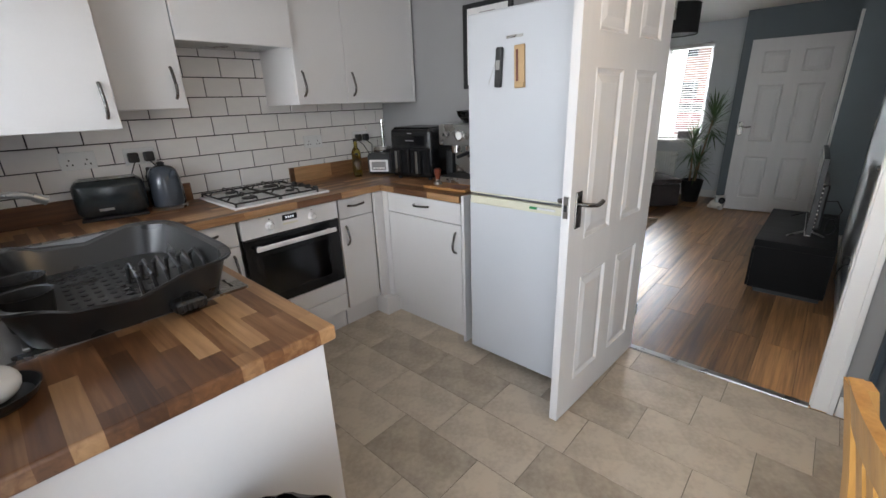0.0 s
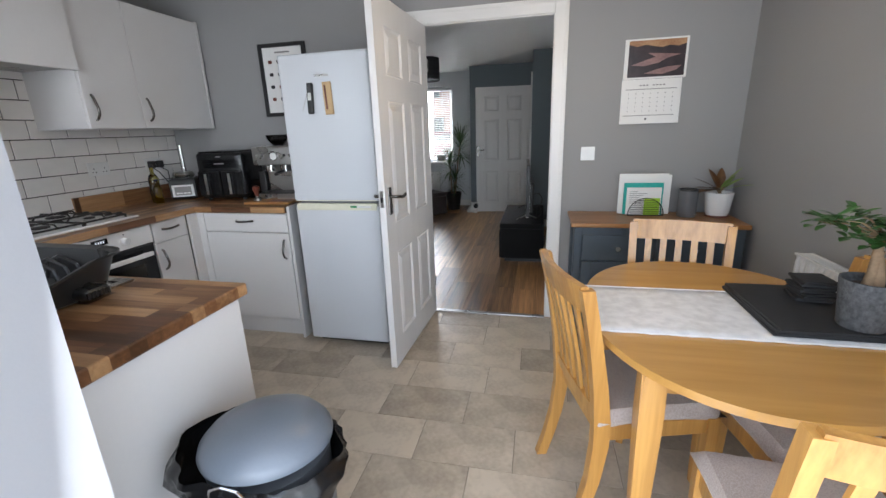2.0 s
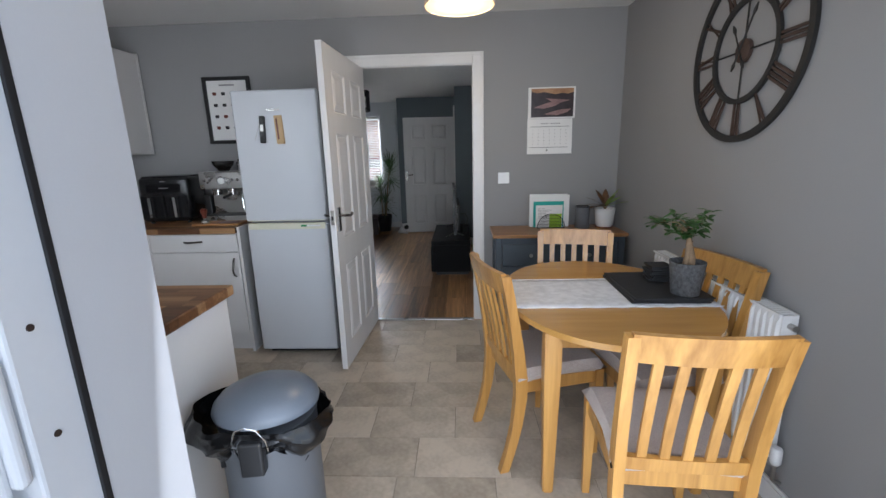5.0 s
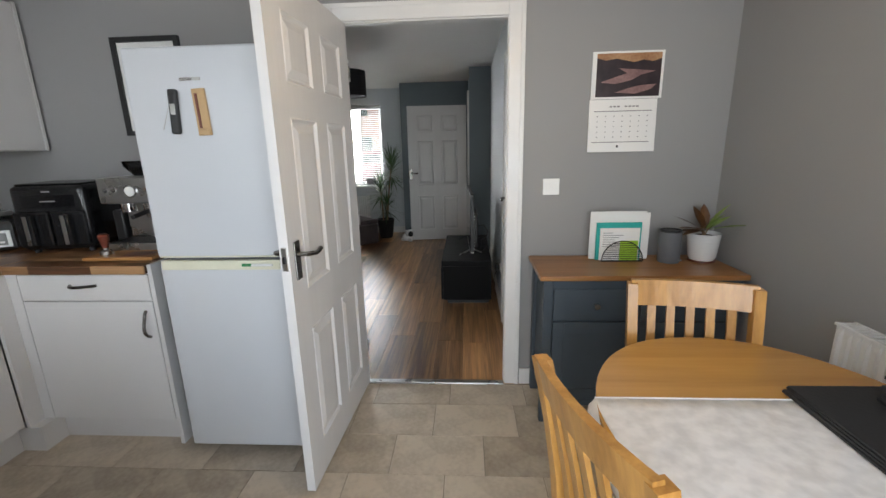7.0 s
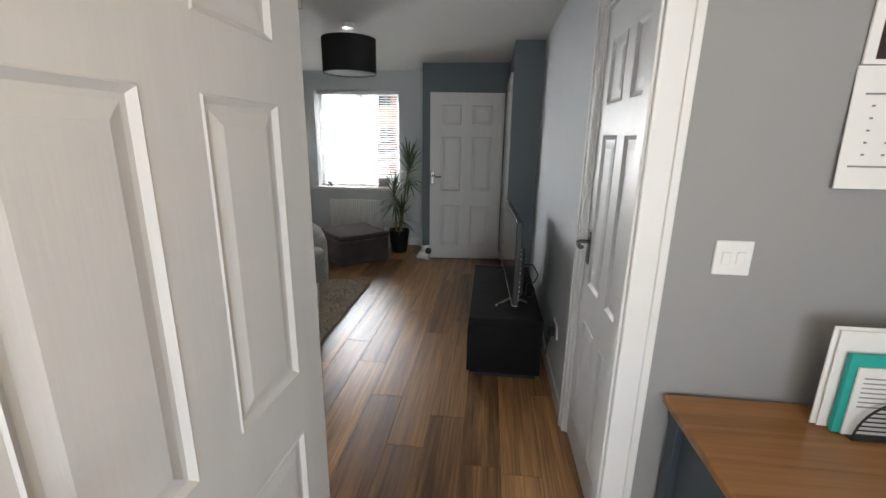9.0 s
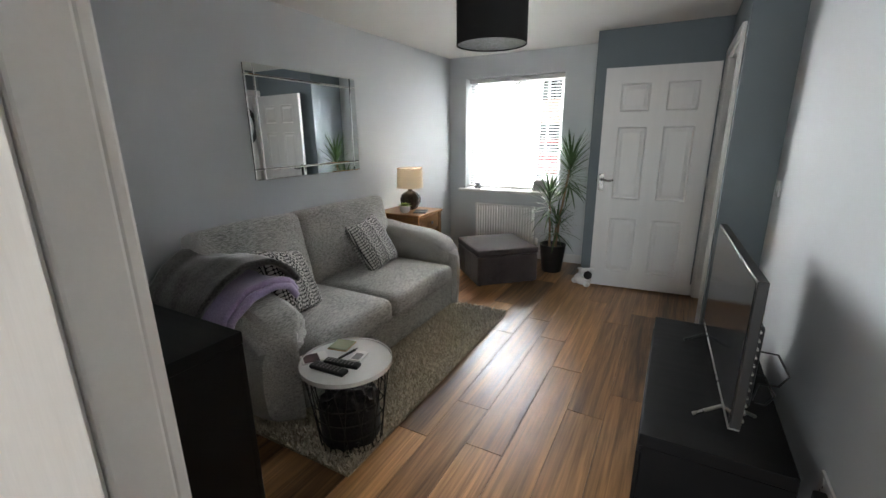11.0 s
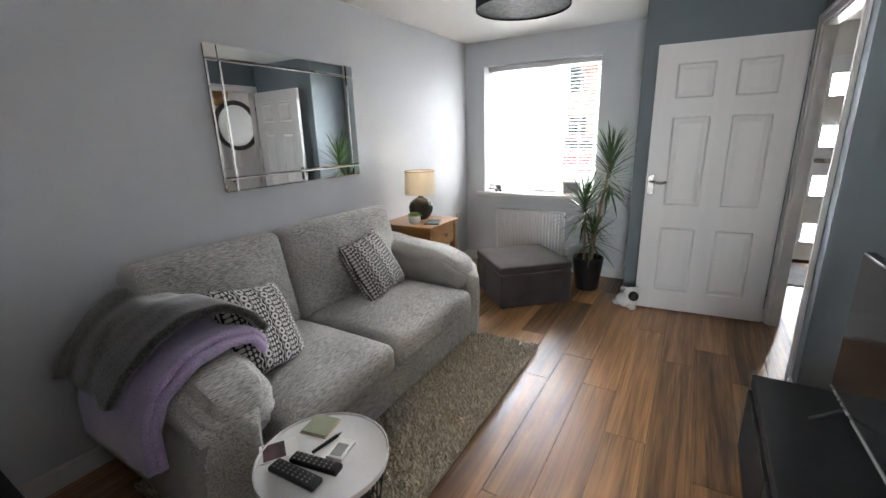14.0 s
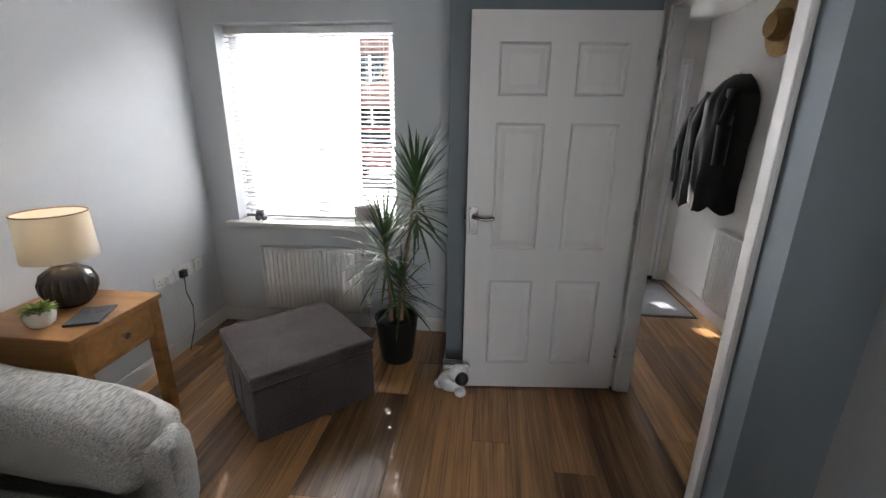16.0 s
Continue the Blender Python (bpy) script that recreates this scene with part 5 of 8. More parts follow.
def coffee_machine():
    root = thing("coffee_machine", "brushed steel espresso machine with bean hopper", "coffee machine", pose(-1.245, 2.41, WT, 0, 0, 4))
    part("base", box(-0.155, -0.17, 0.0, 0.155, 0.16, 0.055, bevel=0.006), M_STEEL, root)
    part("drip_grille", box(-0.145, -0.168, 0.0548, 0.145, -0.02, 0.060, bevel=0.001), M_BLACK, root)
    part("back", box(-0.155, 0.0, 0.0552, 0.155, 0.16, 0.25, bevel=0.006), M_STEEL, root)
    hd = part("head", box(-0.16, -0.16, 0.25, 0.16, 0.16, 0.375, bevel=0.008, seg=3), M_STEEL, root)
    g = part("gauge", tube([(0.0, -0.167, 0.31), (0.0, -0.159, 0.31)], 0.030, 24), M_CHROME, hd, "round pressure gauge")
    part("gauge_face", tube([(0.0, -0.169, 0.31), (0.0, -0.1672, 0.31)], 0.024, 24), M_PAPER, g)
    for x in (-0.12, -0.08, 0.08, 0.12):
        part("button", tube([(x, -0.165, 0.315), (x, -0.159, 0.315)], 0.011, 14), M_CHROME, hd)
    for x in (-0.065, 0.045):
        gh = part("group_head", lathe([(0.034, 0.205), (0.036, 0.25)], 20, at=(x, -0.10, 0)), M_CHROME, root, smooth=True)
        if x > 0:
            part("portafilter", tube([(x, -0.10, 0.212), (x, -0.24, 0.195)], 0.011, 10), M_BLACK, gh, smooth=True)
    part("steam_wand", tube([(0.125, -0.13, 0.25), (0.135, -0.15, 0.20), (0.14, -0.16, 0.09)], 0.005, 8), M_CHROME, root, smooth=True)
    part("hopper", lathe([(0.035, 0.375), (0.075, 0.425), (0.08, 0.45), (0.075, 0.45), (0.03, 0.385)], 24, at=(-0.06, 0.03, 0)), M_SMOKE, root, smooth=True)
    part("beans", lathe([(0.030, 0.386), (0.055, 0.41), (0.004, 0.416)], 20, at=(-0.06, 0.03, 0)), M_SOIL, root)
    part("water_jug", box(-0.22, -0.02, 0.03, -0.165, 0.12, 0.20, bevel=0.01), M_BLACK, root)


coffee_machine()
jar = thing("glass_jar", "small clip-top glass jar on the coffee machine", "jar", pose(-1.15, 2.42, WT + 0.376))
part("glass", lathe([(0.036, 0), (0.038, 0.01), (0.038, 0.06), (0.03, 0.068), (0.03, 0.074), (0.027, 0.074), (0.034, 0.058), (0.034, 0.006), (0.004, 0.004)], 22), M_GLASS, jar, smooth=True)
part("lid", lathe([(0.032, 0.0745), (0.034, 0.082), (0.02, 0.09), (0.003, 0.091)], 22), M_STEEL, jar, smooth=True)


def tamping_board():
    root = thing("chopping_board", "oiled wooden coffee tamping board", "board", pose(-1.235, 2.165, WT, 0, 0, 2))
    part("board", box(-0.165, -0.075, 0.004, 0.165, 0.075, 0.020, bevel=0.003), M_OAK, root)
    part("groove", box(0.0, -0.045, 0.0195, 0.13, 0.035, 0.0212), M_REDWOOD, root)
    for x in (-0.14, 0.14):
        part("foot", box(x - 0.012, -0.06, 0, x + 0.012, 0.06, 0.005), M_RUBBER, root)
    t = thing("tamper", "red-brown wooden coffee tamper with a steel foot", "tamper", pose(-1.345, 2.165, WT + 0.0205))
    part("foot", lathe([(0.027, 0), (0.027, 0.014), (0.012, 0.022), (0.010, 0.03)], 22), M_STEEL, t, smooth=True)
    part("grip", lathe([(0.012, 0.03), (0.015, 0.045), (0.022, 0.075), (0.024, 0.088), (0.016, 0.098), (0.003, 0.1)], 22), M_REDWOOD, t, smooth=True)


tamping_board()


def framed_print():
    root = thing("framed_print", "black framed print of small drawings on white", "picture", pose(-1.295, KY1 - 0.001, 1.765))
    w, h = 0.372, 0.50
    for a in ((-w / 2, -h / 2, -w / 2 + 0.026, h / 2), (w / 2 - 0.026, -h / 2, w / 2, h / 2), (-w / 2 + 0.026, -h / 2, w / 2 - 0.026, -h / 2 + 0.026), (-w / 2 + 0.026, h / 2 - 0.026, w / 2 - 0.026, h / 2)):
        part("frame", box(a[0], -0.024, a[1], a[2], 0, a[3], bevel=0.002), M_BLACK, root)
    sh = part("sheet", box(-w / 2 + 0.026, -0.010, -h / 2 + 0.026, w / 2 - 0.026, -0.004, h / 2 - 0.026), M_PAPER, root)
    part("heading", box(-0.06, -0.012, 0.185, 0.06, -0.0102, 0.195), M_GREYINK, sh)
    for i in range(4):
        for j in range(4):
            x, z = -0.105 + 0.07 * i, 0.115 - 0.085 * j
            b = lathe([(0.012, 0.0), (0.017, 0.012), (0.015, 0.022), (0.012, 0.024)], 10)
            b.transform(Matrix.Translation((x, -0.0112, z)) @ Matrix.Diagonal((1, 0.06, 1, 1)))
            part("drawing", b, M_INK if (i + j) % 3 else M_REDWOOD, sh)


framed_print()


def sideboard():
    x0, x1, y0, y1, h = 0.762, 1.690, 2.245, 2.600, 0.810
    root = thing("sideboard", "slate blue painted sideboard with an oak top", "sideboard", pose((x0 + x1) / 2, (y0 + y1) / 2, 0))
    w, d = (x1 - x0) / 2, (y1 - y0) / 2
    part("top", box(-w - 0.022, -d - 0.025, h - 0.026, w + 0.015, d + 0.01, h, bevel=0.006, seg=3), M_OAK, root, "oiled oak top")
    part("carcase", box(-w + 0.02, -d + 0.012, 0.10, w - 0.02, d, h - 0.028), M_NAVY, root)
    for sx in (-1, 1):
        for yy in (-d, d - 0.045):
            part("leg", box(min(sx * w, sx * (w - 0.045)), yy, 0, max(sx * w, sx * (w - 0.045)), yy + 0.045, h - 0.028, bevel=0.003), M_NAVY, root)
    part("rail", box(-w + 0.045, -d + 0.002, h - 0.055, w - 0.045, -d + 0.012, h - 0.028), M_NAVY, root)
    part("rail", box(-w + 0.045, -d + 0.002, 0.10, w - 0.045, -d + 0.012, 0.135), M_NAVY, root)
    for sx in (-1, 1):
        a, b = (-w + 0.05, -0.006) if sx < 0 else (0.006, w - 0.05)
        dr = part("drawer_front", box(a, -d - 0.002, 0.575, b, -d + 0.012, 0.733, bevel=0.003), M_NAVY, root)
        part("knob", tube([((a + b) / 2, -d - 0.028, 0.655), ((a + b) / 2, -d - 0.002, 0.655)], 0.014, 14, taper=0.008), M_STEEL, dr, "round brushed steel knob", smooth=True)
        do = part("door", box(a, -d + 0.003, 0.14, b, -d + 0.012, 0.565), M_NAVY, root)
        for q in ((a, 0.14, a + 0.055, 0.565), (b - 0.055, 0.14, b, 0.565), (a + 0.055, 0.14, b - 0.055, 0.20), (a + 0.055, 0.505, b - 0.055, 0.565)):
            part("door_rail", box(q[0], -d - 0.004, q[1], q[2], -d + 0.0028, q[3], bevel=0.002), M_NAVY, do)
        kx = -0.035 if sx < 0 else 0.035
        part("knob", tube([(kx, -d - 0.030, 0.46), (kx, -d - 0.004, 0.46)], 0.014, 14, taper=0.008), M_STEEL, do, "round brushed steel knob", smooth=True)


sideboard()
SB = 0.810


def letter_rack():
    root = thing("letter_rack", "arched black wire letter rack full of papers", "letter rack", pose(1.205, 2.50, SB))
    R = 0.105
    for y in (-0.03, 0.03):
        arch = part("arch", tube([(R * math.cos(a), y, 0.006 + R * math.sin(a)) for a in [math.pi * k / 20 for k in range(21)]], 0.0026, 6), M_IRON, root)
        for k in range(9):
            z = 0.006 + 0.0115 * k
            half = math.sqrt(max(0, R * R - (0.0115 * k) ** 2))
            part("wire", tube([(-half, y, z), (half, y, z)], 0.0018, 6), M_IRON, arch)
    part("base", box(-0.105, -0.03, 0.0, 0.105, 0.03, 0.004), M_IRON, root)
    pp = thing("papers", "white papers and a turquoise folder in the rack", "papers", pose(1.195, 2.50, SB + 0.004))
    part("sheet", box(-0.150, 0.022, 0.0, 0.140, 0.026, 0.255, bevel=0.001), M_PAPER, pp)
    part("sheet", box(-0.140, 0.014, 0.0, 0.155, 0.018, 0.248, bevel=0.001), M_PAPER, pp)
    part("folder", box(-0.122, -0.006, 0.0, 0.108, 0.006, 0.200, bevel=0.001), M_TEALCARD, pp, "turquoise card folder")
    lt = part("letter", box(-0.105, -0.012, 0.0, 0.098, -0.008, 0.172), M_PAPER, pp)
    part("print", box(0.0, -0.0135, 0.0, 0.092, -0.0122, 0.105), M_LIME, lt, "lime green printed corner")
    for k in range(7):
        part("text_line", box(-0.09, -0.0132, 0.145 - 0.012 * k, -0.09 + 0.05 + 0.011 * ((k * 5) % 7), -0.0122, 0.148 - 0.012 * k), M_GREYINK, lt)


letter_rack()
sp = thing("smart_speaker", "grey fabric cylinder speaker with a black top", "speaker", pose(1.440, 2.47, SB))
part("body", lathe([(0.050, 0), (0.054, 0.006), (0.054, 0.155), (0.052, 0.160)], 28), material("grey_speaker_cloth", (0.13, 0.135, 0.145), 0.9, vary=0.15, fine=500, bump=0.04), sp, smooth=True)
part("ring", lathe([(0.052, 0.160), (0.052, 0.170), (0.046, 0.171), (0.044, 0.165), (0.003, 0.164)], 28), M_BLACK, sp, smooth=True)
part("badge", box(0.028, -0.0555, 0.018, 0.044, -0.045, 0.022), M_GREYINK, sp)


def croton():
    root = thing("pot_plant", "red and green croton in a white pot", "plant", pose(1.612, 2.48, SB))
    part("saucer", lathe([(0.055, 0), (0.066, 0.004), (0.064, 0.010), (0.003, 0.009)], 24), M_REDWOOD, root)
    part("pot", lathe([(0.055, 0.010), (0.066, 0.03), (0.078, 0.145), (0.079, 0.15), (0.073, 0.15), (0.068, 0.13)], 30), M_WHITEPOT, root, smooth=True)
    part("soil", lathe([(0.071, 0.128), (0.05, 0.134), (0.003, 0.136)], 20), M_SOIL, root)
    for k in range(5):
        a = k * 1.3
        part("stem", tube([(0, 0, 0.13), (0.02 * math.cos(a), 0.02 * math.sin(a), 0.18)], 0.004, 6), M_BARK, root)
    rn = random.Random(3)
    ways = [(-1.0, -0.25, 0.35), (-0.85, -0.5, 0.15), (-0.9, 0.2, 0.7), (-0.4, -0.2, 0.9), (0.5, -0.1, 1.1), (0.8, 0.0, 0.75), (0.25, -0.5, 0.9), (-0.55, -0.7, 0.35), (0.1, 0.35, 1.0), (-1.0, 0.0, 0.1), (0.65, -0.6, 0.4)]
    for w in ways:
        b = bmesh.new()
        leaf(b, (0.01 * w[0], 0.01 * w[1], 0.16), w, rn.uniform(0.13, 0.19), 0.05)
        part("leaf", b, M_CROTON if w[0] < 0.2 else M_LEAF2, root)


croton()


def calendar():
    root = thing("wall_calendar", "hanging wall calendar with a sunset photograph", "calendar", pose(1.205, KY1 - 0.001, 1.372))
    w = 0.171
    top = part("photo_page", box(-w, -0.009, 0.265, w + 0.012, -0.003, 0.492, bevel=0.001), M_PAPER, root)
    xa, xb = -w + 0.022, w - 0.002
    part("photo", box(xa, -0.0105, 0.275, xb, -0.0092, 0.482), M_ORANGE, top, "lake photograph at sunset")

    def print_shape(nm, pts, mat, lift):
        q = bmesh.new()
        q.faces.new([q.verts.new((xa + (xb - xa) * u, -0.0105 - lift, 0.275 + 0.207 * v)) for u, v in pts])
        part(nm, q, mat, top)

    print_shape("printed_hillside", [(0, 0), (1, 0), (1, 0.86), (0.86, 0.80), (0.72, 0.84), (0.58, 0.79), (0.45, 0.83), (0.30, 0.88), (0.14, 0.84), (0, 0.90)], M_DUSK, 0.0003)
    print_shape("printed_water", [(0.06, 0.34), (0.30, 0.30), (0.55, 0.38), (0.70, 0.50), (0.92, 0.58), (0.66, 0.62), (0.34, 0.66), (0.48, 0.54), (0.30, 0.46)], M_ROSE, 0.0006)
    print_shape("printed_water", [(0.30, 0.10), (0.62, 0.06), (0.86, 0.16), (0.95, 0.28), (0.70, 0.26), (0.52, 0.20)], M_ROSE, 0.0006)
    b = box(-w - 0.004, -0.006, 0.0, w - 0.004, -0.002, 0.263, bevel=0.001)
    for v in b.verts:
        v.co.y -= 0.012 * (1 - v.co.z / 0.263)
    pg = part("month_page", b, M_PAPER, root)
    part("rule", box(-w + 0.02, -0.013, 0.203, w - 0.03, -0.0112, 0.207), M_GREYINK, pg)
    part("rule", box(-w + 0.015, -0.0185, 0.048, w - 0.035, -0.0165, 0.052), M_GREYINK, pg)
    for k in range(8):
        if k != 3:
            part("heading", box(-0.072 + 0.019 * k, -0.0118, 0.224, -0.060 + 0.019 * k, -0.0098, 0.231), M_GREYINK, pg)
    for i in range(7):
        for j in range(5):
            part("date", box(-0.135 + 0.042 * i, -0.0185 + 0.0006 * j + 0.0006, 0.074 + 0.026 * j, -0.129 + 0.042 * i, -0.0165 + 0.0006 * j, 0.078 + 0.026 * j), M_GREYINK, pg)
    part("mark", box(-0.028, -0.0188, 0.022, -0.018, -0.0168, 0.034), M_INK, pg)


calendar()
sw = thing("light_switch", "white double light switch plate", "switch", pose(0.852, KY1, 1.194))
part("plate", box(-0.044, -0.009, -0.044, 0.044, 0, 0.044, bevel=0.003), M_WHITEPOT, sw)
for dx in (-0.017, 0.017):
    part("rocker", box(dx - 0.010, -0.0125, -0.016, dx + 0.010, -0.009, 0.016, bevel=0.0015), M_WHITEPOT, sw)


def clock():
    root = thing("wall_clock", "large black metal skeleton clock with roman numerals", "clock", Matrix.Translation((KE - 0.012, 1.215, 1.795)) @ Matrix(((0, 0, -1, 0), (-1, 0, 0, 0), (0, 1, 0, 0), (0, 0, 0, 1))))
    R, r = 0.378, 0.205

    def ring(rad, wid, th):
        b = bmesh.new()
        n = 64
        rows = []
        for k in range(n):
            a = 2 * math.pi * k / n
            rows.append([b.verts.new((q * math.cos(a), q * math.sin(a), z)) for q, z in ((rad - wid, -th), (rad + wid, -th), (rad + wid, th), (rad - wid, th))])
        for k in range(n):
            p, q = rows[k], rows[(k + 1) % n]
            for j in range(4):
                b.faces.new((p[j], p[(j + 1) % 4], q[(j + 1) % 4], q[j]))
        return b

    part("outer_ring", ring(R - 0.014, 0.014, 0.008), M_IRON, root)
    part("inner_ring", ring(r, 0.011, 0.007), M_IRON, root)
    marks = ("XII", "I", "II", "III", "IIII", "V", "VI", "VII", "VIII", "IX", "X", "XI")
    for k, text in enumerate(marks):
        a = math.pi / 2 - k * math.pi / 6
        b = bmesh.new()
        wide = {"I": 0.018, "V": 0.034, "X": 0.034}
        total = sum(wide[c] for c in text)
        u = -total / 2
        r0, r1 = r + 0.008, R - 0.024
        for c in text:
            cw = wide[c]
            m = u + cw / 2
            strokes = {"I": [(m, m, 0.0055)], "V": [(u + 0.006, m, 0.006), (u + cw - 0.006, m, 0.003)], "X": [(u + 0.005, u + cw - 0.005, 0.006), (u + cw - 0.005, u + 0.005, 0.003)]}[c]
            for ua, ub, hw in strokes:
                q = box(-hw, 0, -0.003, hw, 1, 0.003)
                d = Vector((ua - ub, r1 - r0))
                q.transform(Matrix.Diagonal((1, d.length, 1, 1)))
                q.transform(Matrix.Translation((ub, r0, 0)) @ Matrix.Rotation(-math.atan2(d.x, d.y), 4, "Z"))
                merge(b, q)
            u += cw
        b.transform(Matrix.Rotation(a - math.pi / 2, 4, "Z"))
        part("numeral", b, M_RUST, root, "brown metal roman numeral")
    for k in range(4):
        a = k * math.pi / 2
        part("spoke", tube([(0.03 * math.cos(a), 0.03 * math.sin(a), 0), (r * math.cos(a), r * math.sin(a), 0)], 0.004, 6), M_IRON, root)
    part("boss", lathe([(0.048, -0.008), (0.048, 0.008), (0.03, 0.016), (0.003, 0.018)], 28), M_RUST, root, smooth=True)
    for nm, a, ln in (("hour_hand", math.radians(118), 0.12), ("minute_hand", math.radians(62), 0.185)):
        c, s = math.cos(a), math.sin(a)
        b = tube([(-0.07 * c, -0.07 * s, 0.020), (ln * c, ln * s, 0.020)], 0.0035, 6)
        for d in (-0.065, ln * 0.85):
            q = prism([(-0.022, 0), (0, 0.009), (0.026, 0), (0, -0.009)], 0.017, 0.023)
            q.transform(Matrix.Translation((d * c, d * s, 0)) @ Matrix.Rotation(a, 4, "Z"))
            merge(b, q)
        part(nm, b, M_IRON, root)


clock()


def radiator(name, m, w, h, label, pitch=0.033, valve=1):
    """A pressed steel convector, front facing local -y, from x = 0 to w, base at z = 0."""
    root = thing(name, label, "radiator", m)
    b = bmesh.new()
    n = int(w / pitch)
    p = w / n
    prof = []
    for k in range(n):
        for f, d in ((0.0, 0.0), (0.18, 0.0), (0.32, -0.010), (0.68, -0.010), (0.82, 0.0)):
            prof.append(((k + f) * p, d))
    prof.append((w, 0.0))
    lv = []
    for z, k in ((0.0, 0.0), (0.025, 1.0), (h - 0.03, 1.0), (h - 0.005, 0.0)):
        lv.append([b.verts.new((x, d * k, z)) for x, d in prof])
    for lo, hi in zip(lv, lv[1:]):
        for k in range(len(prof) - 1):
            b.faces.new((lo[k], lo[k + 1], hi[k + 1], hi[k]))
    part("front_panel", b, M_WHITEPOT, root)
    part("back_panel", box(0.0, 0.050, 0.0, w, 0.056, h - 0.005), M_WHITEPOT, root)
    for x in (-0.002, w):
        part("side_cover", box(x - 0.001, 0.0, 0.02, x + 0.003, 0.056, h), M_WHITEPOT, root)
    tg = bmesh.new()
    box(0.0, -0.012, h - 0.005, w, 0.0, h + 0.004, bm=tg)
    box(0.0, 0.05, h - 0.005, w, 0.058, h + 0.004, bm=tg)
    for k in range(int(w / 0.02)):
        box(0.006 + 0.02 * k, 0.0, h - 0.003, 0.010 + 0.02 * k, 0.05, h + 0.003, bm=tg)
    part("top_grille", tg, M_WHITEPOT, root)
    ex = -0.02 if valve < 0 else w + 0.02
    v = part("valve", lathe([(0.014, 0.0), (0.020, 0.01), (0.020, 0.06), (0.016, 0.07), (0.003, 0.072)], 16, at=(ex + 0.02 * valve, 0.03, 0.03)), M_WHITEPOT, root, "white thermostatic valve", smooth=True)
    part("pipe", tube([(ex + 0.02 * valve, 0.03, 0.03), (ex + 0.02 * valve, 0.03, -0.04), (ex + 0.02 * valve, 0.06, -0.055)], 0.0075, 8), M_STEEL, v, smooth=True)
    part("union", tube([(ex - 0.02 * valve, 0.03, 0.022), (ex + 0.02 * valve, 0.03, 0.022)], 0.010, 10), M_STEEL, v, smooth=True)
    lk = part("lockshield", tube([(-ex + w + 0.0, 0.03, 0.022), (w / 2 - valve * w / 2, 0.03, 0.022)], 0.010, 10), M_STEEL, root, smooth=True)
    tp = part("bleed_cap", tube([(w / 2 + valve * w / 2, 0.03, h - 0.04), (w / 2 + valve * (w / 2 + 0.03), 0.03, h - 0.04)], 0.012, 10), M_STEEL, root, smooth=True)
    for k in (0.2, 0.8):
        part("bracket", box(w * k - 0.02, 0.056, 0.1, w * k + 0.02, 0.078, h - 0.1), M_WHITEPOT, root)
    return root


radiator("radiator", pose(KE - 0.080, 1.70, 0.19, 0, 0, -90), 1.01, 0.615, "white ribbed radiator under the wall clock", valve=1)


def pendant():
    root = thing("pendant_lamp", "cream drum pendant lamp, lit, over the dining space", "lamp", pose(0.52, 1.42, 2.075))
    part("cord", tube([(0, 0, 0.20), (0, 0, KZ - 2.075)], 0.003, 6), M_WHITEPOT, root)
    part("ceiling_rose", lathe([(0.05, KZ - 2.075 - 0.03), (0.05, KZ - 2.075)], 20), M_WHITEPOT, root)
    part("shade", lathe([(0.165, 0.0), (0.165, 0.20), (0.162, 0.20), (0.162, 0.0)], 40, close=False), M_LINEN, root, smooth=True)
    part("diffuser", lathe([(0.161, 0.004), (0.161, 0.008), (0.003, 0.009)], 40), M_BULB_K, root, "lit warm white diffuser")
    lamp("pendant_bulb", "POINT", 7.0, (1.0, 0.76, 0.48), Matrix.Translation((0.52, 1.42, 2.035)), radius=0.12)


pendant()


def dining_table():
    cx, cy, rx, ry = 1.165, 1.13, 0.445, 0.572
    root = thing("dining_table", "oval varnished beech dining table", "table", pose(cx, cy, 0))
    n = 72
    out = [(rx * math.copysign(abs(math.cos(2 * math.pi * k / n)) ** 0.92, math.cos(2 * math.pi * k / n)), ry * math.copysign(abs(math.sin(2 * math.pi * k / n)) ** 0.92, math.sin(2 * math.pi * k / n))) for k in range(n)]
    part("tabletop", prism(out, 0.724, 0.748, bevel=0.006, seg=3), M_BEECH_X, root, smooth=True)
    ax, ay = 0.285, 0.325
    for x0, y0, x1, y1 in ((-ax, -ay - 0.01, ax, -ay + 0.01), (-ax, ay - 0.01, ax, ay + 0.01), (-ax - 0.01, -ay, -ax + 0.01, ay), (ax - 0.01, -ay, ax + 0.01, ay)):
        part("apron", box(x0, y0, 0.63, x1, y1, 0.7235, bevel=0.003), M_BEECH, root)
    for sx in (-1, 1):
        for sy in (-1, 1):
            b = bmesh.new()
            x, y = sx * (ax + 0.02), sy * (ay + 0.05)
            rows = [[b.verts.new((x + dx * s, y + dy * s, z)) for dx, dy in ((-1, -1), (1, -1), (1, 1), (-1, 1))] for s, z in ((0.021, 0), (0.033, 0.60), (0.033, 0.7235))]
            for lo, hi in zip(rows, rows[1:]):
                for k in range(4):
                    b.faces.new((lo[k], lo[(k + 1) % 4], hi[(k + 1) % 4], hi[k]))
            b.faces.new(rows[0][::-1])
            b.faces.new(rows[-1])
            bmesh.ops.bevel(b, geom=[e for e in b.edges if abs(e.verts[0].co.z - e.verts[1].co.z) > 0.1], offset=0.006, segments=2, affect="EDGES")
            part("leg", b, M_BEECH, root)


dining_table()


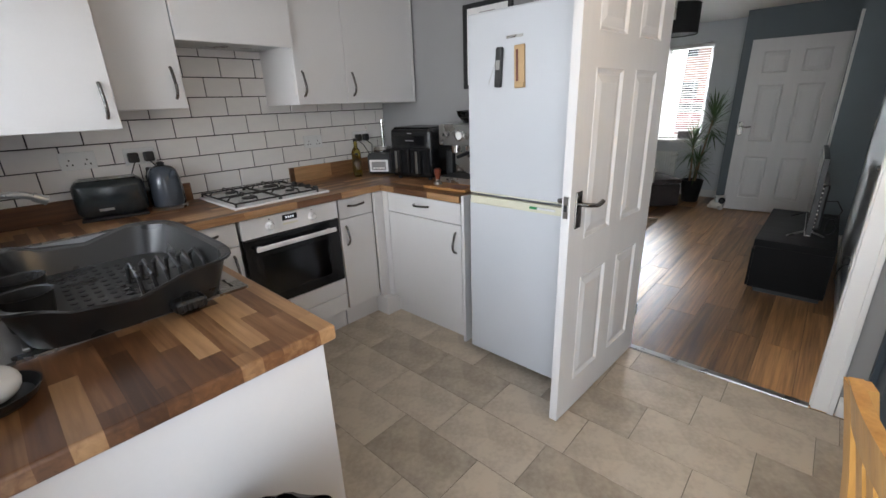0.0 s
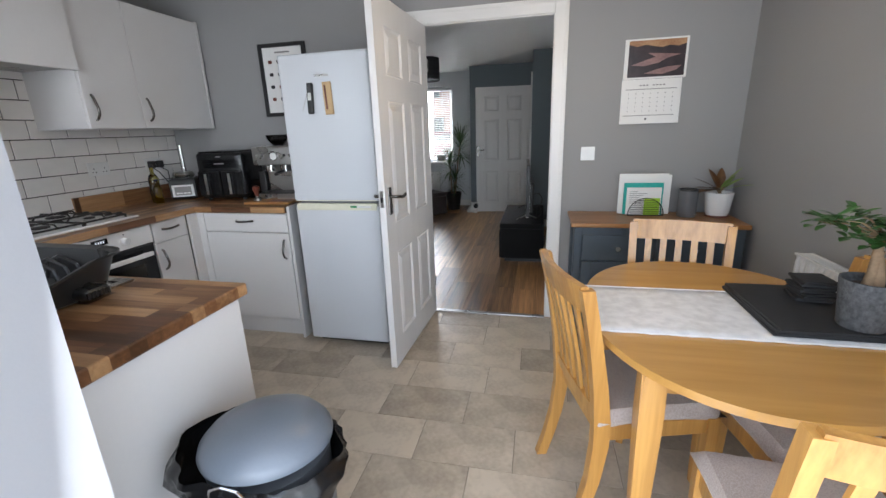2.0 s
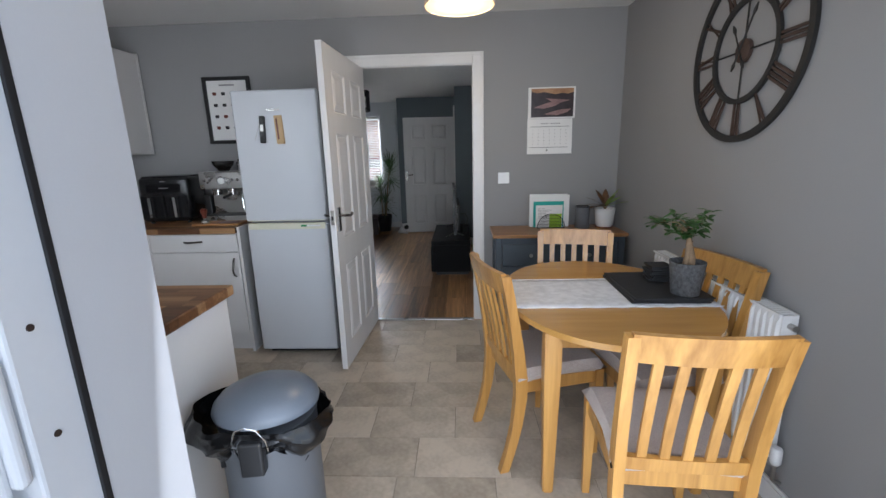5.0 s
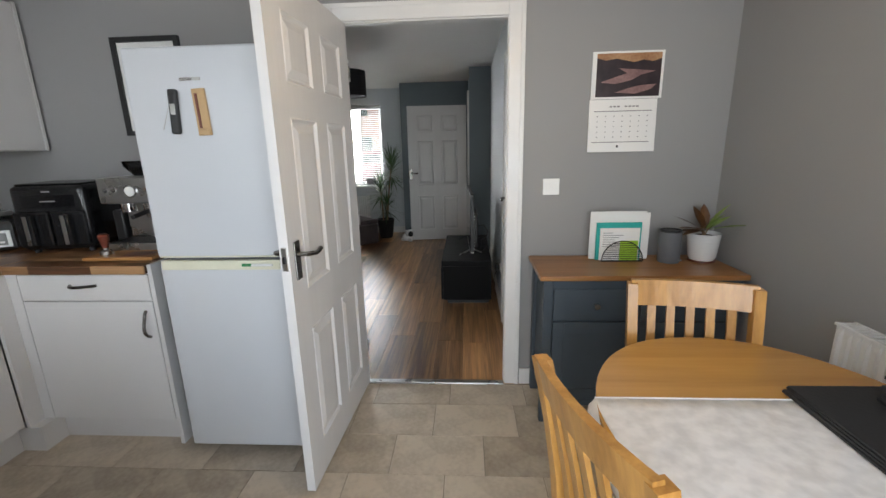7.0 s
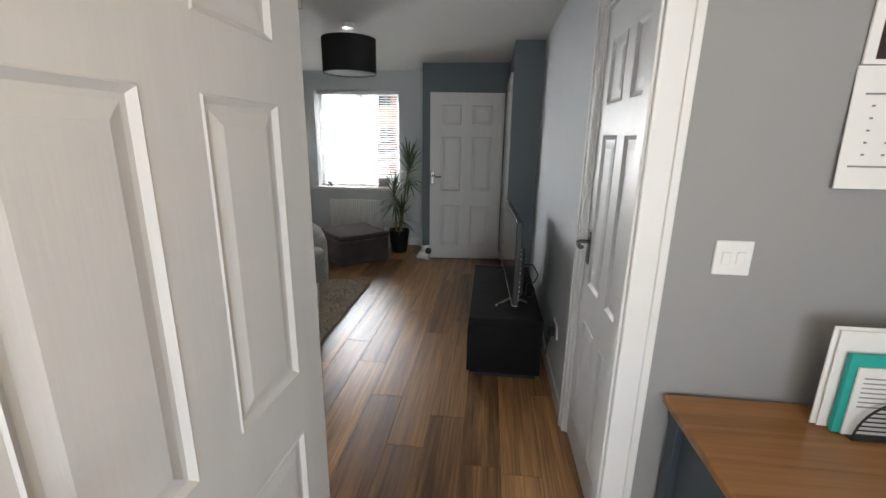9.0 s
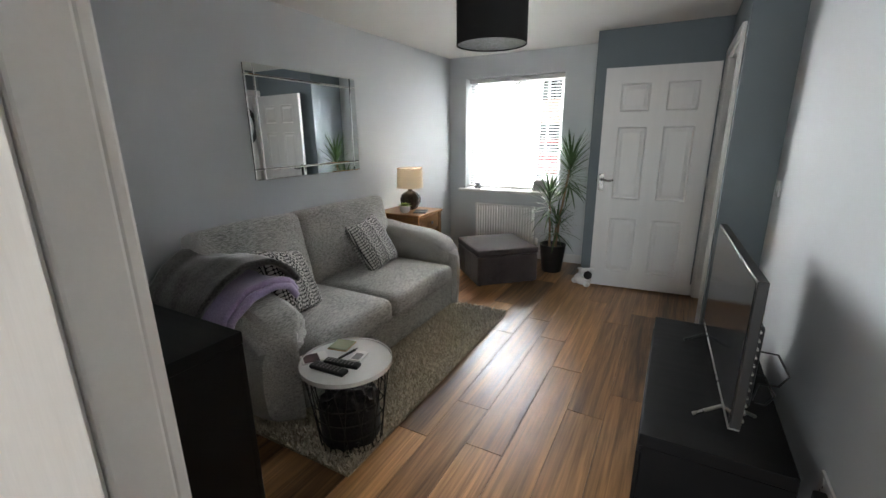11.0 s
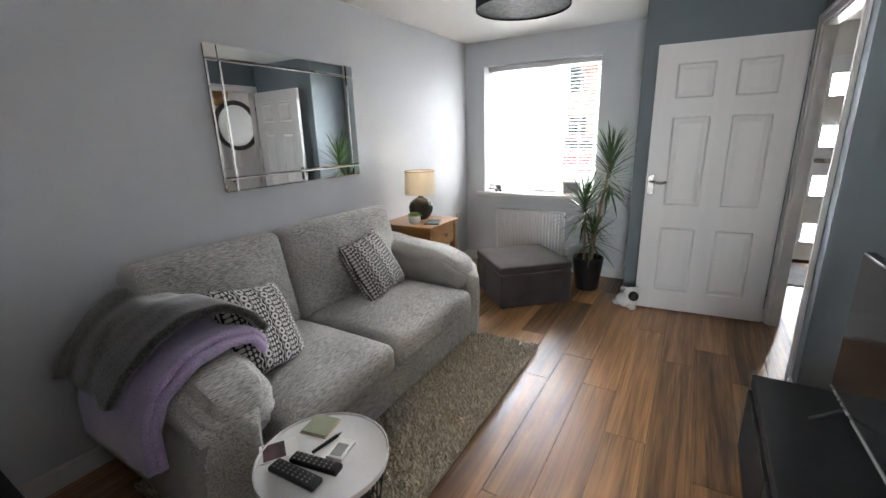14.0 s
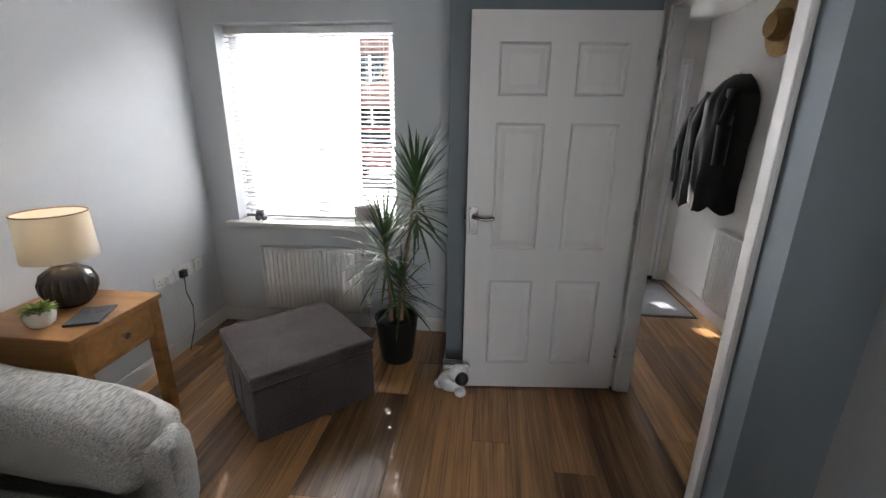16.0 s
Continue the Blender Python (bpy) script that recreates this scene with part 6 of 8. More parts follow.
def dining_chair(m):
    """Slat-back chair: seat centre at the origin, its back towards -x."""
    root = thing("dining_chair", "varnished beech slat-back chair with greige padded seat", "chair", m, "chairs round the dining table")
    part("seat", shift(pillow(0.43, 0.43, 0.085, 0.22, 16, 8), 0.0, 0, 0.450), M_SEAT, root, "greige upholstered seat pad", smooth=True)
    for x0, y0, x1, y1 in ((-0.19, -0.195, 0.19, -0.175), (-0.19, 0.175, 0.19, 0.195), (0.175, -0.175, 0.195, 0.175), (-0.195, -0.175, -0.175, 0.175)):
        part("seat_rail", box(x0, y0, 0.375, x1, y1, 0.435, bevel=0.003), M_BEECH, root)
    for sy in (-1, 1):
        b = bmesh.new()
        rows = [[b.verts.new((0.185 + dx * s, sy * 0.185 + dy * s, z)) for dx, dy in ((-1, -1), (1, -1), (1, 1), (-1, 1))] for s, z in ((0.014, 0), (0.020, 0.375), (0.020, 0.438))]
        for lo, hi in zip(rows, rows[1:]):
            for k in range(4):
                b.faces.new((lo[k], lo[(k + 1) % 4], hi[(k + 1) % 4], hi[k]))
        b.faces.new(rows[0][::-1])
        b.faces.new(rows[-1])
        part("front_leg", b, M_BEECH, root)
        b = bmesh.new()
        rows = []
        for z in (0, 0.10, 0.22, 0.36, 0.45, 0.58, 0.72, 0.83, 0.918):
            x = -0.195 - 0.075 * max(0, (0.36 - z) / 0.36) ** 1.6 - 0.085 * max(0, (z - 0.42) / 0.52) ** 1.4
            s = 0.016 + 0.006 * math.exp(-((z - 0.42) / 0.2) ** 2)
            yy = sy * (0.19 + 0.012 * max(0, (z - 0.4) / 0.5))
            rows.append([b.verts.new((x + dx * s * 1.25, yy + dy * 0.017, z)) for dx, dy in ((-1, -1), (1, -1), (1, 1), (-1, 1))])
        for lo, hi in zip(rows, rows[1:]):
            for k in range(4):
                b.faces.new((lo[k], lo[(k + 1) % 4], hi[(k + 1) % 4], hi[k]))
        b.faces.new(rows[0][::-1])
        b.faces.new(rows[-1])
        part("back_post", b, M_BEECH, root)

    def curved(z0, z1, x0, x1, depth, nm):
        b = bmesh.new()
        n = 10
        rows = []
        for k in range(n + 1):
            y = -0.205 + 0.41 * k / n
            c = depth * (1 - (2 * k / n - 1) ** 2)
            rows.append([b.verts.new(p) for p in ((x0 - c - 0.011, y, z0), (x0 - c + 0.011, y, z0), (x1 - c + 0.011, y, z1), (x1 - c - 0.011, y, z1))])
        for lo, hi in zip(rows, rows[1:]):
            for k in range(4):
                b.faces.new((lo[k], lo[(k + 1) % 4], hi[(k + 1) % 4], hi[k]))
        b.faces.new(rows[0][::-1])
        b.faces.new(rows[-1])
        part(nm, b, M_BEECH, root)

    curved(0.838, 0.928, -0.262, -0.283, 0.022, "top_rail")
    curved(0.452, 0.497, -0.203, -0.206, 0.010, "lower_rail")
    for k in range(5):
        y = -0.130 + 0.065 * k
        c1 = 0.022 * (1 - (y / 0.205) ** 2)
        c0 = 0.010 * (1 - (y / 0.205) ** 2)
        b = bmesh.new()
        rows = []
        for f in (0, 0.33, 0.66, 1.0):
            x = -0.207 - c0 + (-0.264 - c1 + 0.207 + c0) * f ** 1.25
            rows.append([b.verts.new((x + dx * 0.006, y + dy * 0.014, 0.492 + 0.351 * f)) for dx, dy in ((-1, -1), (1, -1), (1, 1), (-1, 1))])
        for lo, hi in zip(rows, rows[1:]):
            for j in range(4):
                b.faces.new((lo[j], lo[(j + 1) % 4], hi[(j + 1) % 4], hi[j]))
        part("slat", b, M_BEECH, root)
    return root


chair = dining_chair(pose(0.893, 1.115, 0, 0, 0, 16))
copy_thing(chair, pose(1.145, 1.495, 0, 0, 0, -101.5))
copy_thing(chair, pose(1.190, 0.552, 0, 0, 0, 86))
copy_thing(chair, pose(1.384, 1.015, 0, 0, 0, 190))


def table_runner():
    root = thing("table_runner", "white patterned cotton runner across the table", "table runner")
    b = bmesh.new()
    n, k = 40, 8
    rows = []
    for i in range(n + 1):
        s = -0.10 + 1.04 * i / n
        x = 0.735 + s
        z = 0.7515
        if s < 0:
            x, z = 0.735 - 0.012 * math.sin(min(1, -s / 0.02) * math.pi / 2), 0.7515 + s
        if x > 1.605:
            z, x = 0.7515 - (x - 1.605), 1.605 + 0.004
        rows.append([b.verts.new((x + 0.004 * math.sin(9 * j / k + i), 0.925 + 0.40 * j / k, z + 0.0012 * math.sin(1.7 * i + j))) for j in range(k + 1)])
    for lo, hi in zip(rows, rows[1:]):
        for j in range(k):
            b.faces.new((lo[j], lo[j + 1], hi[j + 1], hi[j]))
    ob = part("cloth", b, weave_material("white_printed_cotton", (0.60, 0.597, 0.60), (0.74, 0.737, 0.74), scale=24, mixw=0.5, along=(1, 1, 1), sheen=0.1), root, smooth=True)
    mo = ob.modifiers.new("thickness", "SOLIDIFY")
    mo.thickness = 0.002
    for y in (0.927, 1.323):
        part("hem", tube([(0.735, y, 0.7525), (1.0, y, 0.7528), (1.3, y, 0.7528), (1.604, y, 0.7525)], 0.0022, 6), M_PAPER, root, "stitched white hem")


table_runner()
for k in range(4):
    pm = thing("placemat", "black slate placemat stacked on the runner", "placemat", pose(1.405 + 0.003 * k, 1.155 - 0.002 * k, 0.7545 + 0.0065 * k, 0, 0, 1.5 * (k % 2) - 1), "stack of slate placemats")
    part("slab", box(-0.165, -0.20, 0, 0.165, 0.20, 0.0055, bevel=0.0015), M_SLATE, pm)
for k in range(7):
    cs = thing("coaster", "black slate coaster in a stack", "coaster", pose(1.455 + 0.003 * ((k * 3) % 4), 1.225 - 0.002 * ((k * 5) % 3), 0.782 + 0.0105 * k, 0, 0, 4 * ((k * 7) % 5) - 8), "stack of slate coasters")
    part("slab", box(-0.05, -0.05, 0, 0.05, 0.05, 0.009, bevel=0.0018), M_SLATE, cs)


def ginseng_ficus():
    root = thing("bonsai", "ginseng ficus bonsai in a grey stoneware pot", "plant", pose(1.480, 1.010, 0.7805) @ Matrix.Diagonal((0.77, 0.77, 0.93, 1)))
    part("pot", lathe([(0.070, 0), (0.074, 0.004), (0.092, 0.15), (0.093, 0.156), (0.086, 0.157), (0.082, 0.13)], 36), M_STONEPOT, root, smooth=True)
    part("soil", lathe([(0.084, 0.128), (0.06, 0.136), (0.003, 0.14)], 24), M_SOIL, root)
    part("root_stem", tube([(0.016, -0.006, 0.13), (0.020, 0.0, 0.17), (0.010, 0.003, 0.21), (0.0, 0.0, 0.235)], 0.021, 10, taper=0.014), M_BARK, root, smooth=True)
    part("root_stem", tube([(-0.010, 0.006, 0.13), (0.0, 0.006, 0.18), (-0.002, 0.003, 0.22), (0.0, 0.0, 0.25)], 0.018, 10, taper=0.015), M_BARK, root, smooth=True)
    part("trunk", tube([(-0.004, 0.0, 0.23), (-0.006, 0, 0.27), (0.004, 0.0, 0.31)], 0.017, 10, taper=0.009), M_BARK, root, smooth=True)
    rn = random.Random(11)
    tips = []
    for k in range(14):
        a = k * 2.4
        reach = rn.uniform(0.05, 0.145)
        tip = (reach * math.cos(a) * 1.1 - 0.045, reach * math.sin(a), rn.uniform(0.285, 0.365))
        part("branch", tube([(0, 0, 0.29), (tip[0] * 0.5, tip[1] * 0.5, tip[2] - 0.01), tip], 0.005, 6, taper=0.002), M_BARK, root)
        tips.append(Vector(tip))
    for t in tips:
        for j in range(13):
            a = rn.uniform(0, 6.28)
            w = Vector((math.cos(a), math.sin(a), rn.uniform(-0.15, 0.7)))
            b = bmesh.new()
            leaf(b, t + 0.02 * Vector((rn.uniform(-1, 1), rn.uniform(-1, 1), rn.uniform(-0.8, 1))), w, rn.uniform(0.045, 0.075), rn.uniform(0.024, 0.036))
            part("leaf", b, M_LEAF, root)


ginseng_ficus()


def pedal_bin():
    root = thing("pedal_bin", "grey pedal bin with a black liner hanging out", "bin", pose(-0.125, 0.425, 0, 0, 0, 8))
    part("body", lathe([(0.148, 0.0), (0.150, 0.02), (0.150, 0.58), (0.152, 0.60)], 40), M_GREYBODY, root, smooth=True)
    part("base_ring", lathe([(0.156, 0.0), (0.156, 0.03), (0.151, 0.034)], 40), M_BLACK, root, smooth=True)
    b = lathe([(0.160, 0.0), (0.163, 0.012), (0.158, 0.030), (0.135, 0.055), (0.095, 0.074), (0.05, 0.083), (0.003, 0.086)], 44)
    b.transform(Matrix.Translation((0, 0.0, 0.622)) @ Matrix.Rotation(radians(-5), 4, "X"))
    part("lid", b, M_GREYPL, root, "domed blue-grey lid", smooth=True)
    part("hinge_block", box(-0.034, -0.188, 0.50, 0.034, -0.148, 0.612, bevel=0.008, seg=3), M_BLACK, root, "black plastic hinge block")
    part("wire_handle", tube([(-0.045, -0.170, 0.575), (-0.046, -0.185, 0.62), (-0.03, -0.195, 0.66), (0.0, -0.198, 0.672), (0.03, -0.195, 0.66), (0.046, -0.185, 0.62), (0.045, -0.170, 0.575)], 0.0028, 6), M_CHROME, root, smooth=True)
    part("pedal", box(-0.035, 0.15, 0.012, 0.035, 0.205, 0.028, bevel=0.004), M_BLACK, root)
    b = bmesh.new()
    n, m = 72, 9
    rows = []
    for i in range(n):
        a = 2 * math.pi * i / n
        c, s = math.cos(a), math.sin(a)
        bunch = 0.5 + 0.5 * math.cos(a - math.radians(186))
        bunch2 = 0.5 + 0.5 * math.cos(a - math.radians(335))
        low = 0.04 + 0.11 * bunch ** 3 + 0.10 * bunch2 ** 6 + 0.02 * math.sin(7 * a)
        out = 0.010 + 0.075 * bunch ** 4 + 0.05 * bunch2 ** 8
        row = []
        for j in range(m + 1):
            f = j / m
            k = noise.noise(Vector((3.4 * c, 3.4 * s, 5.0 * f)))
            k2 = noise.noise(Vector((9 * c, 9 * s, 9.0 * f + 3)))
            rad = 0.154 + out * math.sin(math.pi * min(1, 0.25 + f * 0.85)) + 0.018 * k * (0.3 + bunch + bunch2) + 0.008 * k2
            row.append(b.verts.new((rad * c, rad * s, 0.618 + 0.03 * bunch ** 3 * (1 - f) - low * f + 0.012 * k2 * f)))
        rows.append(row)
    for i in range(n):
        p, q = rows[i], rows[(i + 1) % n]
        for j in range(m):
            b.faces.new((p[j], q[j], q[j + 1], p[j + 1]))
    part("bin_liner", b, M_BAG, root, smooth=True, label="crumpled black plastic liner")


pedal_bin()

# ---- living room ----


def sofa():
    y0, y1 = 3.605, 5.675
    root = thing("sofa", "grey chenille two-seat sofa with padded arms", "sofa")
    part("base", soft_box(-2.24, y0 + 0.20, 0.05, -1.385, y1 - 0.20, 0.30, 0.025, 3, 1, 0.006), M_SOFA, root, smooth=True)
    part("back_frame", soft_box(-2.345, y0 + 0.16, 0.06, -2.17, y1 - 0.16, 0.72, 0.06, 3, 2, 0.006), M_SOFA, root, smooth=True)
    for a, b, s in ((3.875, 4.530, 3), (4.535, 5.355, 4)):
        q = soft_box(-2.12, a, 0.285, -1.315, b, 0.445, 0.055, 4, s, 0.008)
        bulge(q, 2, 0.028, 0.285, 0.445, ((0, -1.72, 0.42), (1, (a + b) / 2, (b - a) / 2)))
        part("seat_cushion", q, M_SOFA, root, smooth=True)
    for a, b, s in ((3.785, 4.520, 5), (4.525, 5.475, 6)):
        q = soft_box(-0.11, a, 0.0, 0.12, b, 0.545, 0.055, 4, s, 0.010)
        bulge(q, 0, 0.05, -0.11, 0.12, ((2, 0.27, 0.31), (1, (a + b) / 2, (b - a) / 2)))
        bulge(q, 2, 0.012, 0.0, 0.545, ((0, 0.0, 0.15), (1, (a + b) / 2, (b - a) / 2)))
        q.transform(Matrix.Translation((-2.07, 0, 0.395)) @ Matrix.Rotation(radians(-13), 4, "Y"))
        part("back_cushion", q, M_SOFA, root, smooth=True)
    for side in (-1, 1):
        ya = y0 + 0.165 if side < 0 else y1 - 0.165
        q = bmesh.new()
        n, m = 16, 20
        rows = []
        for i in range(n + 1):
            f = i / n
            x = -2.33 + (0.965 + 0.0) * f
            top = 0.565 - 0.05 * f
            end = max(0, (f - 0.88) / 0.12)
            sh = math.sqrt(max(0.02, 1 - end ** 2)) if end < 1 else 0.15
            row = []
            for j in range(m):
                a = 2 * math.pi * j / m
                c, s = math.cos(a), math.sin(a)
                yy = ya + (0.125 * sh) * math.copysign(abs(c) ** 0.5, c) + side * 0.065 * math.sin(math.pi * min(1, max(0, 0.5 + 0.5 * s))) * sh
                zz = 0.045 + (top - 0.045) * (0.5 + 0.5 * math.copysign(abs(s) ** 0.5, s)) * (0.90 + 0.10 * sh)
                row.append(q.verts.new((x, yy, zz)))
            rows.append(row)
        for lo, hi in zip(rows, rows[1:]):
            for j in range(m):
                q.faces.new((lo[j], lo[(j + 1) % m], hi[(j + 1) % m], hi[j]))
        q.faces.new(rows[0][::-1])
        q.faces.new(rows[-1])
        part("arm", q, M_SOFA, root, smooth=True)
        q = bmesh.new()
        rows = []
        n, m = 40, 48
        for i in range(n + 1):
            f = i / n
            x = -2.34 + 0.935 * f
            droop = max(0, (f - 0.72) / 0.28)
            zc = 0.645 - 0.10 * f - 0.075 * droop ** 2
            cap = math.sqrt(max(0.0, 1 - max(0, (f - 0.93) / 0.07) ** 2)) * math.sqrt(max(0.0, 1 - max(0, (0.05 - f) / 0.05) ** 2))
            cap = max(cap, 0.08)
            pleat = 1 + 0.05 * math.sin(26 * f) * droop
            row = []
            for j in range(m):
                a = 2 * math.pi * j / m
                c, s = math.cos(a), math.sin(a)
                ry = (0.165 if c * side > 0 else 0.150) * cap * pleat * (1 + 0.075 * droop ** 2 * math.sin(13 * a + 2 * math.sin(3 * a)))
                rz = (0.085 if s > 0 else 0.075 if c * side > 0 else 0.205 - 0.07 * droop) * cap
                w = 0.006 * noise.noise(Vector((6 * x, 3 * c, 3 * s + side)))
                row.append(q.verts.new((x, ya + ry * math.copysign(abs(c) ** 0.75, c) + w, zc + rz * math.copysign(abs(s) ** 0.75, s) - (0.03 if c * side > 0.4 else 0) + w)))
            rows.append(row)
        for lo, hi in zip(rows, rows[1:]):
            for j in range(m):
                q.faces.new((lo[j], lo[(j + 1) % m], hi[(j + 1) % m], hi[j]))
        q.faces.new(rows[0][::-1])
        q.faces.new(rows[-1])
        part("arm_pad", q, M_SOFA, root, smooth=True)
        for x in (-2.25, -1.46):
            part("foot", lathe([(0.026, 0), (0.034, 0.048)], 14, at=(x, ya, 0)), M_REDWOOD, root)


sofa()


def cushion_print():
    m = bpy.data.materials.new("black_white_print")
    m.use_nodes = True
    n, l = m.node_tree.nodes, m.node_tree.links
    b = n["Principled BSDF"]
    co = n.new("ShaderNodeTexCoord")
    sep = n.new("ShaderNodeSeparateXYZ")
    l.new(co.outputs["Object"], sep.inputs[0])

    def calc(op, x, y=None):
        q = n.new("ShaderNodeMath")
        q.operation = op
        for k, v in enumerate((x, y)):
            if v is None:
                continue
            if isinstance(v, (int, float)):
                q.inputs[k].default_value = v
            else:
                l.new(v, q.inputs[k])
        return q.outputs[0]

    u, v = calc("ADD", sep.outputs[0], 0.5), calc("ADD", sep.outputs[1], 0.5)
    band = calc("FRACT", calc("DIVIDE", u, 0.125))
    cell_v = calc("SUBTRACT", calc("FRACT", calc("DIVIDE", v, 0.036)), 0.5)
    cell_v2 = calc("SUBTRACT", calc("FRACT", calc("DIVIDE", v, 0.022)), 0.5)

    def circle(centre, cv, rad):
        du = calc("DIVIDE", calc("SUBTRACT", band, centre), rad)
        dv = calc("MULTIPLY", cv, 2.1)
        return calc("SQRT", calc("ADD", calc("MULTIPLY", du, du), calc("MULTIPLY", dv, dv)))

    d1 = circle(0.22, cell_v, 0.15)
    ring = calc("SUBTRACT", calc("LESS_THAN", d1, 1.0), calc("LESS_THAN", d1, 0.42))
    dots = calc("ADD", calc("LESS_THAN", circle(0.50, cell_v2, 0.062), 0.85), calc("LESS_THAN", circle(0.63, cell_v2, 0.062), 0.85))
    zig = calc("LESS_THAN", calc("ABSOLUTE", calc("SUBTRACT", calc("SUBTRACT", band, 0.86), calc("MULTIPLY", calc("ABSOLUTE", cell_v), 0.18))), 0.028)
    dash = calc("MULTIPLY", calc("GREATER_THAN", band, 0.73), calc("MULTIPLY", calc("LESS_THAN", band, 0.82), calc("GREATER_THAN", cell_v2, -0.1)))
    edge = calc("ADD", calc("LESS_THAN", calc("ABSOLUTE", calc("SUBTRACT", band, 0.03)), 0.014), calc("LESS_THAN", calc("ABSOLUTE", calc("SUBTRACT", band, 0.41)), 0.012))
    tot = calc("MINIMUM", calc("ADD", calc("ADD", ring, dots), calc("ADD", calc("ADD", zig, dash), edge)), 1.0)
    mix = n.new("ShaderNodeMix")
    mix.data_type = "RGBA"
    l.new(tot, mix.inputs[0])
    mix.inputs[6].default_value = (0.022, 0.021, 0.022, 1)
    mix.inputs[7].default_value = (0.58, 0.56, 0.53, 1)
    no = n.new("ShaderNodeTexNoise")
    no.inputs["Scale"].default_value = 260
    bu = n.new("ShaderNodeBump")
    bu.inputs["Strength"].default_value = 0.4
    bu.inputs["Distance"].default_value = 0.002
    l.new(no.outputs["Fac"], bu.inputs["Height"])
    l.new(bu.outputs["Normal"], b.inputs["Normal"])
    l.new(mix.outputs[2], b.inputs["Base Color"])
    b.inputs["Roughness"].default_value = 0.95
    return m


M_PRINT = cushion_print()


def scatter_cushion(m, label):
    root = thing("cushion", label, "cushion", m, "scatter cushions on the sofa")
    part("cover", pillow(0.42, 0.42, 0.15, 0.42, 18, 3.0, 3, 0.006), M_PRINT, root, smooth=True)


scatter_cushion(Matrix.Translation((-1.73, 4.085, 0.625)) @ Matrix.Rotation(radians(24), 4, "Z") @ Matrix.Rotation(radians(62), 4, "Y") @ Matrix.Rotation(radians(74), 4, "Z"), "black and white printed cushion beside the blanket")
scatter_cushion(Matrix.Translation((-1.86, 5.02, 0.63)) @ Matrix.Rotation(radians(6), 4, "Z") @ Matrix.Rotation(radians(60), 4, "Y") @ Matrix.Rotation(radians(95), 4, "Z"), "black and white printed cushion leaning on the back")


def draped(path, x0, x1, wob, seed, nx=26, ny=34, taper=0.0, skew=0.0):
    """Cloth laid over a profile of (y, z) points, from x0 to x1."""
    b = bmesh.new()
    pts = [Vector((0, *p)) for p in path]
    seg = [(q - p).length for p, q in zip(pts, pts[1:])]
    tot = sum(seg)
    rows = []
    for i in range(nx + 1):
        u = i / nx
        row = []
        for j in range(ny + 1):
            s = tot * j / ny
            k = 0
            while k < len(seg) - 1 and s > seg[k]:
                s -= seg[k]
                k += 1
            p = pts[k].lerp(pts[k + 1], min(1, s / seg[k]))
            v = j / ny
            fold = noise.noise(Vector((seed + 2.4 * u, 1.8 * v, seed)))
            fold2 = noise.noise(Vector((seed + 5.5 * u, 3.4 * v, seed + 9)))
            x = x0 + (x1 - x0) * (u + taper * (v - 0.5) * (u - 0.5)) + skew * v
            row.append(b.verts.new((x + 0.02 * fold2, p.y + wob * 0.6 * fold * (0.3 + v), p.z + wob * fold * 0.7 + 0.3 * wob * fold2)))
        rows.append(row)
    for lo, hi in zip(rows, rows[1:]):
        for j in range(ny):
            b.faces.new((lo[j], lo[j + 1], hi[j + 1], hi[j]))
    return b


def blankets():
    root = thing("blanket", "folded lilac fleece blanket over the sofa arm", "blanket")
    for k in range(2):
        d = 0.030 * k
        ob = part("fold", draped([(3.985, 0.585 + d), (3.945, 0.655 + d), (3.85, 0.682 + d), (3.72, 0.672 + d), (3.61, 0.60 + d), (3.575 - d, 0.50), (3.57 - d, 0.36)], -2.06, -1.575 - 0.015 * k, 0.012, 3 + k), M_LILAC, root, smooth=True)
        mo = ob.modifiers.new("thickness", "SOLIDIFY")
        mo.thickness = 0.034
        mo.offset = 1
    root = thing("throw", "charcoal fleece throw heaped on the lilac blanket", "blanket")
    ob = part("cloth", draped([(4.00, 0.690), (3.96, 0.745), (3.87, 0.800), (3.76, 0.805), (3.66, 0.755), (3.575, 0.665), (3.525, 0.57)], -2.19, -1.63, 0.045, 8, taper=-0.45, skew=-0.05), M_THROW, root, smooth=True)
    mo = ob.modifiers.new("thickness", "SOLIDIFY")
    mo.thickness = 0.03
    mo.offset = 1


blankets()


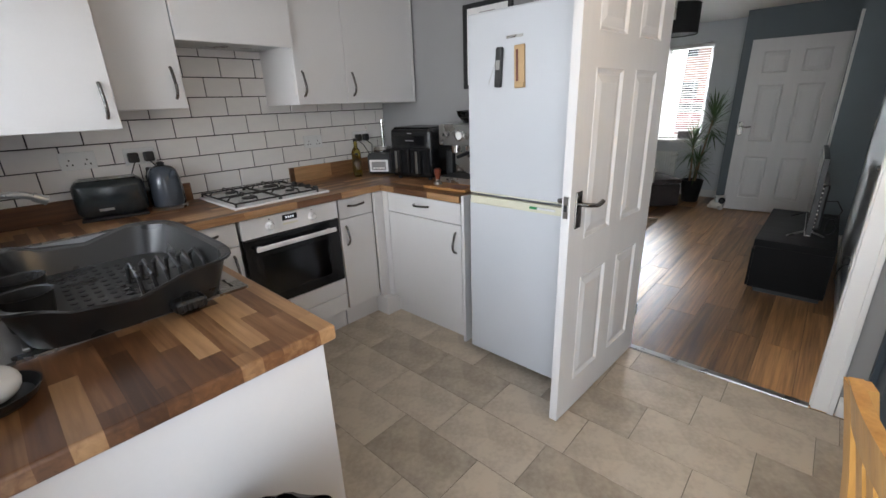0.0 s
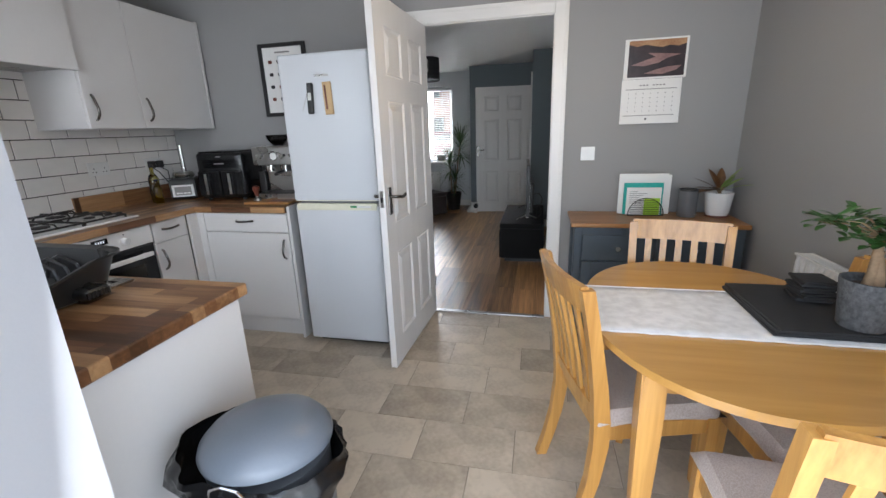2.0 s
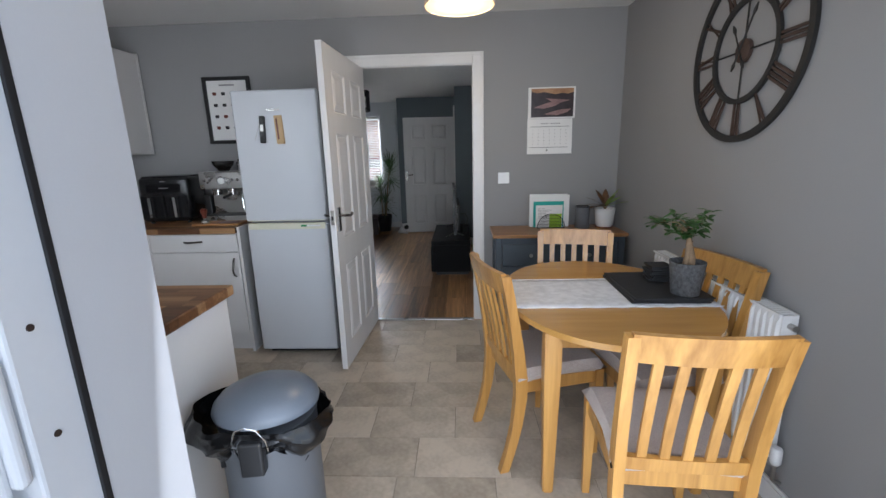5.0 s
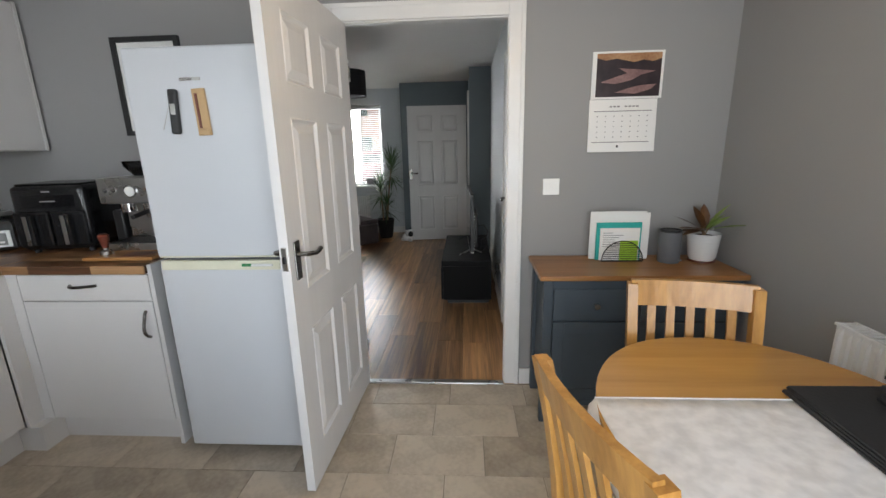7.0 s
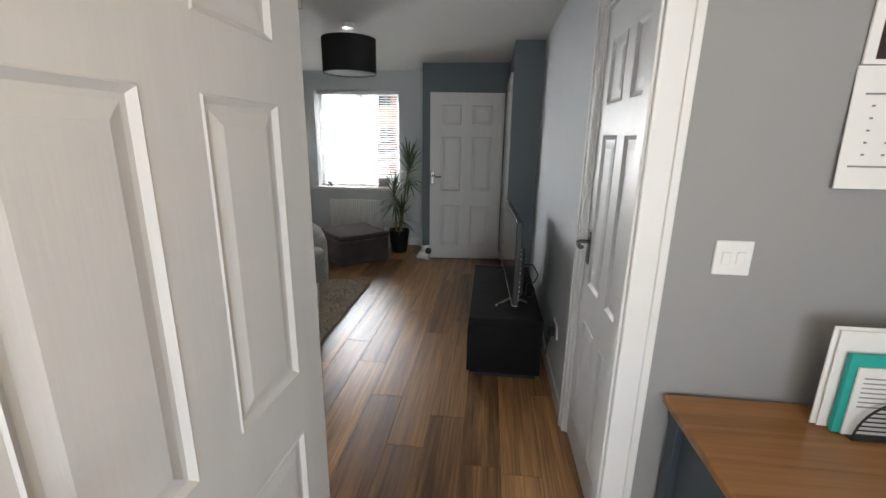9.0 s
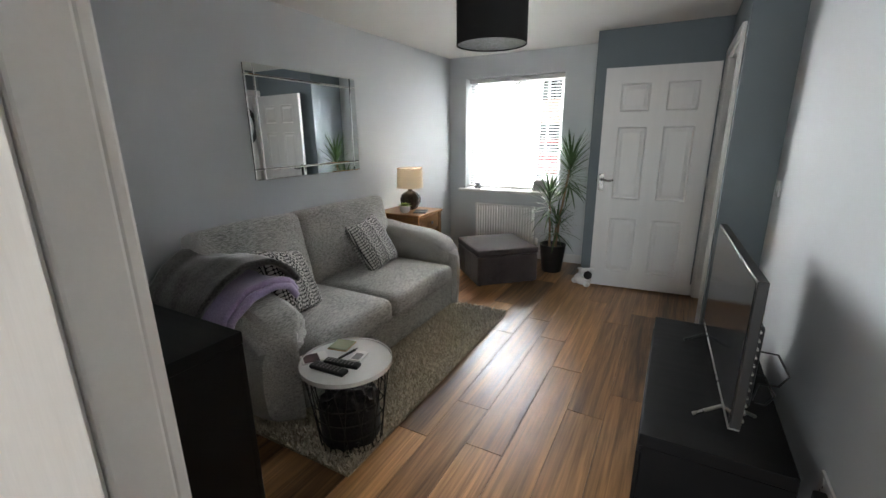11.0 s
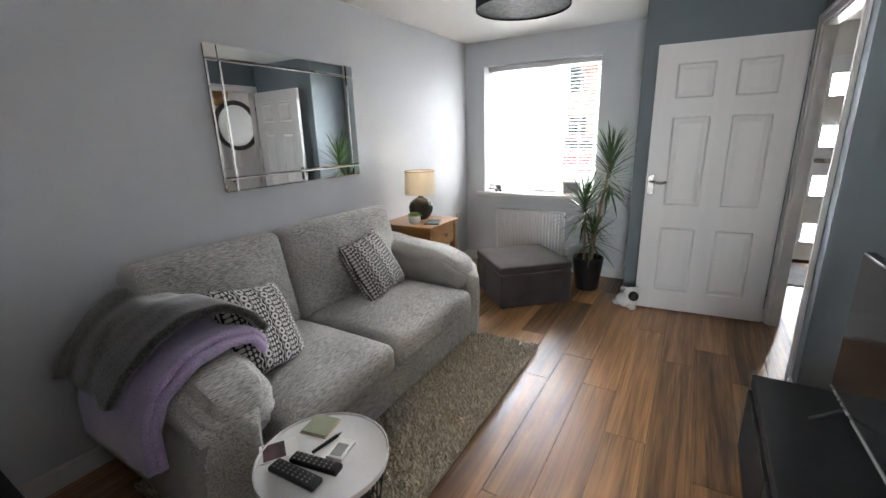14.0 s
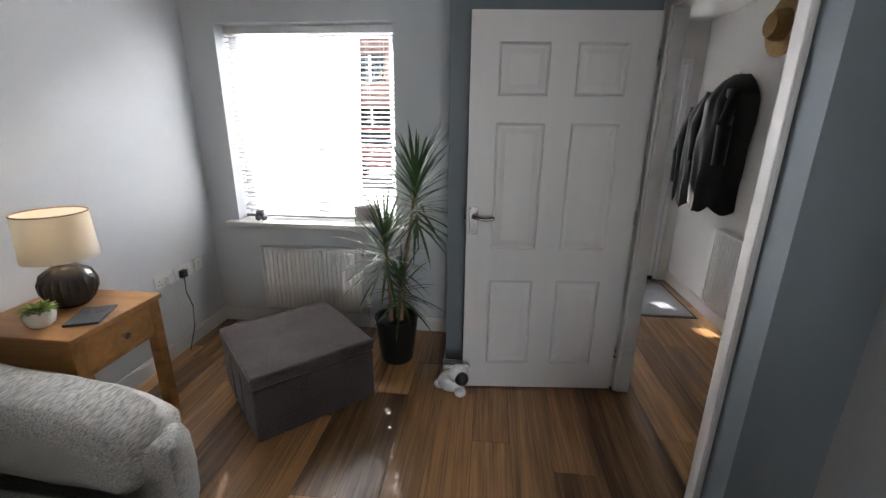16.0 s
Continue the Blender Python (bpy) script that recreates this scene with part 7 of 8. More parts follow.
def shag_rug():
    root = thing("rug", "beige shag pile rug under the sofa", "rug", pose(0, 0, 0), "", "stuff")
    x0, x1, y0, y1 = -2.05, -0.940, 3.61, 5.565
    part("backing", box(x0, y0, 0.0, x1, y1, 0.012), M_RUG, root)
    rn = np.random.RandomState(4)
    n = 36000
    xs = x0 + (x1 - x0) * rn.rand(n)
    keep = xs > -1.62
    ys = y0 + (y1 - y0) * rn.rand(n)
    keep |= ys < 3.80
    xs, ys = xs[keep], ys[keep]
    n = len(xs)
    a = rn.rand(n) * 6.283
    ln = 0.018 + 0.014 * rn.rand(n)
    lean = 0.012 + 0.012 * rn.rand(n)
    w = 0.0034
    dx, dy = np.cos(a), np.sin(a)
    verts = np.empty((n, 4, 3))
    verts[:, 0] = np.stack([xs - w * dy, ys + w * dx, np.full(n, 0.010)], 1)
    verts[:, 1] = np.stack([xs + w * dy, ys - w * dx, np.full(n, 0.010)], 1)
    verts[:, 2] = np.stack([xs + lean * dx + w * dy, ys + lean * dy - w * dx, 0.010 + ln], 1)
    verts[:, 3] = np.stack([xs + lean * dx - w * dy, ys + lean * dy + w * dx, 0.010 + ln * 0.92], 1)
    me = bpy.data.meshes.new("pile")
    me.from_pydata(verts.reshape(-1, 3).tolist(), [], np.arange(4 * n).reshape(-1, 4).tolist())
    pm = bpy.data.materials.new("shag_tufts")
    pm.use_nodes = True
    nn, ll = pm.node_tree.nodes, pm.node_tree.links
    ge = nn.new("ShaderNodeNewGeometry")
    rp = nn.new("ShaderNodeValToRGB")
    rp.color_ramp.elements[0].color = (0.36, 0.315, 0.235, 1)
    rp.color_ramp.elements[1].color = (0.78, 0.715, 0.59, 1)
    ll.new(ge.outputs["Random Per Island"], rp.inputs["Fac"])
    ll.new(rp.outputs["Color"], nn["Principled BSDF"].inputs["Base Color"])
    nn["Principled BSDF"].inputs["Roughness"].default_value = 0.95
    me.materials.append(pm)
    ob = new("pile", me)
    ob.parent = root


shag_rug()


def basket_table():
    cx, cy, r, h = -1.095, 3.82, 0.215, 0.43
    root = thing("side_table", "round white tray table on a black wire basket", "table", pose(cx, cy, 0.012))
    h -= 0.012
    part("tray", lathe([(r - 0.006, h - 0.022), (r, h - 0.018), (r, h + 0.002), (r - 0.004, h + 0.003), (r - 0.006, h - 0.006), (0.003, h - 0.006)], 48), M_WHITEPOT, root, smooth=True)
    for z, q in ((0.004, 0.150), (0.09, 0.158), (0.17, 0.168), (0.25, 0.178), (h - 0.026, 0.200)):
        part("hoop", tube([(q * math.cos(2 * math.pi * k / 40), q * math.sin(2 * math.pi * k / 40), z) for k in range(40)], 0.0032, 6, closed=True), M_IRON, root)
    for k in range(28):
        a = 2 * math.pi * k / 28
        t = 0.28 if k % 2 else -0.28
        part("wire", tube([(0.150 * math.cos(a), 0.150 * math.sin(a), 0.004), (0.176 * math.cos(a + t * 0.6), 0.176 * math.sin(a + t * 0.6), 0.22), (0.200 * math.cos(a + t), 0.200 * math.sin(a + t), h - 0.026)], 0.0022, 5), M_IRON, root)
    part("floor_wire", lathe([(0.150, 0.0), (0.150, 0.004), (0.003, 0.004)], 30), M_IRON, root)
    bl = thing("blanket", "black fleece blanket bundled in the wire basket", "blanket", pose(cx, cy, 0.0175))
    b = bmesh.new()
    bmesh.ops.create_icosphere(b, subdivisions=5, radius=1.0)
    for v in b.verts:
        p = v.co.copy()
        k = 1 - 2.2 * abs(noise.noise(p * 2.6)) + 0.5 * noise.noise(p * 7.0)
        rr = 1 + 0.16 * k
        flat = 1.18 * (1 - 0.12 * p.z)
        v.co = Vector((0.142 * flat * p.x * rr, 0.142 * flat * p.y * rr, 0.125 + 0.135 * p.z * rr))
        q = math.hypot(v.co.x, v.co.y)
        if q > 0.143:
            v.co.x *= 0.143 / q
            v.co.y *= 0.143 / q
        v.co.z = max(v.co.z, 0.0)
    part("cloth", b, M_BLACKFLEECE, bl, smooth=True)
    z = 0.43 - 0.006 + 0.0005
    co = thing("coaster", "square pale green glass coaster with a gilt edge", "coaster", pose(cx - 0.115, cy + 0.10, z, 0, 0, 12))
    part("slab", box(-0.05, -0.05, 0, 0.05, 0.05, 0.010, bevel=0.004), material("pale_green_glass", (0.33, 0.34, 0.24), 0.2), co)
    part("edge", box(-0.053, -0.053, 0, 0.053, 0.053, 0.005, bevel=0.002), M_WOODLIGHT, co)
    for dx, dy, rz, ln, wd, lb in ((-0.010, -0.106, -87, 0.19, 0.050, "black television remote control with many buttons"), (0.012, -0.042, -80, 0.18, 0.044, "slim black remote control lying beside another")):
        rm = thing("remote_control", lb, "remote control", pose(cx + dx, cy + dy, z, 0, 0, rz), "remote controls on the tray")
        part("case", box(-wd / 2, -ln / 2, 0, wd / 2, ln / 2, 0.020, bevel=0.007, seg=3), M_BLACK, rm, smooth=True)
        kb = bmesh.new()
        for i in range(3):
            for j in range(8):
                lathe([(0.0038, 0.0198), (0.0034, 0.0218)], 8, bm=kb, at=((i - 1) * 0.012, -ln * 0.4 + j * ln * 0.105, 0))
        part("buttons", kb, M_GREYINK, rm)
    cd = thing("card", "printed leaflet lying on the tray", "card", pose(cx - 0.150, cy - 0.055, z, 0, 0, -34))
    part("sheet", box(-0.045, -0.06, 0, 0.045, 0.06, 0.003), M_PAPER, cd)
    part("picture", box(-0.04, -0.05, 0.003, 0.04, 0.02, 0.0036), M_SUNSET, cd)
    pn = thing("pen", "dark ballpoint pen lying on the white tray", "pen", pose(cx - 0.030, cy + 0.040, z, 0, 0, -8))
    part("barrel", tube([(0, -0.050, 0.006), (0, 0.050, 0.006)], 0.006, 10), M_BLACK, pn, smooth=True)
    part("tip", tube([(0, 0.050, 0.006), (0, 0.064, 0.006)], 0.0045, 10), M_CHROME, pn, smooth=True)
    bx = thing("pen_box", "white and grey packet lying on the tray", "box", pose(cx + 0.036, cy + 0.046, z, 0, 0, 12))
    part("carton", box(-0.03, -0.045, 0, 0.03, 0.045, 0.012, bevel=0.002), M_PAPER, bx)
    part("label", box(-0.02, -0.035, 0.012, 0.02, 0.02, 0.0128), M_GREYINK, bx)


basket_table()


def end_table():
    x0, x1, y0, y1, h = -2.345, -1.860, 5.700, 6.130, 0.735
    root = thing("end_table", "honey oak end table with one drawer", "table", pose((x0 + x1) / 2, (y0 + y1) / 2, 0))
    w, d = (x1 - x0) / 2, (y1 - y0) / 2
    part("top", box(-w, -d - 0.012, h - 0.024, w + 0.012, d + 0.012, h, bevel=0.005, seg=3), M_OAK, root)
    for sx in (-1, 1):
        for sy in (-1, 1):
            part("leg", box(min(sx * w, sx * (w - 0.048)) - 0.0, min(sy * d, sy * (d - 0.048)), 0, max(sx * w, sx * (w - 0.048)), max(sy * d, sy * (d - 0.048)), h - 0.025, bevel=0.003), M_OAK, root)
    part("side_rail", box(-w + 0.05, -d + 0.006, h - 0.19, w - 0.05, -d + 0.022, h - 0.025), M_OAK, root)
    part("side_rail", box(-w + 0.05, d - 0.022, h - 0.19, w - 0.05, d - 0.006, h - 0.025), M_OAK, root)
    part("back_rail", box(-w + 0.006, -d + 0.05, h - 0.19, -w + 0.022, d - 0.05, h - 0.025), M_OAK, root)
    part("lower_rail", box(w - 0.03, -d + 0.05, h - 0.19, w - 0.01, d - 0.05, h - 0.172), M_OAK, root)
    dr = part("drawer_front", box(w - 0.022, -d + 0.052, h - 0.168, w - 0.004, d - 0.052, h - 0.030, bevel=0.003), M_OAK, root)
    part("knob", tube([(w - 0.004, 0, h - 0.10), (w + 0.022, 0, h - 0.10)], 0.008, 14, taper=0.015), M_CHROME, dr, "round chrome knob", smooth=True)


end_table()
ET = 0.735


def table_lamp():
    root = thing("table_lamp", "ribbed dark ceramic lamp with a cream linen shade", "lamp", pose(-2.120, 5.975, ET))
    b = bmesh.new()
    n = 44
    prof = [(0.045, 0.0), (0.055, 0.004), (0.077, 0.03), (0.096, 0.075), (0.099, 0.108), (0.084, 0.148), (0.047, 0.176), (0.026, 0.186)]
    rows = [[b.verts.new((r * (1 + (0.045 if k % 2 else -0.02) * (1 if 0.02 < z < 0.16 else 0)) * math.cos(2 * math.pi * k / n), r * (1 + (0.045 if k % 2 else -0.02) * (1 if 0.02 < z < 0.16 else 0)) * math.sin(2 * math.pi * k / n), z)) for k in range(n)] for r, z in prof]
    for lo, hi in zip(rows, rows[1:]):
        for k in range(n):
            b.faces.new((lo[k], lo[(k + 1) % n], hi[(k + 1) % n], hi[k]))
    b.faces.new(rows[0][::-1])
    b.faces.new(rows[-1])
    part("base", b, M_CERAMIC, root, "ribbed dark bronze ceramic body", smooth=True)
    part("neck", lathe([(0.022, 0.186), (0.020, 0.228), (0.016, 0.233)], 20), M_CERAMIC, root, smooth=True)
    part("shade", lathe([(0.130, 0.215), (0.122, 0.405), (0.1205, 0.405), (0.1285, 0.215)], 44, close=False), M_LINEN, root, "cream linen drum shade", smooth=True)
    part("shade_rim", lathe([(0.1235, 0.401), (0.1235, 0.4065), (0.1198, 0.4065), (0.1198, 0.401)], 44, close=False), M_BARK, root)
    bb = bmesh.new()
    bmesh.ops.create_icosphere(bb, subdivisions=3, radius=0.028)
    shift(bb, 0, 0, 0.29)
    part("bulb", bb, M_BULB_L, root, "warm lit bulb", smooth=True)
    lamp("table_lamp_bulb", "POINT", 0.4, (1.0, 0.82, 0.6), Matrix.Translation((-2.120, 5.975, ET + 0.33)), radius=0.03)


table_lamp()


def succulent():
    root = thing("succulent", "small green succulent in a white bowl pot", "plant", pose(-2.060, 5.785, ET))
    part("pot", lathe([(0.030, 0), (0.045, 0.015), (0.052, 0.045), (0.046, 0.066), (0.042, 0.066), (0.045, 0.05)], 26), M_WHITEPOT, root, smooth=True)
    part("soil", lathe([(0.044, 0.055), (0.003, 0.06)], 18), M_SOIL, root)
    rn = random.Random(8)
    for ring, cnt, el, ln in ((0, 6, 1.3, 0.045), (1, 10, 0.7, 0.055), (2, 13, 0.25, 0.062)):
        for k in range(cnt):
            a = 2 * math.pi * k / cnt + ring * 0.4
            b = bmesh.new()
            leaf(b, (0.008 * math.cos(a), 0.008 * math.sin(a), 0.062), (math.cos(a), math.sin(a), el + rn.uniform(-0.1, 0.1)), ln, 0.022, cup=0.6)
            part("leaf", b, M_LEAF2, root)


succulent()
bk = thing("notebook", "slim dark notebook lying on the oak table", "book", pose(-1.945, 5.88, ET, 0, 0, 22))
part("cover", box(-0.06, -0.085, 0, 0.06, 0.085, 0.010, bevel=0.002), M_NAVY, bk)
part("picture", box(-0.035, 0.01, 0.010, 0.045, 0.07, 0.0108), M_STONEPOT, bk)


def ottoman():
    root = thing("ottoman", "dark grey velvet square storage ottoman", "ottoman", pose(-1.400, 6.485, 0, 0, 0, 44))
    h = 0.318
    part("body", soft_box(-h, -h, 0.012, h, h, 0.297, 0.012, 2, 3, 0.003), M_OTTO, root, smooth=True)
    q = soft_box(-h - 0.006, -h - 0.006, 0.300, h + 0.006, h + 0.006, 0.368, 0.022, 4, 7, 0.004)
    bulge(q, 2, 0.012, 0.300, 0.368, ((0, 0, 0.3), (1, 0, 0.3)))
    part("lid", q, M_OTTO, root, smooth=True)
    part("piping", tube([(-h - 0.002, -h - 0.002, 0.358), (h + 0.002, -h - 0.002, 0.358), (h + 0.002, h + 0.002, 0.358), (-h - 0.002, h + 0.002, 0.358)], 0.005, 6, closed=True), M_OTTO, root)
    for k in (-0.1, 0.1):
        part("seam", box(-h - 0.004, k - 0.002, 0.03, -h + 0.001, k + 0.002, 0.29), M_OTTO, root)
    for sx in (-1, 1):
        for sy in (-1, 1):
            part("glide", lathe([(0.015, 0), (0.015, 0.014)], 10, at=(sx * 0.28, sy * 0.28, 0)), M_BLACK, root)


ottoman()


def dracaena():
    root = thing("dracaena", "three-headed dracaena in a black floor pot", "plant", pose(-0.915, 6.905, 0))
    part("pot", lathe([(0.098, 0), (0.103, 0.006), (0.137, 0.29), (0.140, 0.30), (0.130, 0.30), (0.124, 0.26)], 36), M_BLACK, root, "black tapered pot", smooth=True)
    part("soil", lathe([(0.126, 0.262), (0.06, 0.272), (0.003, 0.275)], 24), M_SOIL, root)
    rn = random.Random(21)
    for sx, sy, tx, ty, h, nleaf, ln in ((0.03, 0.0, 0.135, 0.0, 1.16, 104, 0.37), (-0.03, -0.02, -0.045, -0.05, 0.80, 76, 0.35), (0.0, 0.03, 0.03, 0.0, 0.52, 46, 0.31)):
        st = tube([(sx, sy, 0.26), (sx + 0.3 * (tx - sx), sy, 0.26 + (h - 0.26) * 0.4), (tx, ty, h)], 0.013, 8, taper=0.010)
        part("stem", st, M_BARK, root, smooth=True)
        b = bmesh.new()
        for k in range(nleaf):
            f = k / nleaf
            a = k * 2.399
            el = 2.9 * f ** 1.5 - 0.45
            way = Vector((math.cos(a), math.sin(a), el))
            blade(b, (tx, ty, h - 0.22 * h * (1 - f) + 0.04 * f), way, ln * rn.uniform(0.75, 1.05), 0.027, rn.uniform(0.35, 0.9) * (1 - 0.5 * f), 6)
        part("leaf_crown", b, M_LEAF3, root, "crown of narrow arching leaves")


dracaena()


def toy_dog():
    b = bmesh.new()

    def blob(c, s, sub=3):
        q = bmesh.new()
        bmesh.ops.create_icosphere(q, subdivisions=sub, radius=1.0)
        q.transform(Matrix.Translation(c) @ Matrix.Diagonal((*s, 1)))
        merge(b, q)

    blob((0, 0, 0.065), (0.085, 0.060, 0.065))
    blob((0.035, -0.03, 0.135), (0.058, 0.052, 0.055))
    blob((-0.07, 0.02, 0.03), (0.04, 0.03, 0.03))
    blob((0.05, -0.05, 0.03), (0.035, 0.035, 0.03))
    b.faces.ensure_lookup_table()
    nf = len(b.faces)
    q = bmesh.new()
    bmesh.ops.create_icosphere(q, subdivisions=3, radius=1.0)
    q.transform(Matrix.Translation((0.058, -0.068, 0.128)) @ Matrix.Diagonal((0.040, 0.030, 0.042, 1)))
    for f in q.faces:
        f.material_index = 1
    merge(b, q)
    blob((0.075, -0.02, 0.18), (0.03, 0.012, 0.014))
    blob((-0.02, -0.03, 0.175), (0.03, 0.012, 0.014))
    ob = part("doorstop", b, [M_WHITEPOT, M_BLACK], None, smooth=True)
    ob.matrix_world = pose(-0.525, 6.585, 0)
    tagged(ob, "white plush toy doorstop with one black patch", "doorstop")


toy_dog()
radiator("radiator", pose(-1.975, LY1 - 0.078, 0.155, 0, 0, 0), 0.735, 0.47, "white ribbed radiator under the living room window", valve=1)


def sill_things():
    kn = thing("ornament", "small silver knot ornament on the window board", "ornament", pose(-1.98, 7.30, 0.80))
    rn = random.Random(2)
    for k in range(6):
        q = bmesh.new()
        bmesh.ops.create_icosphere(q, subdivisions=2, radius=0.022)
        shift(q, 0.022 * math.cos(k * 1.047), 0.012 * math.sin(2 * k), 0.022 + 0.021 * (k % 3))
        part("bead", q, M_SIDEGREY, kn, smooth=True)
    ph = thing("photo_frame", "silver photo frame standing on the window board", "photo frame", pose(-1.205, 7.32, 0.801, -8, 0, 12))
    for a in ((-0.085, 0.0, -0.068, 0.13), (0.068, 0.0, 0.085, 0.13), (-0.068, 0.0, 0.068, 0.017), (-0.068, 0.113, 0.068, 0.13)):
        part("frame", box(a[0], -0.012, a[1], a[2], 0.0, a[3], bevel=0.002), M_STEEL, ph)
    part("picture", box(-0.068, -0.006, 0.017, 0.068, -0.001, 0.113), M_GREYINK, ph)


sill_things()


def wall_mirror():
    y0, y1, z0, z1 = 4.420, 5.510, 1.154, 1.914
    root = thing("wall_mirror", "large rectangular mirror with mirrored border strips above the sofa", "mirror", pose(WX, (y0 + y1) / 2, (z0 + z1) / 2))
    w, h = (y1 - y0) / 2, (z1 - z0) / 2
    part("backing", box(0.0, -w + 0.004, -h + 0.004, 0.014, w - 0.004, h - 0.004), M_BLACK, root)
    e, g = 0.075, 0.003

    def pane(a, b, c, d, nm):
        q = bmesh.new()
        bv = 0.007
        lo = [q.verts.new((0.016, y, z)) for y, z in ((a, b), (c, b), (c, d), (a, d))]
        hi = [q.verts.new((0.0205, y, z)) for y, z in ((a + bv, b + bv), (c - bv, b + bv), (c - bv, d - bv), (a + bv, d - bv))]
        bk_ = [q.verts.new((0.0142, y, z)) for y, z in ((a, b), (c, b), (c, d), (a, d))]
        q.faces.new(hi)
        for k in range(4):
            q.faces.new((lo[k], lo[(k + 1) % 4], hi[(k + 1) % 4], hi[k]))
            q.faces.new((bk_[k], bk_[(k + 1) % 4], lo[(k + 1) % 4], lo[k]))
        part(nm, q, M_MIRROR, root)

    pane(-w + e, -h + e, w - e, h - e, "mirror_glass")
    pane(-w + e, h - e + g, w - e, h, "border_strip")
    pane(-w + e, -h, w - e, -h + e - g, "border_strip")
    pane(-w, -h + e, -w + e - g, h - e, "border_strip")
    pane(w - e + g, -h + e, w, h - e, "border_strip")
    for a, c in ((-w, -w + e - g), (w - e + g, w)):
        for b, d in ((-h, -h + e - g), (h - e + g, h)):
            pane(a, b, c, d, "corner_square")


wall_mirror()


def drum_pendant():
    x, y, z = -0.895, 5.04, 1.962
    root = thing("pendant_lamp", "black drum pendant lamp, unlit, under the ceiling", "lamp", pose(x, y, z))
    part("cord", tube([(0, 0, 0.24), (0, 0, LZ - z)], 0.003, 6), M_WHITEPOT, root)
    part("ceiling_rose", lathe([(0.045, LZ - z - 0.03), (0.05, LZ - z)], 20), M_WHITEPOT, root)
    part("shade", lathe([(0.21, 0.0), (0.21, 0.255), (0.207, 0.255), (0.207, 0.0)], 48, close=False), M_SHADE_BLACK, root, smooth=True)
    part("diffuser", lathe([(0.206, 0.006), (0.206, 0.010), (0.003, 0.011)], 48), M_STONEPOT, root, "grey fabric diffuser")


drum_pendant()


def tv_bench():
    x0, x1, y0, y1, h = 0.158, 0.610, 3.94, 5.065, 0.41
    root = thing("tv_bench", "low black-brown television bench", "tv bench", pose((x0 + x1) / 2, (y0 + y1) / 2, 0))
    w, d = (x1 - x0) / 2, (y1 - y0) / 2
    part("top", box(-w, -d, h - 0.05, w, d, h, bevel=0.002), M_BLACKWOOD, root)
    part("side", box(-w + 0.012, -d, 0.04, w, -d + 0.05, h - 0.051), M_BLACKWOOD, root)
    part("side", box(-w + 0.012, d - 0.05, 0.04, w, d, h - 0.051), M_BLACKWOOD, root)
    part("bottom", box(-w + 0.012, -d + 0.05, 0.04, w, d - 0.05, 0.09), M_BLACKWOOD, root)
    part("back", box(w - 0.01, -d + 0.05, 0.09, w, d - 0.05, h - 0.051), M_BLACKWOOD, root)
    for k in (-1, 1):
        a, b = (-d + 0.003, -0.002) if k < 0 else (0.002, d - 0.003)
        q = part("drawer_front", box(-w - 0.006, a, 0.045, -w + 0.011, b, h - 0.075, bevel=0.002), M_BLACKWOOD, root)
    part("plinth", box(-w + 0.05, -d + 0.03, 0, w - 0.02, d - 0.03, 0.04), M_BLACK, root)


tv_bench()


def television():
    root = thing("television", "flat black television on two splayed feet, off", "television", pose(0.420, 4.520, 0.41, 0, 0, 2.0))
    w, z0, z1 = 0.485, 0.052, 0.585
    part("panel", box(-0.012, -w, z0, 0.020, w, z1, bevel=0.003), M_BLACK, root)
    part("screen", box(-0.0150, -w + 0.008, z0 + 0.014, -0.0122, w - 0.008, z1 - 0.008), M_BLACK_GLOSS, root)
    part("trim", box(-0.0165, -w, z0 - 0.004, 0.018, w, z0 + 0.003, bevel=0.001), M_STEEL, root, "thin silver lower edge")
    part("rear_housing", box(0.0202, -w + 0.12, z0 + 0.02, 0.062, w - 0.12, z0 + 0.34, bevel=0.012), M_BLACK, root)
    for k in range(12):
        part("connector", box(0.0202, -w + 0.004, z0 + 0.03 + 0.030 * k, 0.026, -w + 0.02, z0 + 0.037 + 0.030 * k), M_STEEL, root)
    for y in (-0.33, 0.33):
        b = tube([(0.0, y, z0), (-0.055, y - 0.02, 0.028), (-0.11, y - 0.045, 0.007)], 0.0065, 8)
        tube([(0.0, y, z0), (0.055, y + 0.02, 0.028), (0.10, y + 0.035, 0.007)], 0.0065, 8, bm=b)
        part("foot", b, M_STEEL if y < 0 else M_BLACK, root, smooth=True)
    for y, z in ((-0.30, 0.26), (-0.20, 0.12)):
        part("cable", tube([(0.06, y + 0.03, z), (0.12, y - 0.02, z + 0.02), (0.155, y - 0.05, z - 0.04), (0.14, y - 0.02, z - 0.10), (0.10, y + 0.05, z - 0.14), (0.10, y + 0.1, max(0.01, z - 0.24))], 0.004, 6), M_BLACK, root, smooth=True)


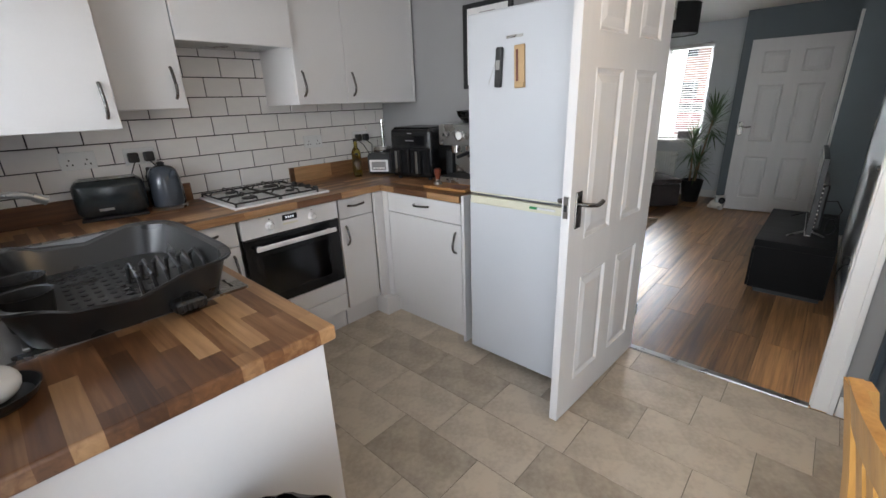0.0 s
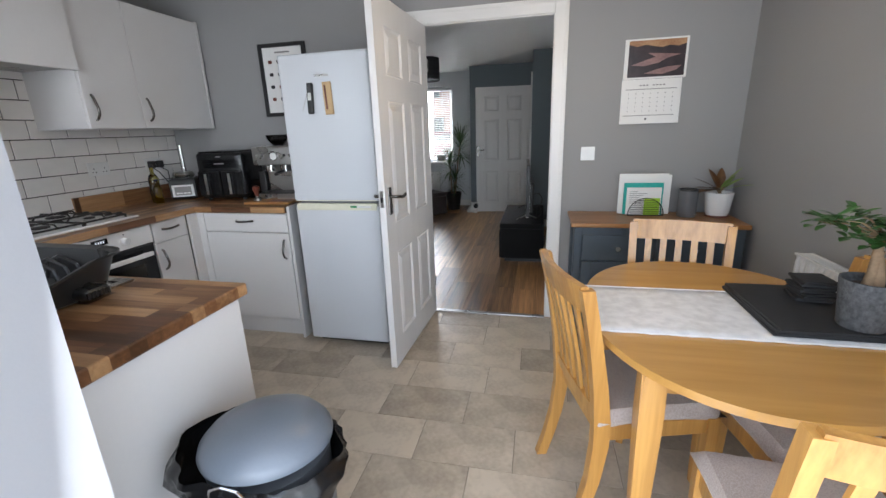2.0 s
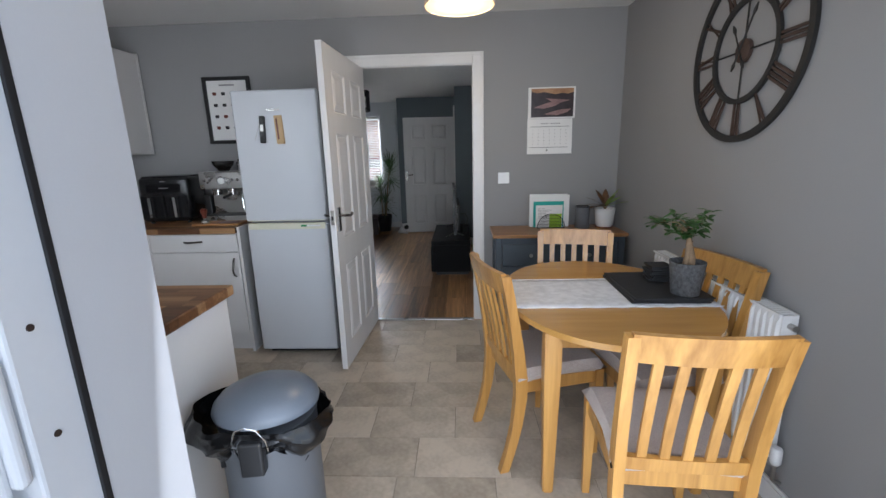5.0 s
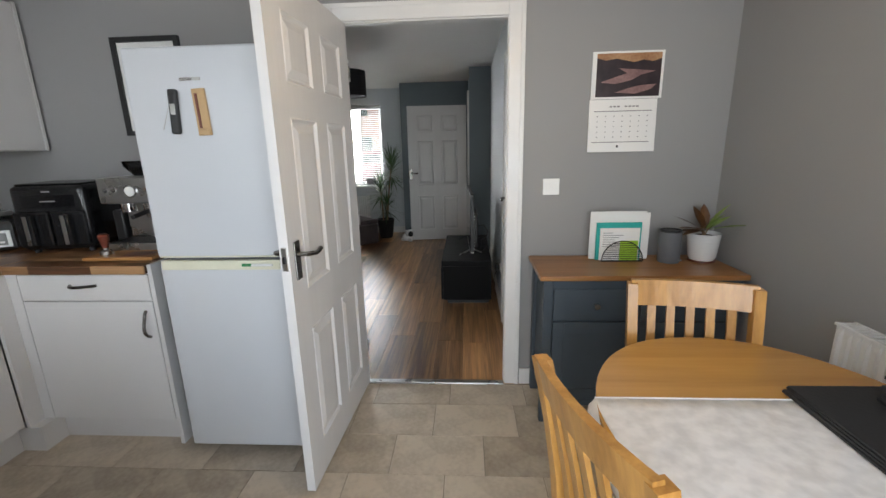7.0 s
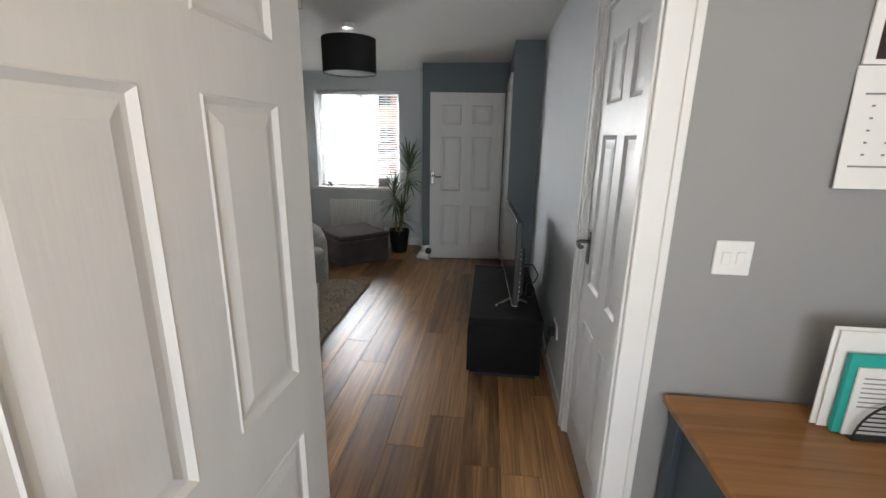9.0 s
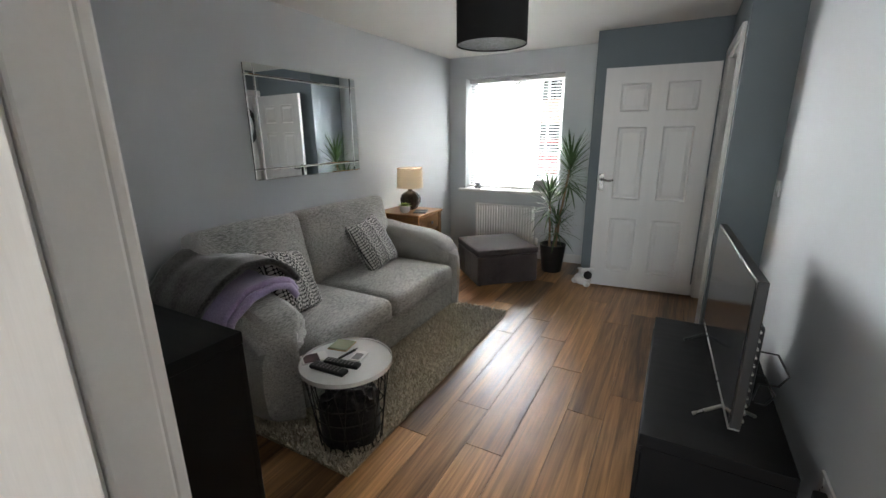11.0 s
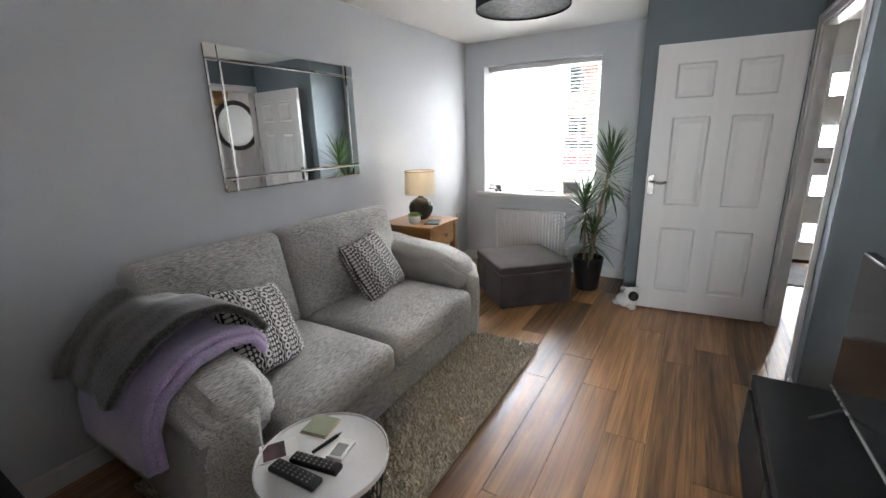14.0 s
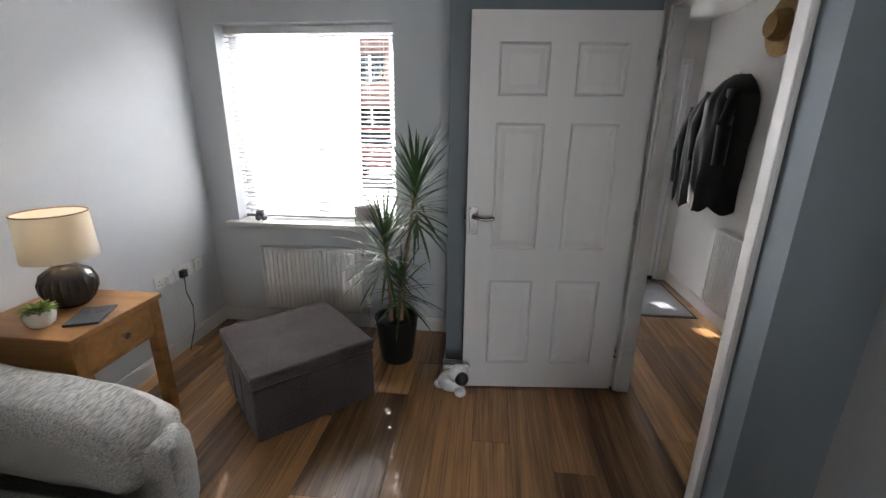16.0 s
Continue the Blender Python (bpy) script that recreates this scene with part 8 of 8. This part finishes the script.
television()
socket(LE, 3.965, 0.36, -90, "white double socket with a black plug by the bench", [(0.03, M_BLACK, [(0.03, -0.05, -0.06), (0.02, -0.06, -0.13), (-0.04, -0.045, -0.19), (-0.10, -0.04, -0.21)])])
sl = thing("light_switch", "white light switch beside the hall door", "switch", pose(LE, 5.52, 1.13, 0, 0, -90))
part("plate", box(-0.044, -0.009, -0.044, 0.044, 0, 0.044, bevel=0.003), M_WHITEPOT, sl)
part("rocker", box(-0.010, -0.0125, -0.016, 0.010, -0.009, 0.016, bevel=0.0015), M_WHITEPOT, sl)
socket(WX, 6.75, 0.53, 90, "white socket with a white charger block", [(0.03, M_WHITEPOT, [(0.02, -0.04, -0.10), (0.04, -0.03, -0.25), (0.09, -0.02, -0.38)])])
socket(WX, 6.93, 0.525, 90, "white socket with a black plug and grey lead", [(-0.03, M_BLACK, [(-0.02, -0.04, -0.12), (0.03, -0.03, -0.25), (0.01, -0.03, -0.40), (-0.10, -0.06, -0.515)])])
socket(WX, 7.08, 0.53, 90, "white telephone point on the wall", (), 0.086)


def dark_sideboard():
    x0, x1, y0, y1, h = WX + 0.03, -0.852, LY0 + 0.065, 3.160, 0.918
    root = thing("sideboard", "tall black-brown sideboard behind the sofa end", "sideboard", pose((x0 + x1) / 2, (y0 + y1) / 2, 0))
    w, d = (x1 - x0) / 2, (y1 - y0) / 2
    part("top", box(-w, -d, h - 0.035, w, d, h, bevel=0.002), M_BLACKWOOD, root)
    for sx in (-1, 1):
        part("side", box(min(sx * w, sx * (w - 0.035)), -d, 0.0, max(sx * w, sx * (w - 0.035)), d - 0.02, h - 0.036), M_BLACKWOOD, root)
    part("back", box(-w + 0.036, -d, 0.05, w - 0.036, -d + 0.01, h - 0.036), M_BLACKWOOD, root)
    part("bottom", box(-w + 0.036, -d + 0.01, 0.05, w - 0.036, d - 0.02, 0.085), M_BLACKWOOD, root)
    for k in range(3):
        a = -w + 0.002 + k * (2 * w / 3)
        part("door", box(a, d - 0.019, 0.06, a + 2 * w / 3 - 0.004, d, h - 0.038, bevel=0.002), M_BLACKWOOD, root)


dark_sideboard()


def round_leaf(b, p, w, size, rn):
    """A small round leaf on a short stalk, tilted as it grows."""
    d = w.normalized()
    side = d.cross(Vector((rn.uniform(-0.8, 0.8), rn.uniform(-0.8, 0.8), 1))).normalized()
    up = side.cross(d)
    c = p + d * size * 0.6
    mid = b.verts.new(c + up * size * 0.08)
    rim = [b.verts.new(c + size * 0.5 * (math.cos(k * math.pi / 4) * d * 1.1 + math.sin(k * math.pi / 4) * side)) for k in range(8)]
    for k in range(8):
        b.faces.new((mid, rim[k], rim[(k + 1) % 8]))


def eucalyptus():
    root = thing("pot_plant", "bushy green eucalyptus in a white wicker-trimmed bucket", "plant", pose(-1.19, 2.895, 0.918))
    part("bucket", lathe([(0.070, 0), (0.073, 0.004), (0.086, 0.115), (0.083, 0.115), (0.069, 0.008), (0.003, 0.007)], 34), M_WHITEPOT, root, "whitewashed metal bucket", smooth=True)
    wk = bmesh.new()
    for r_ in range(8):
        z = 0.100 + 0.0105 * r_
        n = 56
        tube([((0.0865 + 0.001 * r_ + 0.0028 * (1 if (k + r_) % 2 else -1)) * math.cos(2 * math.pi * k / n), (0.0865 + 0.001 * r_ + 0.0028 * (1 if (k + r_) % 2 else -1)) * math.sin(2 * math.pi * k / n), z) for k in range(n)], 0.0052, 5, bm=wk, closed=True)
    part("wicker_band", wk, material("pale_wicker", (0.36, 0.30, 0.26), 0.85, vary=0.3, scale=30, fine=160, bump=0.04), root, "pale woven wicker band")
    hd = bmesh.new()
    tube([(-0.075, -0.05, 0.16), (-0.12, -0.085, 0.165), (-0.13, -0.09, 0.11), (-0.085, -0.055, 0.10)], 0.006, 6, bm=hd)
    part("side_handle", hd, M_WHITEPOT, root)
    rn = random.Random(14)
    crown = (bmesh.new(), bmesh.new())
    for k in range(46):
        a = k * 2.399
        reach = 0.17 * math.sqrt((k + 0.5) / 46)
        tip = Vector((reach * math.cos(a) * 1.05, reach * math.sin(a) * 1.05, 0.40 - 0.9 * reach ** 1.3 + rn.uniform(-0.09, 0.07)))
        base = Vector((0.03 * math.cos(a), 0.03 * math.sin(a), 0.14))
        mid = base.lerp(tip, 0.55) + Vector((0, 0, 0.035))
        part("stem", tube([base, mid, tip], 0.0016, 5), M_BARK, root)
        b = crown[0] if rn.random() < 0.8 else crown[1]
        for j in range(13):
            f = 0.30 + 0.70 * j / 12
            p = base.lerp(mid, f / 0.6) if f < 0.6 else mid.lerp(tip, (f - 0.6) / 0.4)
            aa = j * 1.57 + rn.uniform(-0.4, 0.4)
            for s in (0, math.pi):
                w = Vector((math.cos(aa + s), math.sin(aa + s), rn.uniform(-0.1, 0.5)))
                sz = rn.uniform(0.034, 0.050) * (1.1 - 0.5 * f)
                round_leaf(b, p, w, sz * 0.95, rn)
    for b, mat in zip(crown, (M_LEAF2, M_LEAF)):
        tagged(part("foliage", b, mat, root), "", "", "", "stuff")


eucalyptus()

# ---- hall, through the open door ----


def coats():
    for k, (y, z1, z0, wd, dp, lb) in enumerate(((7.72, 1.84, 0.88, 0.42, 0.23, "long black padded coat hanging on the hall wall"), (8.02, 1.74, 0.84, 0.34, 0.19, "black waterproof jacket hanging on a hook"), (8.20, 1.62, 0.86, 0.24, 0.15, "dark jacket hanging beside the front door"))):
        root = thing("coat", lb, "coat", pose(HE - 0.01, y + 0.20, 0), "coats on the hall wall")
        b = bmesh.new()
        n, m = 22, 28
        rows = []
        for i in range(n + 1):
            f = i / n
            z = z1 + (z0 - z1) * f
            wide = wd * (0.25 + 0.75 * min(1, f / 0.16) ** 0.7) * (1 + 0.06 * math.sin(5 * f + k)) / 2
            deep = dp * (0.35 + 0.65 * min(1, f / 0.2) ** 0.6)
            row = []
            for j in range(m + 1):
                a = math.pi * j / m
                fold = 0.02 * noise.noise(Vector((4 * math.cos(a) + k * 7, 2.5 * f, 1.0))) + 0.012 * math.sin(9 * a + 3 * f + k) * f
                row.append(b.verts.new((-deep * math.sin(a) ** 0.8 - fold * math.sin(a), wide * math.cos(a) + 0.02 * noise.noise(Vector((f * 4, k, 0.5))), z + (0.03 * math.sin(6 * a + k) if i == n else 0))))
            rows.append(row)
        for lo, hi in zip(rows, rows[1:]):
            for j in range(m):
                b.faces.new((lo[j], lo[j + 1], hi[j + 1], hi[j]))
        part("body", b, M_COAT, root, smooth=True)
        for s in (-1, 1):
            sl_ = tube([(-dp * 0.55, s * wd * 0.34, z1 - 0.12), (-dp * 0.8, s * wd * 0.48, z1 - 0.35), (-dp * 0.75, s * wd * 0.46, z1 - 0.62)], 0.055, 10, taper=0.042)
            part("sleeve", sl_, M_COAT, root, smooth=True)
        part("hook", tube([(0.008, 0, z1 - 0.02), (-0.03, 0, z1 - 0.01), (-0.045, 0, z1 + 0.015)], 0.006, 6), M_STEEL, root)


coats()
radiator("radiator", pose(HE - 0.075, 7.78, 0.16, 0, 0, -90), 0.40, 0.58, "narrow white radiator on the hall wall", valve=1)


def straw_hat(y, z, lb):
    root = thing("straw_hat", lb, "hat", Matrix.Translation((HE - 0.004, y, z)) @ Matrix.Rotation(radians(-90), 4, "Y"))
    part("brim", lathe([(0.185, 0.0), (0.187, 0.004), (0.10, 0.012), (0.092, 0.012), (0.092, 0.002)], 40), M_STRAW, root, smooth=True)
    part("crown", lathe([(0.094, 0.011), (0.090, 0.06), (0.070, 0.092), (0.003, 0.098)], 32), M_STRAW, root, smooth=True)


straw_hat(7.62, 2.10, "round woven straw hat on the hall wall")
straw_hat(6.85, 2.09, "woven straw hat above the round mirror")
rmi = thing("round_mirror", "round mirror in a thick black frame", "mirror", Matrix.Translation((HE - 0.002, 7.10, 1.63)) @ Matrix.Rotation(radians(-90), 4, "Y"))
part("frame", lathe([(0.36, 0.0), (0.36, 0.03), (0.35, 0.036), (0.30, 0.030), (0.295, 0.012)], 56, close=False), M_BLACK, rmi, smooth=True)
part("mirror_glass", lathe([(0.300, 0.008), (0.300, 0.012), (0.003, 0.0122)], 56), M_MIRROR, rmi)


def console():
    root = thing("chest_of_drawers", "narrow white chest of drawers in the hall", "chest", pose(HE - 0.135, 6.55, 0))
    part("carcase", box(-0.10, -0.42, 0.08, 0.115, 0.42, 1.0), M_CAB, root)
    part("top", box(-0.125, -0.44, 1.0, 0.117, 0.44, 1.025, bevel=0.004), M_CAB, root)
    for r_ in range(3):
        for c in (-1, 1):
            a, b = (-0.41, -0.005) if c < 0 else (0.005, 0.41)
            dz = 0.10 + 0.30 * r_
            d = part("drawer_front", box(-0.118, a, dz, -0.101, b, dz + 0.285, bevel=0.003), M_CAB, root)
            part("knob", tube([(-0.14, (a + b) / 2, dz + 0.15), (-0.118, (a + b) / 2, dz + 0.15)], 0.012, 12), M_IRON, d, smooth=True)
    for sx in (-0.09, 0.08):
        for sy in (-0.40, 0.37):
            part("leg", box(sx, sy, 0, sx + 0.03, sy + 0.03, 0.08), M_CAB, root)
    bx = thing("box", "small dark box on the hall chest", "box", pose(HE - 0.135, 6.33, 1.025))
    part("carton", box(-0.05, -0.07, 0, 0.05, 0.07, 0.06, bevel=0.004), M_BLACK, bx)
    part("lid", box(-0.052, -0.072, 0.06, 0.052, 0.072, 0.075, bevel=0.003), M_IRON, bx)


console()
dm = thing("doormat", "grey ribbed doormat inside the front door", "doormat", pose(0.98, 8.12, 0))
part("ribbing", box(-0.36, -0.36, 0.0, 0.36, 0.36, 0.012, bevel=0.004), M_MAT, dm)
part("edging", box(-0.38, -0.38, 0.0, 0.38, 0.38, 0.006, bevel=0.002), M_RUBBER, dm)

# ---- floors and wall tiles, piece by piece ----


def piece_mesh(name, w, d, h, bev, mat):
    """A thin slab with chamfered top edges, w by d, top at z = 0."""
    b = bmesh.new()
    lo = [b.verts.new((sx * w / 2, sy * d / 2, -h)) for sx, sy in ((-1, -1), (1, -1), (1, 1), (-1, 1))]
    mi = [b.verts.new((sx * w / 2, sy * d / 2, -bev)) for sx, sy in ((-1, -1), (1, -1), (1, 1), (-1, 1))]
    hi = [b.verts.new((sx * (w / 2 - bev), sy * (d / 2 - bev), 0)) for sx, sy in ((-1, -1), (1, -1), (1, 1), (-1, 1))]
    b.faces.new(hi)
    for p, q in ((lo, mi), (mi, hi)):
        for k in range(4):
            b.faces.new((p[k], p[(k + 1) % 4], q[(k + 1) % 4], q[k]))
    return finish(name, b, mat)


floor_k = structure("floor_kitchen", box(WX, -0.13, -0.12, KE, 2.61, -0.0025), M_VINYL_J, "beige stone-effect vinyl tiles on the kitchen floor", "floor")
meshes = {}


def lay(parent, name, x0, x1, y0, y1, mat, gap, bev, h, turn=None):
    w, d = round(x1 - x0 - gap, 3), round(y1 - y0 - gap, 3)
    if w < 0.02 or d < 0.02:
        return
    key = (name, w, d)
    if key not in meshes:
        meshes[key] = piece_mesh(name, w, d, h, bev, mat)
    o = new(name, meshes[key])
    o.parent = parent
    o.matrix_basis = pose((x0 + x1) / 2, (y0 + y1) / 2, 0) if turn is None else turn((x0 + x1) / 2, (y0 + y1) / 2)


PITCH_Y, PITCH_X = 0.262, 0.435
r = 0
y = 1.602 - 7 * PITCH_Y
while y < 2.60:
    ya, yb = max(y, -0.13), min(y + PITCH_Y, 2.60)
    s = (-0.15 if r % 3 == 1 else 0.03 if r % 3 == 2 else 0.21)
    x = s - 8 * PITCH_X
    while x < KE:
        xa, xb = max(x, WX), min(x + PITCH_X, KE)
        if xb - xa > 0.02 and yb - ya > 0.02:
            lay(floor_k, "tile", xa, xb, ya, yb, M_VINYL, 0.0025, 0.0008, 0.0022)
        x += PITCH_X
    y += PITCH_Y
    r += 1

floor_l = structure("floor_living", box(WX, 2.61, -0.12, HE, HN + 0.1, -0.004), M_PLANK_J, "mid-brown walnut laminate boards along the room", "floor")
rnd = random.Random(5)
PW, PL = 0.187, 1.26
k = 0
x = -0.58 - 10 * PW
while x < HE:
    xa, xb = max(x, WX), min(x + PW, HE)
    y = 2.61 - rnd.uniform(0.05, 0.95) * PL
    while y < HN:
        ya, yb = max(y, 2.61), min(y + PL, HN)
        if not (xa > LE + 0.05 and yb < 4.9):
            lay(floor_l, "plank", xa, xb, ya, yb, M_PLANK, 0.0016, 0.0008, 0.0035)
        y += PL
    x += PW
    k += 1

# glazed metro tiles behind the hob, in half bond
tiling = structure("wall_tiling", box(WX, KY0, 0.91, WX + 0.004, KY1, 1.80), M_GROUT, "white metro tiles with dark grout above the worktop", "tiling")
TW, TH = 0.2105, 0.1095
for r in range(9):
    z0 = 0.855 + r * TH
    y = 0.433 - 3 * TW + (TW / 2 if r % 2 else 0)
    while y < KY1:
        ya, yb = max(y, KY0 + 0.002), min(y + TW, KY1 - 0.002)
        za, zb = max(z0, 0.912), min(z0 + TH, 1.80)
        behind = za > 1.46 and not (1.02 < yb and ya < 1.66)
        if yb - ya > 0.02 and zb - za > 0.02 and not behind:
            w, d = round(yb - ya - 0.0055, 3), round(zb - za - 0.0055, 3)
            key = ("wt", w, d)
            if key not in meshes:
                meshes[key] = piece_mesh("tile", w, d, 0.006, 0.002, M_TILE)
            o = new("tile", meshes[key])
            o.parent = tiling
            o.matrix_basis = Matrix.Translation((WX + 0.0095, (ya + yb) / 2, (za + zb) / 2)) @ Matrix(((0, 0, 1, 0), (1, 0, 0, 0), (0, 1, 0, 0), (0, 0, 0, 1)))
        y += TW
